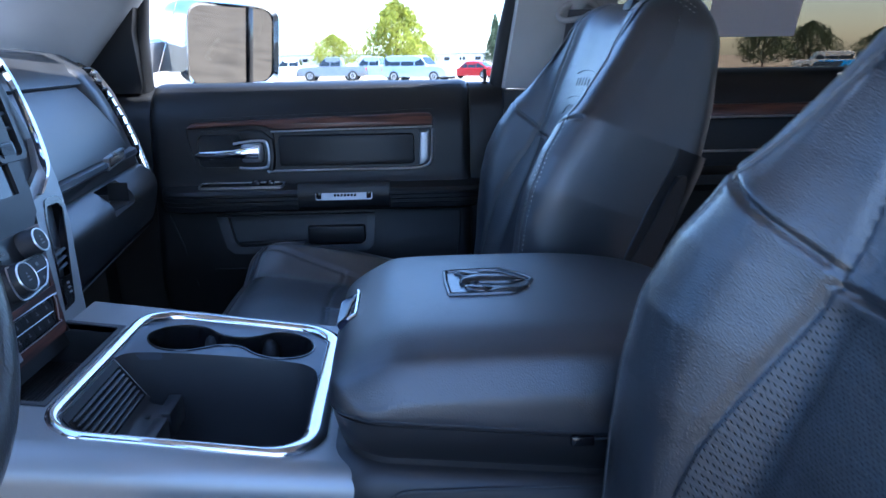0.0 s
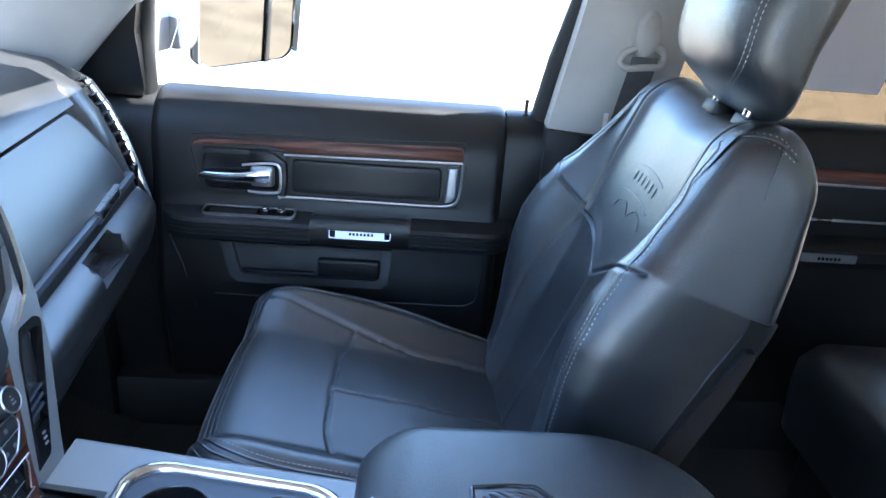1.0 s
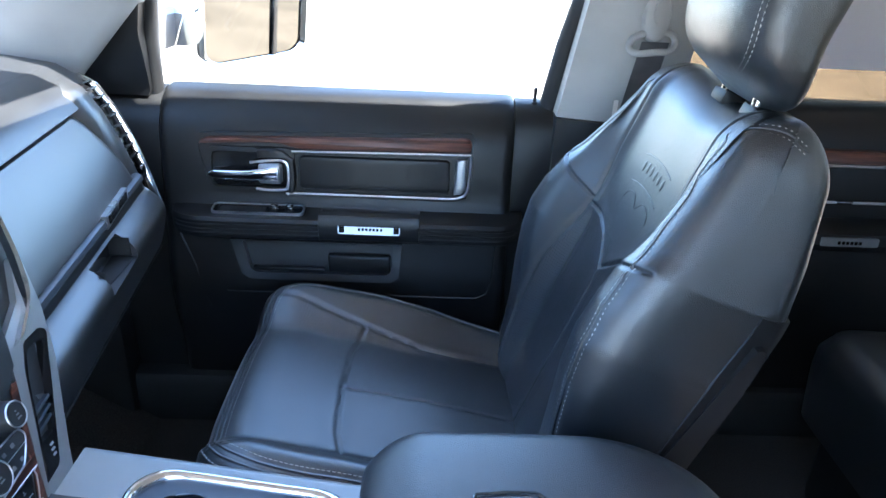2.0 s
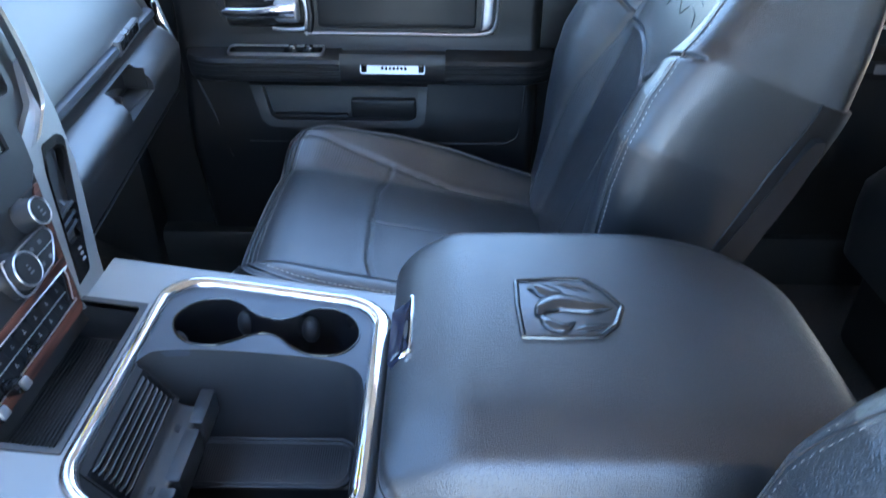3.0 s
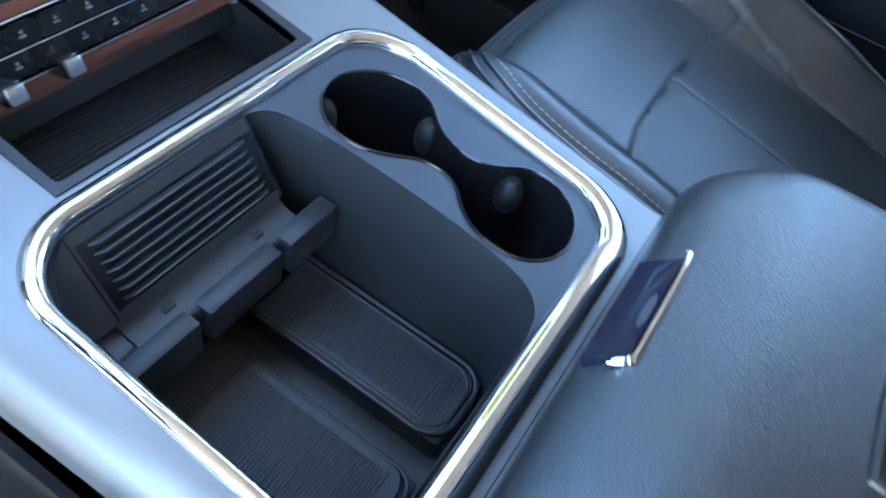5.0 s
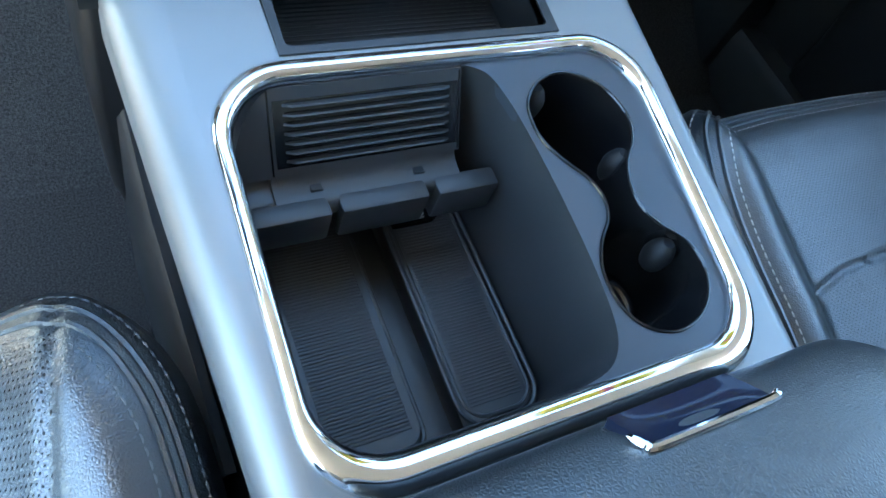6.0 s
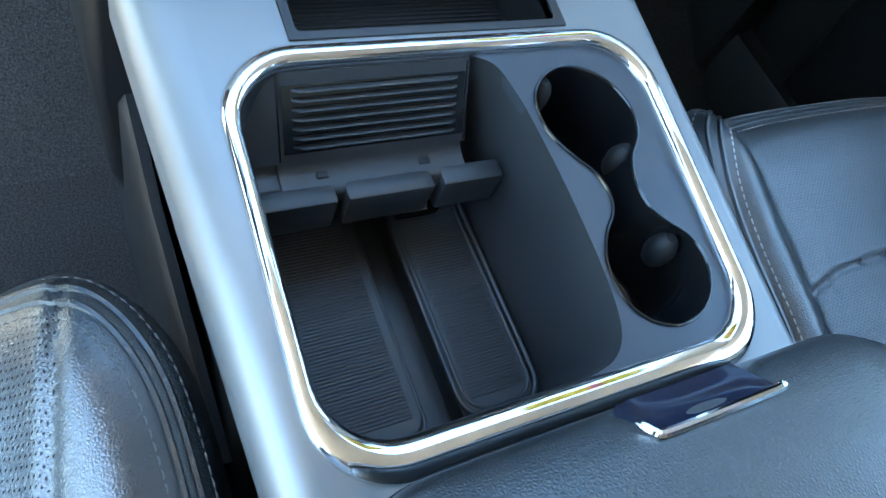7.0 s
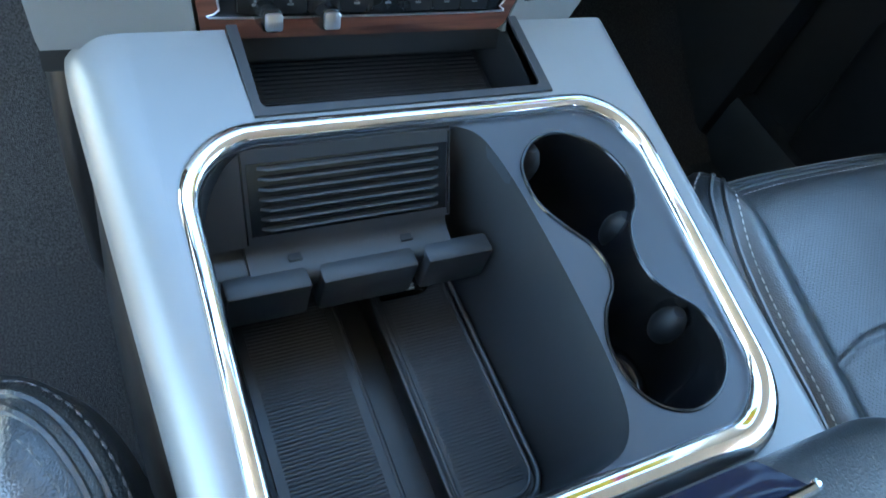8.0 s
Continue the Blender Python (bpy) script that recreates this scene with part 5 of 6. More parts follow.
def dash_panel(name, prof, y0, y1, mat, label="", thick=0.03):
    """A strip of dash face: profile from its top edge down, closed behind."""
    back = [(x - thick, z) for x, z in prof[::-1]]
    return part(name, extrude(prof + back, "y", y0, y1, 16, bow), mat, dash, label, 35)


def glove_door():
    """Curved door face with a rounded outboard edge."""
    rings = []
    prof = catmull([(-0.603, 1.6225), (-0.590, 1.605), (-0.570, 1.575), (-0.554, 1.548), (-0.541, 1.522), (-0.537, 1.512)], 24, False)
    for k, (x, z) in enumerate(prof):
        y1 = float(np.interp(z, [1.512, 1.55, 1.60, 1.6225], [0.668, 0.664, 0.645, 0.630]))
        ys = np.r_[np.linspace(0.15, y1 - 0.02, 14), y1 - 0.02 + 0.02 * np.sin(np.linspace(0.2, math.pi / 2, 6))]
        rings.append([(x + dx_of(y) - (0.006 * max(0.0, (y - (y1 - 0.02)) / 0.02) ** 2), y, z) for y in ys] + [(x + dx_of(y1) - 0.03, y1, z), (x + dx_of(0.15) - 0.03, 0.15, z)])
    return loft(rings)


part("glovebox_door", glove_door(), DASH_SKIN, dash, "soft black glovebox door", 50)
dash_panel("accent_strip", [(-0.538, 1.5105), (-0.532, 1.507), (-0.530, 1.500), (-0.533, 1.496)], 0.15, 0.69, CUPTRIM, "satin dark grey strip", 0.025)
dash_panel("strip_ledge", [(-0.536, 1.4955), (-0.538, 1.488), (-0.536, 1.478)], 0.15, 0.70, PLASTIC, "", 0.03)


def lower_glove():
    """Shelf-like lower glovebox with a finger pocket cut in its brow."""
    sec = catmull([(-0.540, 1.4775), (-0.527, 1.471), (-0.512, 1.459), (-0.504, 1.445), (-0.505, 1.425), (-0.512, 1.395), (-0.520, 1.372), (-0.530, 1.364), (-0.545, 1.362)], 40, False)
    rings = []
    for y in np.r_[np.sort(np.r_[np.linspace(0.15, 0.70, 40), 0.3995, 0.4005, 0.5195, 0.5205]), 0.70 + 0.036 * np.sin(np.linspace(0.1, math.pi / 2, 8))]:
        e = max(0.0, (y - 0.70) / 0.036)
        g = 1 - math.sqrt(max(0, 1 - e * e)) * 1.0
        inside = 0.40 < y < 0.52
        ring = []
        for x, z in sec:
            d = 0.0
            if inside and 1.437 < z < 1.474:
                d = 0.042
            ring.append((x + dx_of(y) - 0.040 * g - d, y, z))
        rings.append(ring + [(-0.62 + dx_of(y), y, 1.365), (-0.62 + dx_of(y), y, 1.474)])
    return loft(rings)


part("glovebox_lower", lower_glove(), DASH_SKIN, dash, "black lower glovebox shelf with a finger pocket", 35)
# dark slabs over the pocket's inner faces stand in for its shade
for (x0, x1), (z0, z1) in (((-0.552, -0.512), (1.4375, 1.4395)), ((-0.5535, -0.5505), (1.4375, 1.472))):
    part("pocket_shade", rbox(x0 + dx_of(0.46), x1 + dx_of(0.46), 0.405, 0.515, z0, z1, 0.0008, 1), RUBBER, dash, "dark slab standing in for shade in the finger pocket")
for y0 in (0.4012, 0.5165):
    part("pocket_shade", rbox(-0.552 + dx_of(y0), -0.512 + dx_of(y0), y0, y0 + 0.0022, 1.4395, 1.470, 0.0006, 1), RUBBER, dash, "dark slab standing in for shade in the finger pocket")
part("under_bead", tube([(-0.525 + dx_of(y), y, 1.361) for y in np.linspace(0.15, 0.72, 20)], 0.002, 6), SOFT, dash)
part("under_panel", extrude([(-0.53, 1.359), (-0.56, 1.352), (-0.80, 1.25), (-1.0, 1.30), (-0.7, 1.36)], "y", 0.15, 0.73, 4, bow), PLASTIC, dash)
# badge on the strip
part("dash_badge", loft([[(-0.5345 + dx_of(y) + w, y, z) for y, z in [(0.49, 1.494), (0.598, 1.501), (0.598, 1.519), (0.49, 1.514)]] for w in (-0.004, 0.0045)]), SATIN, dash, "chrome-edged badge plate", 20)
for k in range(7):
    y = 0.503 + 0.0135 * k
    part("badge_bar", rbox(-0.5305 + dx_of(y), -0.5285 + dx_of(y), y - 0.0042, y + 0.0042, 1.499 + 0.0006 * k, 1.512 + 0.0006 * k, 0.0005, 1), GLOSS, dash)


# outboard end of the dash: smooth surround, tall vent with chrome trim
def end_path(t):
    """Face line of the dash end: t from the top to the bottom."""
    p = np.array([(-0.648, 1.666), (-0.618, 1.650), (-0.592, 1.610), (-0.570, 1.560), (-0.553, 1.510), (-0.540, 1.460), (-0.531, 1.425)])
    d = np.linspace(0, 1, len(p))
    return float(np.interp(t, d, p[:, 0])), float(np.interp(t, d, p[:, 1]))


rings = []
for t in np.linspace(0, 1, 40):
    x, z = end_path(t)
    rings.append([(x - 0.016, 0.625 + 0.035 * t, z - 0.004), (x - 0.002, 0.640 + 0.030 * t, z), (x + 0.003, 0.660 + 0.025 * t, z + 0.002), (x + 0.001, 0.700 + 0.01 * t, z + 0.002), (x - 0.010, 0.712 + 0.006 * t, z), (x - 0.05, 0.712 + 0.006 * t, z - 0.004), (x - 0.05, 0.63, z - 0.004)])
part("end_surround", loft(rings), DASH_SKIN, dash, smooth=50)
rings = []
for t in np.linspace(0.10, 0.98, 36):
    x, z = end_path(t)
    rings.append([(x - 0.012, 0.712, z), (x - 0.012, 0.742, z), (x - 0.04, 0.742, z), (x - 0.04, 0.712, z)])
part("vent_cavity", loft(rings), GLOSS, dash)
for k in range(9):
    x, z = end_path(0.14 + 0.058 * k)
    part("vent_slat", rbox(-0.010, 0.006, 0.7135, 0.7405, -0.0016, 0.0016, 0.0006, 1, Matrix.Translation((x - 0.004, 0, z)) @ Matrix.Rotation(radians(-20), 4, "Y")), PLASTIC, dash)
x, z = end_path(0.70)
part("vent_wheel", rbox(x - 0.010, x + 0.004, 0.717, 0.737, z - 0.012, z + 0.010, 0.003), GLOSS, dash)
rings = []
for t in np.linspace(0.02, 1.06, 50):
    x, z = end_path(min(t, 1.0))
    z -= 0.035 * max(0, t - 1.0) * 5
    rings.append([(x - 0.008, 0.7415, z), (x + 0.003, 0.7425, z + 0.001), (x + 0.005, 0.7455, z + 0.001), (x + 0.002, 0.7485, z), (x - 0.012, 0.7495, z)])
part("vent_trim", loft(rings), CHROME, dash, "curved chrome vent trim", 60)

# ---------- centre stack ----------
stack = thing("center_stack", "centre stack with radio screen, climate knobs and wood surround", "stack")
UPV, OUTV = Vector((-0.371, 0, 0.928)), Vector((0.928, 0, 0.371))


def stk(y, h, w):
    p = Vector((-0.418, y, 1.382)) + UPV * h + OUTV * w
    return (p.x, p.y, p.z)


def stack_plate(name, outer, holes, w0, w1, mat, label="", smooth=35, parent=None):
    return part(name, plate(outer, holes, stk, w0, w1), mat, parent or stack, label, smooth)


part("stack_body", loft([[stk(y, h, w) for y, w in ((-0.20, -0.004), (min(0.122 + 0.58 * max(0, h), 0.238), -0.004), (min(0.122 + 0.55 * max(0, h), 0.235), -0.05), (0.15, -0.20), (-0.20, -0.20))] for h in (-0.02, 0.0, 0.10, 0.20, 0.30)]), PLASTIC, stack)
# silver side columns
col = [(0.074, -0.006), (0.124, -0.004), (0.140, 0.020), (0.200, 0.10), (0.224, 0.15), (0.238, 0.20), (0.225, 0.21), (0.196, 0.17), (0.152, 0.150), (0.122, 0.09), (0.090, 0.03)]
slot = [(0.088, 0.014), (0.114, 0.016), (0.128, 0.032), (0.208, 0.126), (0.200, 0.134), (0.170, 0.134), (0.150, 0.112)]
SLOT_C = np.array([0.145, 0.072])
stack_plate("side_column", [tuple(p) for p in resample(col, 90)], [[tuple(p) for p in resample(slot, 60)]], -0.01, 0.004, SILVER, "satin silver side column")
stack_plate("slot_rim", [tuple(p) for p in resample(slot, 60)], [[tuple(SLOT_C + (np.array(p) - SLOT_C) * 0.86) for p in resample(slot, 60)]], -0.008, 0.0050, GLOSS)
stack_plate("slot_back", [tuple(p) for p in resample(slot, 60)], [], -0.018, -0.012, GLOSS)
for k in range(3):
    h = 0.052 + 0.008 * k
    stack_plate("slot_bar", [(0.112 + 0.7 * (h - 0.052), h), (0.146 + 0.8 * (h - 0.052), h + 0.004), (0.146 + 0.8 * (h - 0.052), h + 0.007), (0.112 + 0.7 * (h - 0.052), h + 0.003)], [], -0.01, 0.003, CUPTRIM)
stack_plate("plug_cover", [tuple(p) for p in resample([(0.094, 0.019), (0.114, 0.020), (0.136, 0.046), (0.110, 0.046)], 40)], [], -0.01, 0.006, GLOSS, "black socket cover")
for h in (0.027, 0.032, 0.037):
    stack_plate("plug_mark", rrect(0.112 + 0.4 * (h - 0.027), 0.118 + 0.4 * (h - 0.027), h, h + 0.0025, 0.0005, 2), [], 0.006, 0.0066, PRINT, "", 0)
# left silver column
stack_plate("side_column", [tuple(p) for p in resample([(-0.122, -0.006), (-0.200, -0.006), (-0.215, 0.14), (-0.20, 0.22), (-0.160, 0.20), (-0.132, 0.10)], 80)], [], -0.01, 0.004, SILVER, "satin silver side column")
# wood surround, lower frame
CTRL = catmull([(-0.110, 0.012), (-0.104, 0.0075), (0.060, 0.0075), (0.070, 0.0115), (0.084, 0.030), (0.0835, 0.0345), (0.078, 0.0365), (-0.104, 0.0365), (-0.110, 0.032)], 120)
CLIM = catmull([(-0.112, 0.050), (-0.106, 0.045), (0.080, 0.045), (0.091, 0.049), (0.112, 0.090), (0.118, 0.106), (0.110, 0.111), (-0.105, 0.111), (-0.112, 0.106)], 120)
stack_plate("wood_surround", [tuple(p) for p in resample([(-0.120, -0.004), (0.073, -0.004), (0.089, 0.03), (0.121, 0.09), (0.133, 0.112), (-0.12, 0.118), (-0.13, 0.10)], 100)], [[tuple(p) for p in resample(CTRL, 90)], [tuple(p) for p in resample(CLIM, 90)]], -0.008, 0.004, WOOD_ACROSS, "polished brown wood surround")
FASCIA = relief(vary(material("satin_charcoal_fascia", (0.018, 0.0195, 0.0215), 0.40), (0.024, 0.0255, 0.028), 16.0), "noise", 900.0, 0.1, 0.0003)
stack_plate("climate_fascia", [tuple(p) for p in resample(CLIM, 90)], [], -0.008, 0.0018, FASCIA, "satin charcoal climate panel")
stack_plate("control_panel", [tuple(p) for p in resample(CTRL, 90)], [], -0.008, 0.0015, GLOSS, "gloss black control panel")
part("control_line", tube([stk(y, 0.0219, 0.0050) for y in np.linspace(-0.098, 0.066, 8)], 0.0005, 6), SATIN, stack, "thin chrome line")
part("panel_outline", tube([stk(y, h, 0.0038) for y, h in CTRL], 0.0007, 6, True), SATIN, stack, "thin chrome outline")
# two rows of buttons
for r in range(2):
    for k in range(8):
        y0 = -0.100 + 0.0200 * k + 0.009 * r
        b = stack_plate("button", rrect(y0, y0 + 0.0194, 0.0095 + 0.0133 * r, 0.0212 + 0.0133 * r, 0.002, 3), [], 0.0, 0.0045, KEY)
        stack_plate("button_mark", rrect(y0 + 0.0078, y0 + 0.0115, 0.0140 + 0.0133 * r, 0.0152 + 0.0133 * r, 0.0004, 2), [], 0.0045, 0.005, PRINT, "", 0, b)
        stack_plate("button_mark", rrect(y0 + 0.0090, y0 + 0.0103, 0.0158 + 0.0133 * r, 0.0178 + 0.0133 * r, 0.0004, 2), [], 0.0045, 0.005, PRINT, "", 0, b)
# chrome-tipped levers below the buttons
for y in (-0.085, -0.052):
    tm = Matrix.Translation(stk(y, 0.012, 0.0)) @ Matrix(((0, UPV.x, OUTV.x, 0), (1, 0, 0, 0), (0, UPV.z, OUTV.z, 0), (0, 0, 0, 1)))
    tg = part("toggle", rbox(-0.006, 0.006, -0.009, 0.005, 0.0, 0.022, 0.004, 2, tm), GLOSS, stack, "black toggle switch with a chrome tip")
    part("tip", rbox(-0.005, 0.005, -0.007, 0.003, 0.0205, 0.0245, 0.0018, 2, tm), SATIN, tg, "chrome tip")


KNOB_GREY = vary(material("soft_grey_knob", (0.034, 0.036, 0.039), 0.45), (0.026, 0.028, 0.031), 40.0)


def knob(y, h, r, out, base):
    """A round knob on a flared foot, with a chrome ring and a printed face."""
    rings = []
    for rr, w in ((base * 1.10, 0.0), (base * 1.10, 0.003), (base, 0.006), (base * 0.97, 0.010), (r * 1.04, out - 0.006), (r * 1.02, out - 0.002), (r * 0.96, out)):
        rings.append([stk(y + rr * math.cos(t), h + rr * math.sin(t), w) for t in np.linspace(0, 2 * math.pi, 40, endpoint=False)])
    k = part("knob", loft(rings), KNOB_GREY, stack, "round control knob with a chrome ring", 40)
    part("knob_ring", tube([stk(y + 0.94 * r * math.cos(t), h + 0.94 * r * math.sin(t), out - 0.0004) for t in np.linspace(0, 2 * math.pi, 36, endpoint=False)], 0.0011, 6, True), SATIN, k, "chrome ring")
    part("knob_face", loft([[stk(y + 0.80 * r * math.cos(t), h + 0.80 * r * math.sin(t), w) for t in np.linspace(0, 2 * math.pi, 30, endpoint=False)] for w in (out - 0.002, out + 0.0006)]), PLASTIC, k)
    for q in range(3):
        part("knob_mark", plate(rrect(y - 0.003 + 0.001 * q, y + 0.003 - 0.001 * q, h - 0.005 + 0.0038 * q, h - 0.0034 + 0.0038 * q, 0.0003, 2), [], stk, out + 0.0006, out + 0.0010), PRINT, k, "", 0)


knob(0.092, 0.096, 0.0135, 0.020, 0.0160)
knob(0.033, 0.069, 0.0165, 0.021, 0.0185)
knob(-0.080, 0.096, 0.0135, 0.020, 0.0160)
# climate key pad with a chrome outline, running from the large knob
PAD = catmull([(0.018, 0.051), (0.062, 0.051), (0.074, 0.054), (0.092, 0.070), (0.091, 0.079), (0.082, 0.0825), (0.034, 0.0835), (0.020, 0.0835)], 70)
part("climate_rim", tube([stk(y, h, 0.0125) for y, h in PAD], 0.0010, 6, True), SATIN, stack, "chrome outline")
stack_plate("climate_panel", [tuple(p) for p in PAD], [], 0.0, 0.0122, FASCIA)
part("pad_line", tube([stk(y, 0.067, 0.0126) for y in (0.037, 0.089)], 0.0005, 6), SATIN, stack, "thin chrome line")
for h in (0.058, 0.0745):
    for k in range(3):
        stack_plate("button_mark", rrect(0.043 + 0.014 * k, 0.048 + 0.014 * k, h - 0.002, h + 0.002, 0.001, 2), [], 0.0122, 0.0127, PRINT, "", 0)
# hazard keys between the knobs
for k in range(3):
    stack_plate("climate_key", rrect(-0.012 + 0.022 * k, 0.006 + 0.022 * k, 0.092, 0.106, 0.003, 3), [], 0.0, 0.0055, KEY)
    stack_plate("button_mark", rrect(-0.006 + 0.022 * k, 0.000 + 0.022 * k, 0.097, 0.100, 0.0006, 2), [], 0.0055, 0.006, PRINT, "", 0)
# radio: bezel, screen, row of small keys
stack_plate("radio_bezel", [(-0.13, 0.112), (0.120, 0.112), (0.140, 0.125), (0.152, 0.150), (0.192, 0.280), (-0.13, 0.280)], [[(-0.098, 0.150), (0.128, 0.150), (0.160, 0.262), (-0.098, 0.262)]], -0.006, 0.006, PLASTIC)
stack_plate("radio_screen", [(-0.099, 0.149), (0.129, 0.149), (0.161, 0.263), (-0.099, 0.263)], [], -0.006, 0.002, SCREEN, "dark reflective touch screen")
for k in range(6):
    y0 = -0.070 + 0.022 * k
    stack_plate("radio_key", rrect(y0, y0 + 0.019, 0.121, 0.136, 0.003, 3), [], 0.0, 0.009, PLASTIC)
# tall air vent with chrome arch at the passenger side of the screen
VX = lambda y, h, w: stk(y + 0.030 + 0.28 * (h - 0.20), h, w)
part("vent_box", plate(rrect(0.095, 0.158, 0.185, 0.315, 0.010, 5), [rrect(0.101, 0.150, 0.190, 0.309, 0.008, 5)], VX, -0.02, 0.008), PLASTIC, stack)
part("vent_back", plate(rrect(0.099, 0.152, 0.188, 0.311, 0.008, 5), [], VX, -0.03, -0.022), RUBBER, stack)
for k in range(5):
    h0 = 0.222 + 0.018 * k
    vo = 0.030 + 0.28 * (h0 - 0.20)
    part("vent_slat", rbox(0.101 + vo, 0.150 + vo, -0.0025, 0.0025, -0.018, 0.006, 0.001, 1, Matrix.Translation(stk(0, h0, 0)) @ Matrix(((0, UPV.x, OUTV.x, 0), (1, 0, 0, 0), (0, UPV.z, OUTV.z, 0), (0, 0, 0, 1))) @ Matrix.Rotation(radians(-18), 4, "X")), PLASTIC, stack)
part("vent_tab", rbox(0.162, 0.177, -0.008, 0.008, 0.0, 0.012, 0.003, 2, Matrix.Translation(stk(0, 0.252, 0)) @ Matrix(((0, UPV.x, OUTV.x, 0), (1, 0, 0, 0), (0, UPV.z, OUTV.z, 0), (0, 0, 0, 1)))), CHROME, stack)
part("vent_button", plate(rrect(0.112, 0.140, 0.193, 0.208, 0.003, 3), [], VX, 0.0, 0.006), GLOSS, stack)
arch = catmull([(0.150, 0.322), (0.195, 0.330), (0.228, 0.318), (0.240, 0.285), (0.234, 0.235), (0.222, 0.195), (0.205, 0.165), (0.165, 0.140)], 60, False)
rings = []
for i, (y, h) in enumerate(arch):
    wd = float(np.interp(i, [0, 30, 45, 59], [0.004, 0.005, 0.008, 0.010]))
    rings.append([stk(y - wd, h - wd * 0.3, 0.004), stk(y - wd * 0.6, h, 0.011), stk(y + wd * 0.4, h + wd * 0.3, 0.012), stk(y + wd, h + wd * 0.4, 0.002)])
part("vent_trim", loft(rings), CHROME, stack, "curved chrome vent trim", 60)

# ---------- steering wheel ----------
wheel = thing("steering_wheel", "black leather-wrapped steering wheel", "steering wheel")
WC = Vector((-0.354, -0.420, 1.620))
WU, WV = Vector((0, 1, 0)), Vector((-0.514, 0, 0.857))
WN = WU.cross(WV)
rim = [WC + WU * 0.190 * math.cos(t) + WV * 0.190 * math.sin(t) for t in np.linspace(0, 2 * math.pi, 96, endpoint=False)]
part("rim", tube(rim, 0.0165, 18, True), LEATHER, wheel)
WN = WN if WN.x < 0 else -WN
for a in (0, 180, 270):
    d = WU * math.cos(radians(a)) + WV * math.sin(radians(a))
    s = WU * -math.sin(radians(a)) + WV * math.cos(radians(a))
    rings = []
    for t in np.linspace(0.055, 0.182, 10):
        wd = 0.030 - 0.10 * (t - 0.055)
        c = WC + d * t + WN * 0.030 * (1 - (t - 0.055) / 0.127)
        rings.append([c + s * wd + WN * 0.008, c + s * wd - WN * 0.006, c - s * wd - WN * 0.006, c - s * wd + WN * 0.008])
    part("spoke", loft(rings), SOFT, wheel, smooth=40)
part("hub", loft([[WC + WN * w + WU * r * math.cos(t) + WV * r * 0.9 * math.sin(t) for t in np.linspace(0, 2 * math.pi, 40, endpoint=False)] for r, w in ((0.060, 0.06), (0.078, 0.045), (0.080, 0.02), (0.072, -0.002), (0.05, -0.008))]), SOFT, wheel, smooth=50)
part("column", tube([WC + WN * 0.05, WC + WN * 0.30], 0.035, 20), PLASTIC, wheel)

# ---------- seat belt on the pillar, buckle by the driver's seat ----------
belt = thing("seat_belt", "grey seat belt through a loop on the door pillar", "seat belt")
part("belt_cover", loft([[(0.322 + 0.024 * q * math.cos(t), 0.774 - w, 1.790 + 0.042 * q * math.sin(t)) for t in np.linspace(0, 2 * math.pi, 30, endpoint=False)] for q, w in ((1.0, -0.02), (1.0, 0.006), (0.85, 0.014), (0.4, 0.017))]), PILLAR, belt, "light grey plastic cover", 50)
part("belt_loop", tube(catmull([(0.283, 0.770, 1.742), (0.292, 0.762, 1.732), (0.322, 0.757, 1.735), (0.350, 0.761, 1.738), (0.360, 0.769, 1.750), (0.350, 0.770, 1.765), (0.322, 0.765, 1.768), (0.292, 0.770, 1.758)], 50), 0.0062, 10, True), PILLAR, belt, "light grey plastic loop")
part("belt_button", loft([[(0.322 + 0.010 * q * math.cos(t), 0.7565 - w, 1.800 + 0.020 * q * math.sin(t)) for t in np.linspace(0, 2 * math.pi, 24, endpoint=False)] for q, w in ((1.0, -0.002), (0.9, 0.0018), (0.5, 0.0026))]), PILLAR, belt, "", 50)
part("webbing", loft([[(x0, y, z), (x0 + 0.046, y, z), (x0 + 0.046, y - 0.0015, z), (x0, y - 0.0015, z)] for x0, y, z in ((0.300, 0.758, 1.752), (0.292, 0.762, 1.70), (0.278, 0.774, 1.60), (0.262, 0.785, 1.40), (0.25, 0.80, 1.10))]), BELT, belt, "ribbed grey webbing", 30)
part("belt_tag", rbox(0.270, 0.278, 0.766, 0.7675, 1.618, 1.650, 0), WHITEPRINT, belt, smooth=0)
buckle = thing("belt_buckle", "black belt buckle with a red release button", "buckle")
part("buckle_body", rbox(0.018, 0.062, -0.198, -0.176, 1.08, 1.272, 0.006), PLASTIC, buckle)
part("release_button", rbox(0.028, 0.050, -0.195, -0.181, 1.266, 1.277, 0.003), RED, buckle, "red release button")

# ---------- rear bench, seen past the passenger seat ----------
bench = thing("rear_bench", "black leather rear bench seat", "seat")
out = np.array(rrect(0.66, 1.20, -0.10, 0.66, 0.07, 14))
c = np.array([0.93, 0.28])
rings = []
for s in np.linspace(0.05, 1, 22):
    p = c + (out - c) * s
    e = max(0, (s - 0.84) / 0.16)
    rings.append([(x, y, 1.285 - 0.045 * (1 - math.sqrt(max(0, 1 - e * e))) + 0.10 * (0.9 - x) * 0.2) for x, y in p])
for g, dz in ((1.004, 0.03), (1.0, 0.06), (0.985, 0.13)):
    p = c + (out - c) * g
    rings.append([(x, y, 1.240 - dz) for x, y in p])
part("cushion", loft(rings), LEATHER, bench, smooth=60)
part("stitching", stitches(resample([(x, y, 1.268) for x, y, z in [q for q in rings[20]]], 500), [(0, 0, 1)] * 500), STITCH, bench, "pale grey stitching", 0, "stuff")
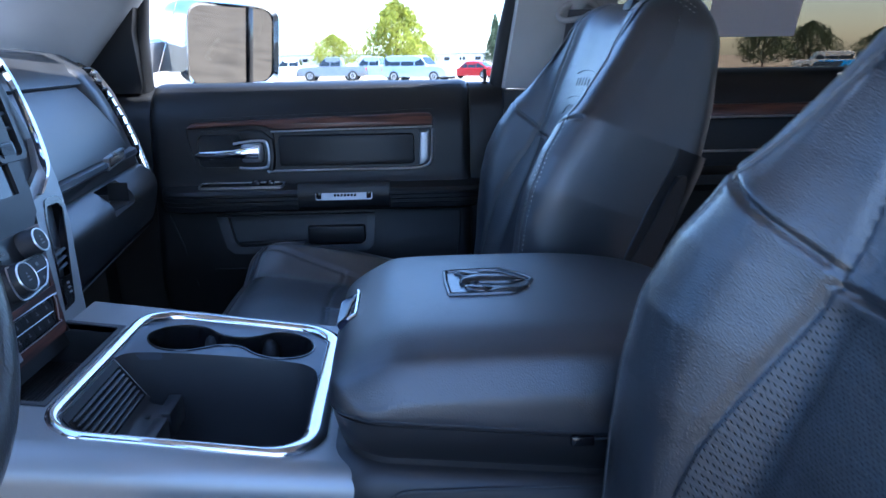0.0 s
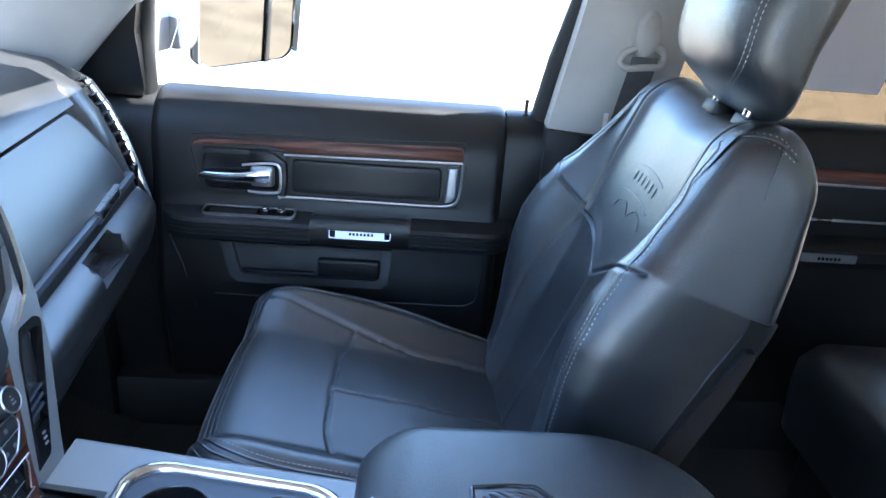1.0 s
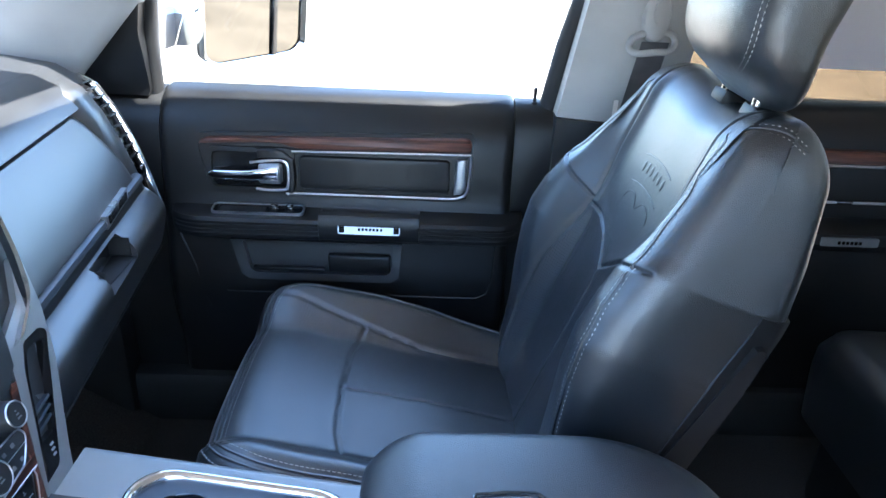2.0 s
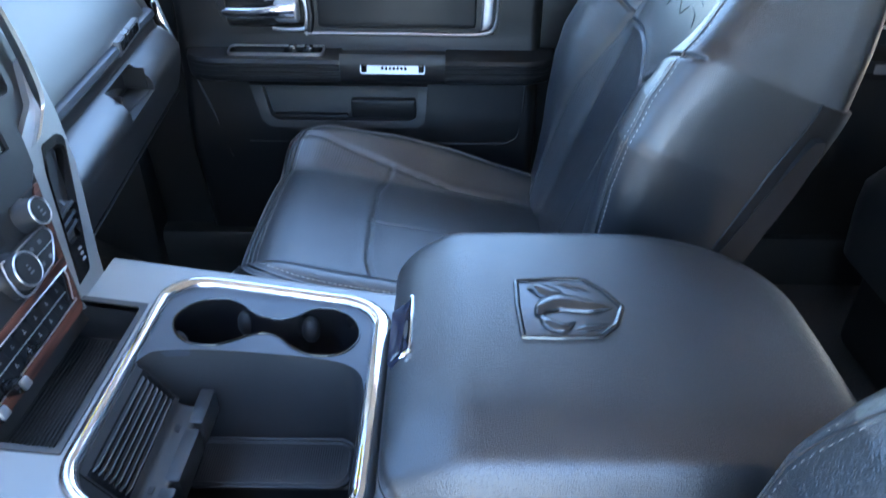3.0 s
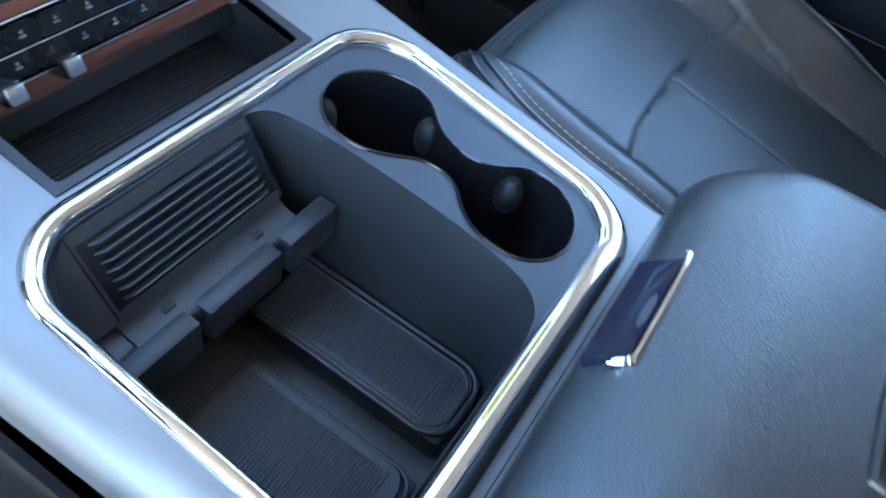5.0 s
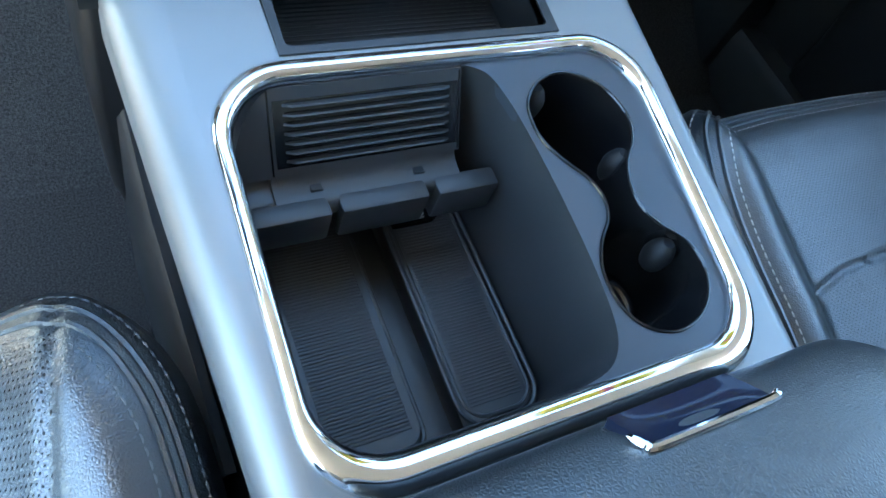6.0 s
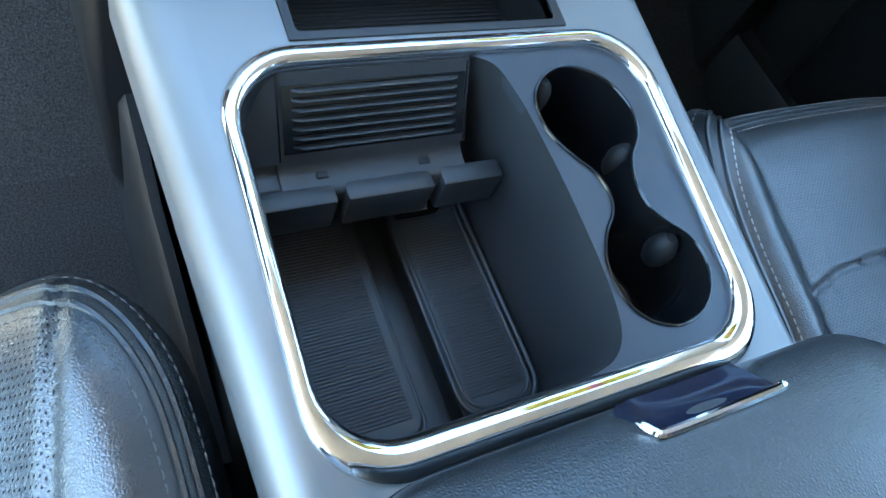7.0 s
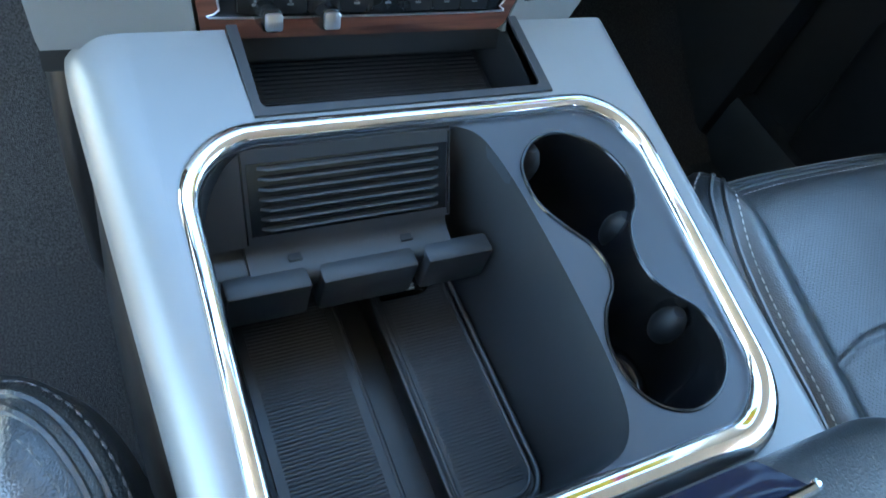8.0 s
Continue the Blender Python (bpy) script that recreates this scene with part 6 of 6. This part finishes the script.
part("bench_base", rbox(0.72, 1.20, -0.06, 0.62, FLOOR_Z + 0.001, 1.13, 0.02), PLASTIC, bench)
part("backrest", rbox(1.18, 1.36, -0.78, 0.78, 1.15, 1.80, 0.05, 4), LEATHER, bench)

# ---------- outside: ground, mirror, parked cars, trees ----------
def ground_mat():
    m = material("pale_worn_lot", (0.42, 0.35, 0.27), 0.9, spec=0.2)
    vary(m, (0.25, 0.21, 0.165), 1.6, 0.42, 0.72)
    relief(m, "noise", 30.0, 0.4, 0.02)
    return m


GROUND = ground_mat()
tagged(part("ground", ([(-2500, -2500, 0), (2500, -2500, 0), (2500, 2500, 0), (-2500, 2500, 0)], [(0, 1, 2, 3)]), GROUND, smooth=0), "pale sunlit asphalt lot", "ground", kind="structure")
CRACK = material("dark_crack_filler", (0.10, 0.09, 0.085), 0.9)
ck = catmull([(1.2, 9.5, 0.004), (1.9, 9.0, 0.004), (2.3, 8.7, 0.004), (2.5, 8.3, 0.004), (2.9, 8.1, 0.004)], 30, False)
tagged(part("ground_crack", loft([[(x, y - 0.03, z), (x, y + 0.03, z)] for x, y, z in ck], False, False, False), CRACK, smooth=0), "dark crack in the asphalt", "crack", kind="structure")

mirror = thing("wing_mirror", "chrome towing mirror on the passenger door", "mirror")
MX0, MX1, MZ0, MZ1 = -0.575, -0.350, 1.600, 1.805
mo = rrect(MX0, MX1, MZ0, MZ1, 0.035, 10)
c = np.array([(MX0 + MX1) / 2, (MZ0 + MZ1) / 2])
TW = Matrix.Translation((c[0], 1.26, c[1])) @ Matrix.Rotation(radians(58), 4, "Z") @ Matrix.Rotation(radians(6), 4, "X") @ Matrix.Diagonal((1.45, 1, 1, 1))


def mir(x, z, d):
    """d: depth behind the glass, towards the truck's nose side."""
    v = TW @ Vector((x - c[0], d, z - c[1]))
    return (v.x, v.y, v.z)


rings = []
for g, d in ((0.93, -0.004), (1.0, -0.012), (1.03, 0.0), (1.02, 0.05), (0.95, 0.09), (0.7, 0.12), (0.3, 0.13)):
    p = c + (np.array(mo) - c) * g
    rings.append([mir(x, z, d) for x, z in p])
part("mirror_shell", loft(rings, True, False, True), CHROME, mirror, "polished chrome shell", 50)
gl = c + (np.array(mo) - c) * 0.93
gx0, gx1, gz0, gz1 = gl[:, 0].min(), gl[:, 0].max(), gl[:, 1].min(), gl[:, 1].max()
for (a0, a1), rad, lab in (((gx0, -0.418), (0.004, 0.030, 0.030, 0.004), "main mirror glass"), ((-0.412, gx1), (0.030, 0.004, 0.004, 0.030), "narrow outer mirror glass")):
    part("mirror_glass", plate(rrect(a0, a1, gz0, gz1, rad, 8), [], lambda x, z, w: mir(x, z, -w), -0.004, 0.0), MIRROR, mirror, lab, 0)
part("mirror_divider", rbox(-0.008, 0.004, -0.007, 0.01, -0.098, 0.098, 0.002, 1, TW @ Matrix.Translation((0.043, 0, 0))), GLOSS, mirror)
part("mirror_arm", loft([[(x, y, z + 0.035), (x + 0.05, y, z + 0.03), (x + 0.05, y, z - 0.04), (x, y, z - 0.045)] for x, y, z in ((-0.74, 0.94, 1.66), (-0.72, 1.05, 1.665), (-0.68, 1.16, 1.68), (-0.62, 1.26, 1.69))]), BODY_SILVER, mirror, "pewter painted mirror arm", 40)


CAR_GLASS = material("dark_car_glass", (0.02, 0.025, 0.03), 0.08)
TYRE = vary(material("tyre_rubber", (0.02, 0.02, 0.02), 0.8), (0.035, 0.035, 0.035), 12.0)
ALLOY = vary(material("alloy_wheel", (0.45, 0.45, 0.46), 0.3, 0.8), (0.35, 0.35, 0.36), 9.0)
LAMP = material("clear_lamp_glass", (0.75, 0.75, 0.72), 0.15)
TAIL = material("red_lamp_glass", (0.35, 0.01, 0.01), 0.2)


def paint(name, color, metal=0.2):
    return vary(material(name, color, 0.25, metal), tuple(c * 0.9 for c in color), 2.0)


def build_car(label, kind, mat, at, heading, length=4.8, height=1.5, width=1.85):
    """A parked car: body, glasshouse with windows, wheels with rims, lamps, bumpers. Nose along local +x."""
    car = thing("parked_" + kind, label, "car" if kind != "pickup" else "pickup", group="parked cars")
    L, W = length / 2, width / 2
    belt = height * 0.60
    if kind == "pickup":
        roof = [(-0.30 * L, belt), (-0.24 * L, height * 0.97), (-0.10 * L, height), (0.16 * L, height * 0.985), (0.40 * L, belt + 0.02)]
    elif kind == "suv":
        roof = [(-0.97 * L, belt), (-0.90 * L, height * 0.95), (-0.75 * L, height), (0.05 * L, height), (0.20 * L, height * 0.96), (0.42 * L, belt + 0.03)]
    else:
        roof = [(-0.72 * L, belt + 0.04), (-0.40 * L, height * 0.95), (-0.18 * L, height), (0.06 * L, height * 0.98), (0.38 * L, belt + 0.03)]
    low = 0.30 * (1.2 if kind != "sedan" else 0.75)
    side = [(-L, low + 0.12), (-L * 0.99, belt * 0.72), (-L * 0.965, belt * 0.98), (-0.5 * L, belt), (0.40 * L, belt * 1.0), (0.80 * L, belt * 0.95), (0.96 * L, belt * 0.84), (L, belt * 0.60), (L * 0.985, low + 0.06), (0.9 * L, low), (-0.92 * L, low)]
    prof = resample(side, 90)
    rings = []
    for v, g in ((-W, 0.93), (-W * 0.985, 0.975), (-W * 0.9, 1.0), (0, 1.012), (W * 0.9, 1.0), (W * 0.985, 0.975), (W, 0.93)):
        cz = belt * 0.6
        rings.append([(x * g, v, cz + (z - cz) * g) for x, z in prof])
    part("body", loft(rings), mat, car, "", 35)
    hr = resample(roof, 50, False)
    rings = []
    for v, g in ((-W * 0.90, 0.0), (-W * 0.80, 0.93), (-W * 0.70, 1.0), (W * 0.70, 1.0), (W * 0.80, 0.93), (W * 0.90, 0.0)):
        cz = belt - 0.03
        rings.append([(x * (0.97 if g < 1 else 1.0), v, cz + max(0.0, z - cz) * g) for x, z in hr])
    part("cabin", loft(rings), mat, car, "", 35)
    # side windows, split by pillars, and the two screens
    xs = [roof[0][0] * 0.93, roof[0][0] * 0.42, 0.02 * L, roof[-1][0] * 0.80] if kind != "pickup" else [-0.26 * L, 0.04 * L, 0.33 * L]
    zt = lambda x: float(np.interp(x, [p[0] for p in roof], [p[1] for p in roof])) - 0.09
    for s in (-1, 1):
        for a, b in zip(xs[:-1], xs[1:]):
            a, b = a + 0.04, b - 0.04
            quad = [(a, belt + 0.03), (b, belt + 0.03), (b, max(belt + 0.06, zt(b))), ((a + b) / 2, max(belt + 0.08, zt((a + b) / 2))), (a, max(belt + 0.06, zt(a)))]
            yy = lambda z: s * (W * 0.90 - (z - belt) / (height - belt) * W * 0.14 + 0.012)
            part("side_window", loft([[(x, yy(z) - s * o, z) for x, z in quad] for o in (0.0, 0.03)]), CAR_GLASS, car, "", 0)
        part("door_handle", rbox(-0.10 * L, -0.10 * L + 0.18, s * W * 0.985 - 0.02, s * W * 0.985 + 0.02, belt * 0.86, belt * 0.90, 0.01, 1), mat, car)
    for (x0, z0), (x1, z1), nm in ((roof[-1], roof[-2], "windscreen"), (roof[0], roof[1], "rear_screen")):
        o = 0.02 if nm == "windscreen" else -0.02
        q0, q1 = (x0 + (x1 - x0) * 0.12, z0 + (z1 - z0) * 0.12), (x0 + (x1 - x0) * 0.9, z0 + (z1 - z0) * 0.9)
        part(nm, loft([[(q0[0] + d, -W * 0.78, q0[1] + 0.01), (q0[0] + d, W * 0.78, q0[1] + 0.01), (q1[0] + d, W * 0.68, q1[1] + 0.01), (q1[0] + d, -W * 0.68, q1[1] + 0.01)] for d in (0, o)]), CAR_GLASS, car, "", 0)
    r = 0.33 if kind == "sedan" else 0.40
    for x in (-0.60 * L, 0.62 * L):
        for s in (-1, 1):
            y0 = s * (W - 0.20)
            t = part("wheel", loft([[(x + q * math.cos(t), y0 + s * d, r + q * math.sin(t)) for t in np.linspace(0, 2 * math.pi, 28, endpoint=False)] for q, d in ((r * 0.9, 0.0), (r, 0.02), (r, 0.19), (r * 0.95, 0.215), (r * 0.66, 0.22), (r * 0.62, 0.205))]), TYRE, car, "", 40)
            part("rim", loft([[(x + q * math.cos(t), y0 + s * d, r + q * math.sin(t)) for t in np.linspace(0, 2 * math.pi, 20, endpoint=False)] for q, d in ((r * 0.62, 0.20), (r * 0.58, 0.212), (r * 0.2, 0.20), (r * 0.14, 0.215))]), ALLOY, t, "", 40)
    for s in (-1, 1):
        part("headlight", rbox(0.90 * L, 0.985 * L, s * W * 0.72 - 0.2, s * W * 0.72 + 0.2, belt * 0.66, belt * 0.80, 0.03), LAMP, car)
        part("tail_light", rbox(-0.995 * L, -0.95 * L, s * W * 0.85 - 0.1, s * W * 0.85 + 0.1, belt * 0.68, belt * 0.90, 0.02), TAIL, car)
    part("grille", rbox(0.965 * L, 1.0 * L, -W * 0.50, W * 0.50, belt * 0.50, belt * 0.78, 0.02), GLOSS if kind != "suv" else CHROME, car)
    part("bumper", rbox(0.93 * L, 1.012 * L, -W * 0.92, W * 0.92, low + 0.02, low + 0.20, 0.04), PLASTIC if kind == "sedan" else mat, car)
    car.matrix_basis = Matrix.Translation(at) @ Matrix.Rotation(radians(heading), 4, "Z")
    return car


WHITE_P, SILVER_P, BLUE_P, RED_P, GREY_P = paint("white_paint", (0.75, 0.75, 0.75), 0.0), paint("silver_blue_paint", (0.42, 0.47, 0.55), 0.4), paint("bright_blue_paint", (0.02, 0.25, 0.75), 0.1), paint("red_paint", (0.40, 0.015, 0.02), 0.1), paint("grey_paint", (0.22, 0.23, 0.25), 0.4)
build_car("white and silver-blue sport utility parked in the lot", "suv", SILVER_P, (1.7, 53.8, 0), -28, 5.4, 1.9, 2.0)
build_car("red sedan parked in the lot", "sedan", RED_P, (6.4, 60.5, 0), 150, 4.7, 1.42)
build_car("grey pickup truck parked in the lot", "pickup", GREY_P, (-5.2, 60.3, 0), 175, 5.8, 1.9, 2.0)
build_car("silver-blue pickup truck parked beside a utility", "pickup", SILVER_P, (-1.9, 60.5, 0), 165, 5.8, 1.9, 2.0)
build_car("white pickup truck parked in the lot", "pickup", WHITE_P, (-9.0, 63.0, 0), 178, 5.8, 1.9, 2.0)
build_car("white delivery utility parked in the lot", "suv", WHITE_P, (10.6, 64.0, 0), 200, 5.2, 1.9, 2.0)
build_car("bright blue sports coupe parked alone", "sedan", BLUE_P, (20.0, 31.5, 0), 200, 4.8, 1.36, 1.95)
build_car("white sport utility parked far off", "suv", WHITE_P, (38.0, 62, 0), 160, 5.0, 1.85, 2.0)
build_car("grey sport utility parked far off", "suv", GREY_P, (46.0, 66, 0), 20, 5.0, 1.85, 2.0)


LEAF = vary(material("sunlit_leaves", (0.22, 0.24, 0.035), 0.6), (0.33, 0.32, 0.05), 1.5)
for m in (LEAF,):
    n, l, b = nodes_of(m)
    tl, mx = n.new("ShaderNodeBsdfTranslucent"), n.new("ShaderNodeMixShader")
    tl.inputs[0].default_value = (0.40, 0.42, 0.06, 1)
    mx.inputs[0].default_value = 0.65
    l.new(b.outputs[0], mx.inputs[1])
    l.new(tl.outputs[0], mx.inputs[2])
    l.new(mx.outputs[0], n["Material Output"].inputs[0])
LEAF_D = vary(material("dark_conifer_leaves", (0.06, 0.09, 0.04), 0.7), (0.09, 0.12, 0.05), 1.5)
BARK = vary(material("brown_bark", (0.10, 0.07, 0.05), 0.9), (0.06, 0.045, 0.035), 8.0)


def build_tree(label, at, height, spread, conifer=False, seed=1, leaf=None):
    rnd = random.Random(seed)
    tree = thing("tree", label, "tree", group="trees beyond the lot", at=at)
    trunk = [tube([(0, 0, 0), (0.1, 0.05, height * 0.3), (0, 0.1, height * 0.6), (0, 0, height * 0.9)], [height * 0.025, height * 0.02, height * 0.012, height * 0.004], 10)]
    for k in range(16):
        a, h0 = rnd.uniform(0, 6.28), rnd.uniform(0.25, 0.8) * height
        r = spread * (0.8 * (1 - h0 / height) if conifer else rnd.uniform(0.45, 0.85) * math.sin(math.pi * min(0.95, h0 / height + 0.12)))
        tip = (r * math.cos(a), r * math.sin(a), h0 + (0.02 if conifer else 0.16) * height)
        trunk.append(tube([(0, 0, h0 * 0.8), (tip[0] * 0.5, tip[1] * 0.5, (h0 * 0.8 + tip[2]) / 2 + 0.2), tip], [height * 0.008, height * 0.005, height * 0.002], 6))
    part("trunk", join(*trunk), BARK, tree)
    V, F = [], []
    count = 5200
    for k in range(count):
        h = rnd.random() ** 0.8
        z = height * (0.10 + 0.90 * h) if conifer else height * (0.14 + 0.86 * h)
        env = (1 - h) ** 0.8 * spread if conifer else spread * (math.sin(math.pi * min(1, h ** 0.8 * 0.86 + 0.14)) ** 0.75)
        a = rnd.uniform(0, 6.28)
        lobe = 1 + 0.30 * math.sin(3 * a + 7 * h + seed) + 0.15 * math.sin(5 * a - 11 * h)
        r = env * lobe * math.sqrt(rnd.uniform(0.25, 1.0))
        c = Vector((r * math.cos(a), r * math.sin(a), z + rnd.uniform(-0.3, 0.3)))
        s = (0.16 if conifer else 0.22) * rnd.uniform(0.6, 1.3) * height / 9
        m = Euler((rnd.uniform(0, 6), rnd.uniform(0, 6), rnd.uniform(0, 6))).to_matrix()
        o = len(V)
        for q in ((-1, -0.5, 0), (0, -0.1, 0.25), (1, -0.5, 0), (0.6, 0.7, 0.1), (-0.5, 0.8, -0.1)):
            V.append(tuple(c + m @ (Vector(q) * s)))
        F += [(o, o + 1, o + 4), (o + 1, o + 2, o + 3), (o + 1, o + 3, o + 4)]
    part("crown", (V, F), leaf or (LEAF_D if conifer else LEAF), tree, "", 0, "stuff")
    return tree


build_tree("tall bright green broadleaf tree behind parked cars", (0.2, 108, 0), 9.8, 4.0, False, 3)
build_tree("low rounded green tree behind parked cars", (-9.5, 112, 0), 5.2, 3.6, False, 5)
build_tree("low rounded green tree behind parked cars", (3.6, 116, 0), 4.6, 3.2, False, 8)
build_tree("narrow dark conifer beyond the lot", (17.2, 125, 0), 8.6, 1.7, True, 4)
for k, (x, y, h) in enumerate(((48, 92, 5.0), (56, 95, 5.6), (64, 92, 4.6), (40, 100, 4.8), (73, 96, 5.2))):
    build_tree("dark green broadleaf tree at the lot's edge", (x, y, 0), h, h * 0.66, False, 20 + k, LEAF_D)
METAL_W = vary(material("pale_metal_siding", (0.62, 0.62, 0.62), 0.5), (0.54, 0.55, 0.56), 0.6)
pole = thing("light_pole", "tall grey lamp pole at the lot's edge", "pole", at=(10.8, 118, 0))
part("mast", tube([(0, 0, 0), (0, 0, 9.5)], [0.10, 0.06], 10), METAL_W, pole)
part("lamp_head", rbox(-0.5, 0.1, -0.15, 0.15, 9.4, 9.6, 0.04), METAL_W, pole)


def shed(label, at, w, d, h, mat):
    b = thing("low_building", label, "building", group="buildings beyond the lot", at=at)
    part("wall", rbox(-w / 2, w / 2, -d / 2, d / 2, 0, h, 0.05, 1), mat, b)
    part("roof", rbox(-w / 2 - 0.3, w / 2 + 0.3, -d / 2 - 0.3, d / 2 + 0.3, h + 0.004, h + 0.35, 0.05, 1), GREY_P, b)
    n = max(2, int(w / 5))
    for k in range(n):
        x = -w / 2 + (k + 0.5) * w / n
        wd = part("window", rbox(x - 0.9, x + 0.9, -d / 2 - 0.06, -d / 2 + 0.02, h * 0.35, h * 0.7, 0.02, 1), CAR_GLASS, b)
    return b


shed("pale low building beyond the parked cars", (-6, 240, 0), 70, 14, 3.0, METAL_W)
shed("pale low building beyond the parked cars", (70, 230, 0), 50, 14, 3.4, METAL_W)
BLUE_R = paint("blue_roof_sheet", (0.05, 0.12, 0.40), 0.0)
shed("white building with a blue roof band", (-38, 150, 0), 22, 12, 4.5, BLUE_R)
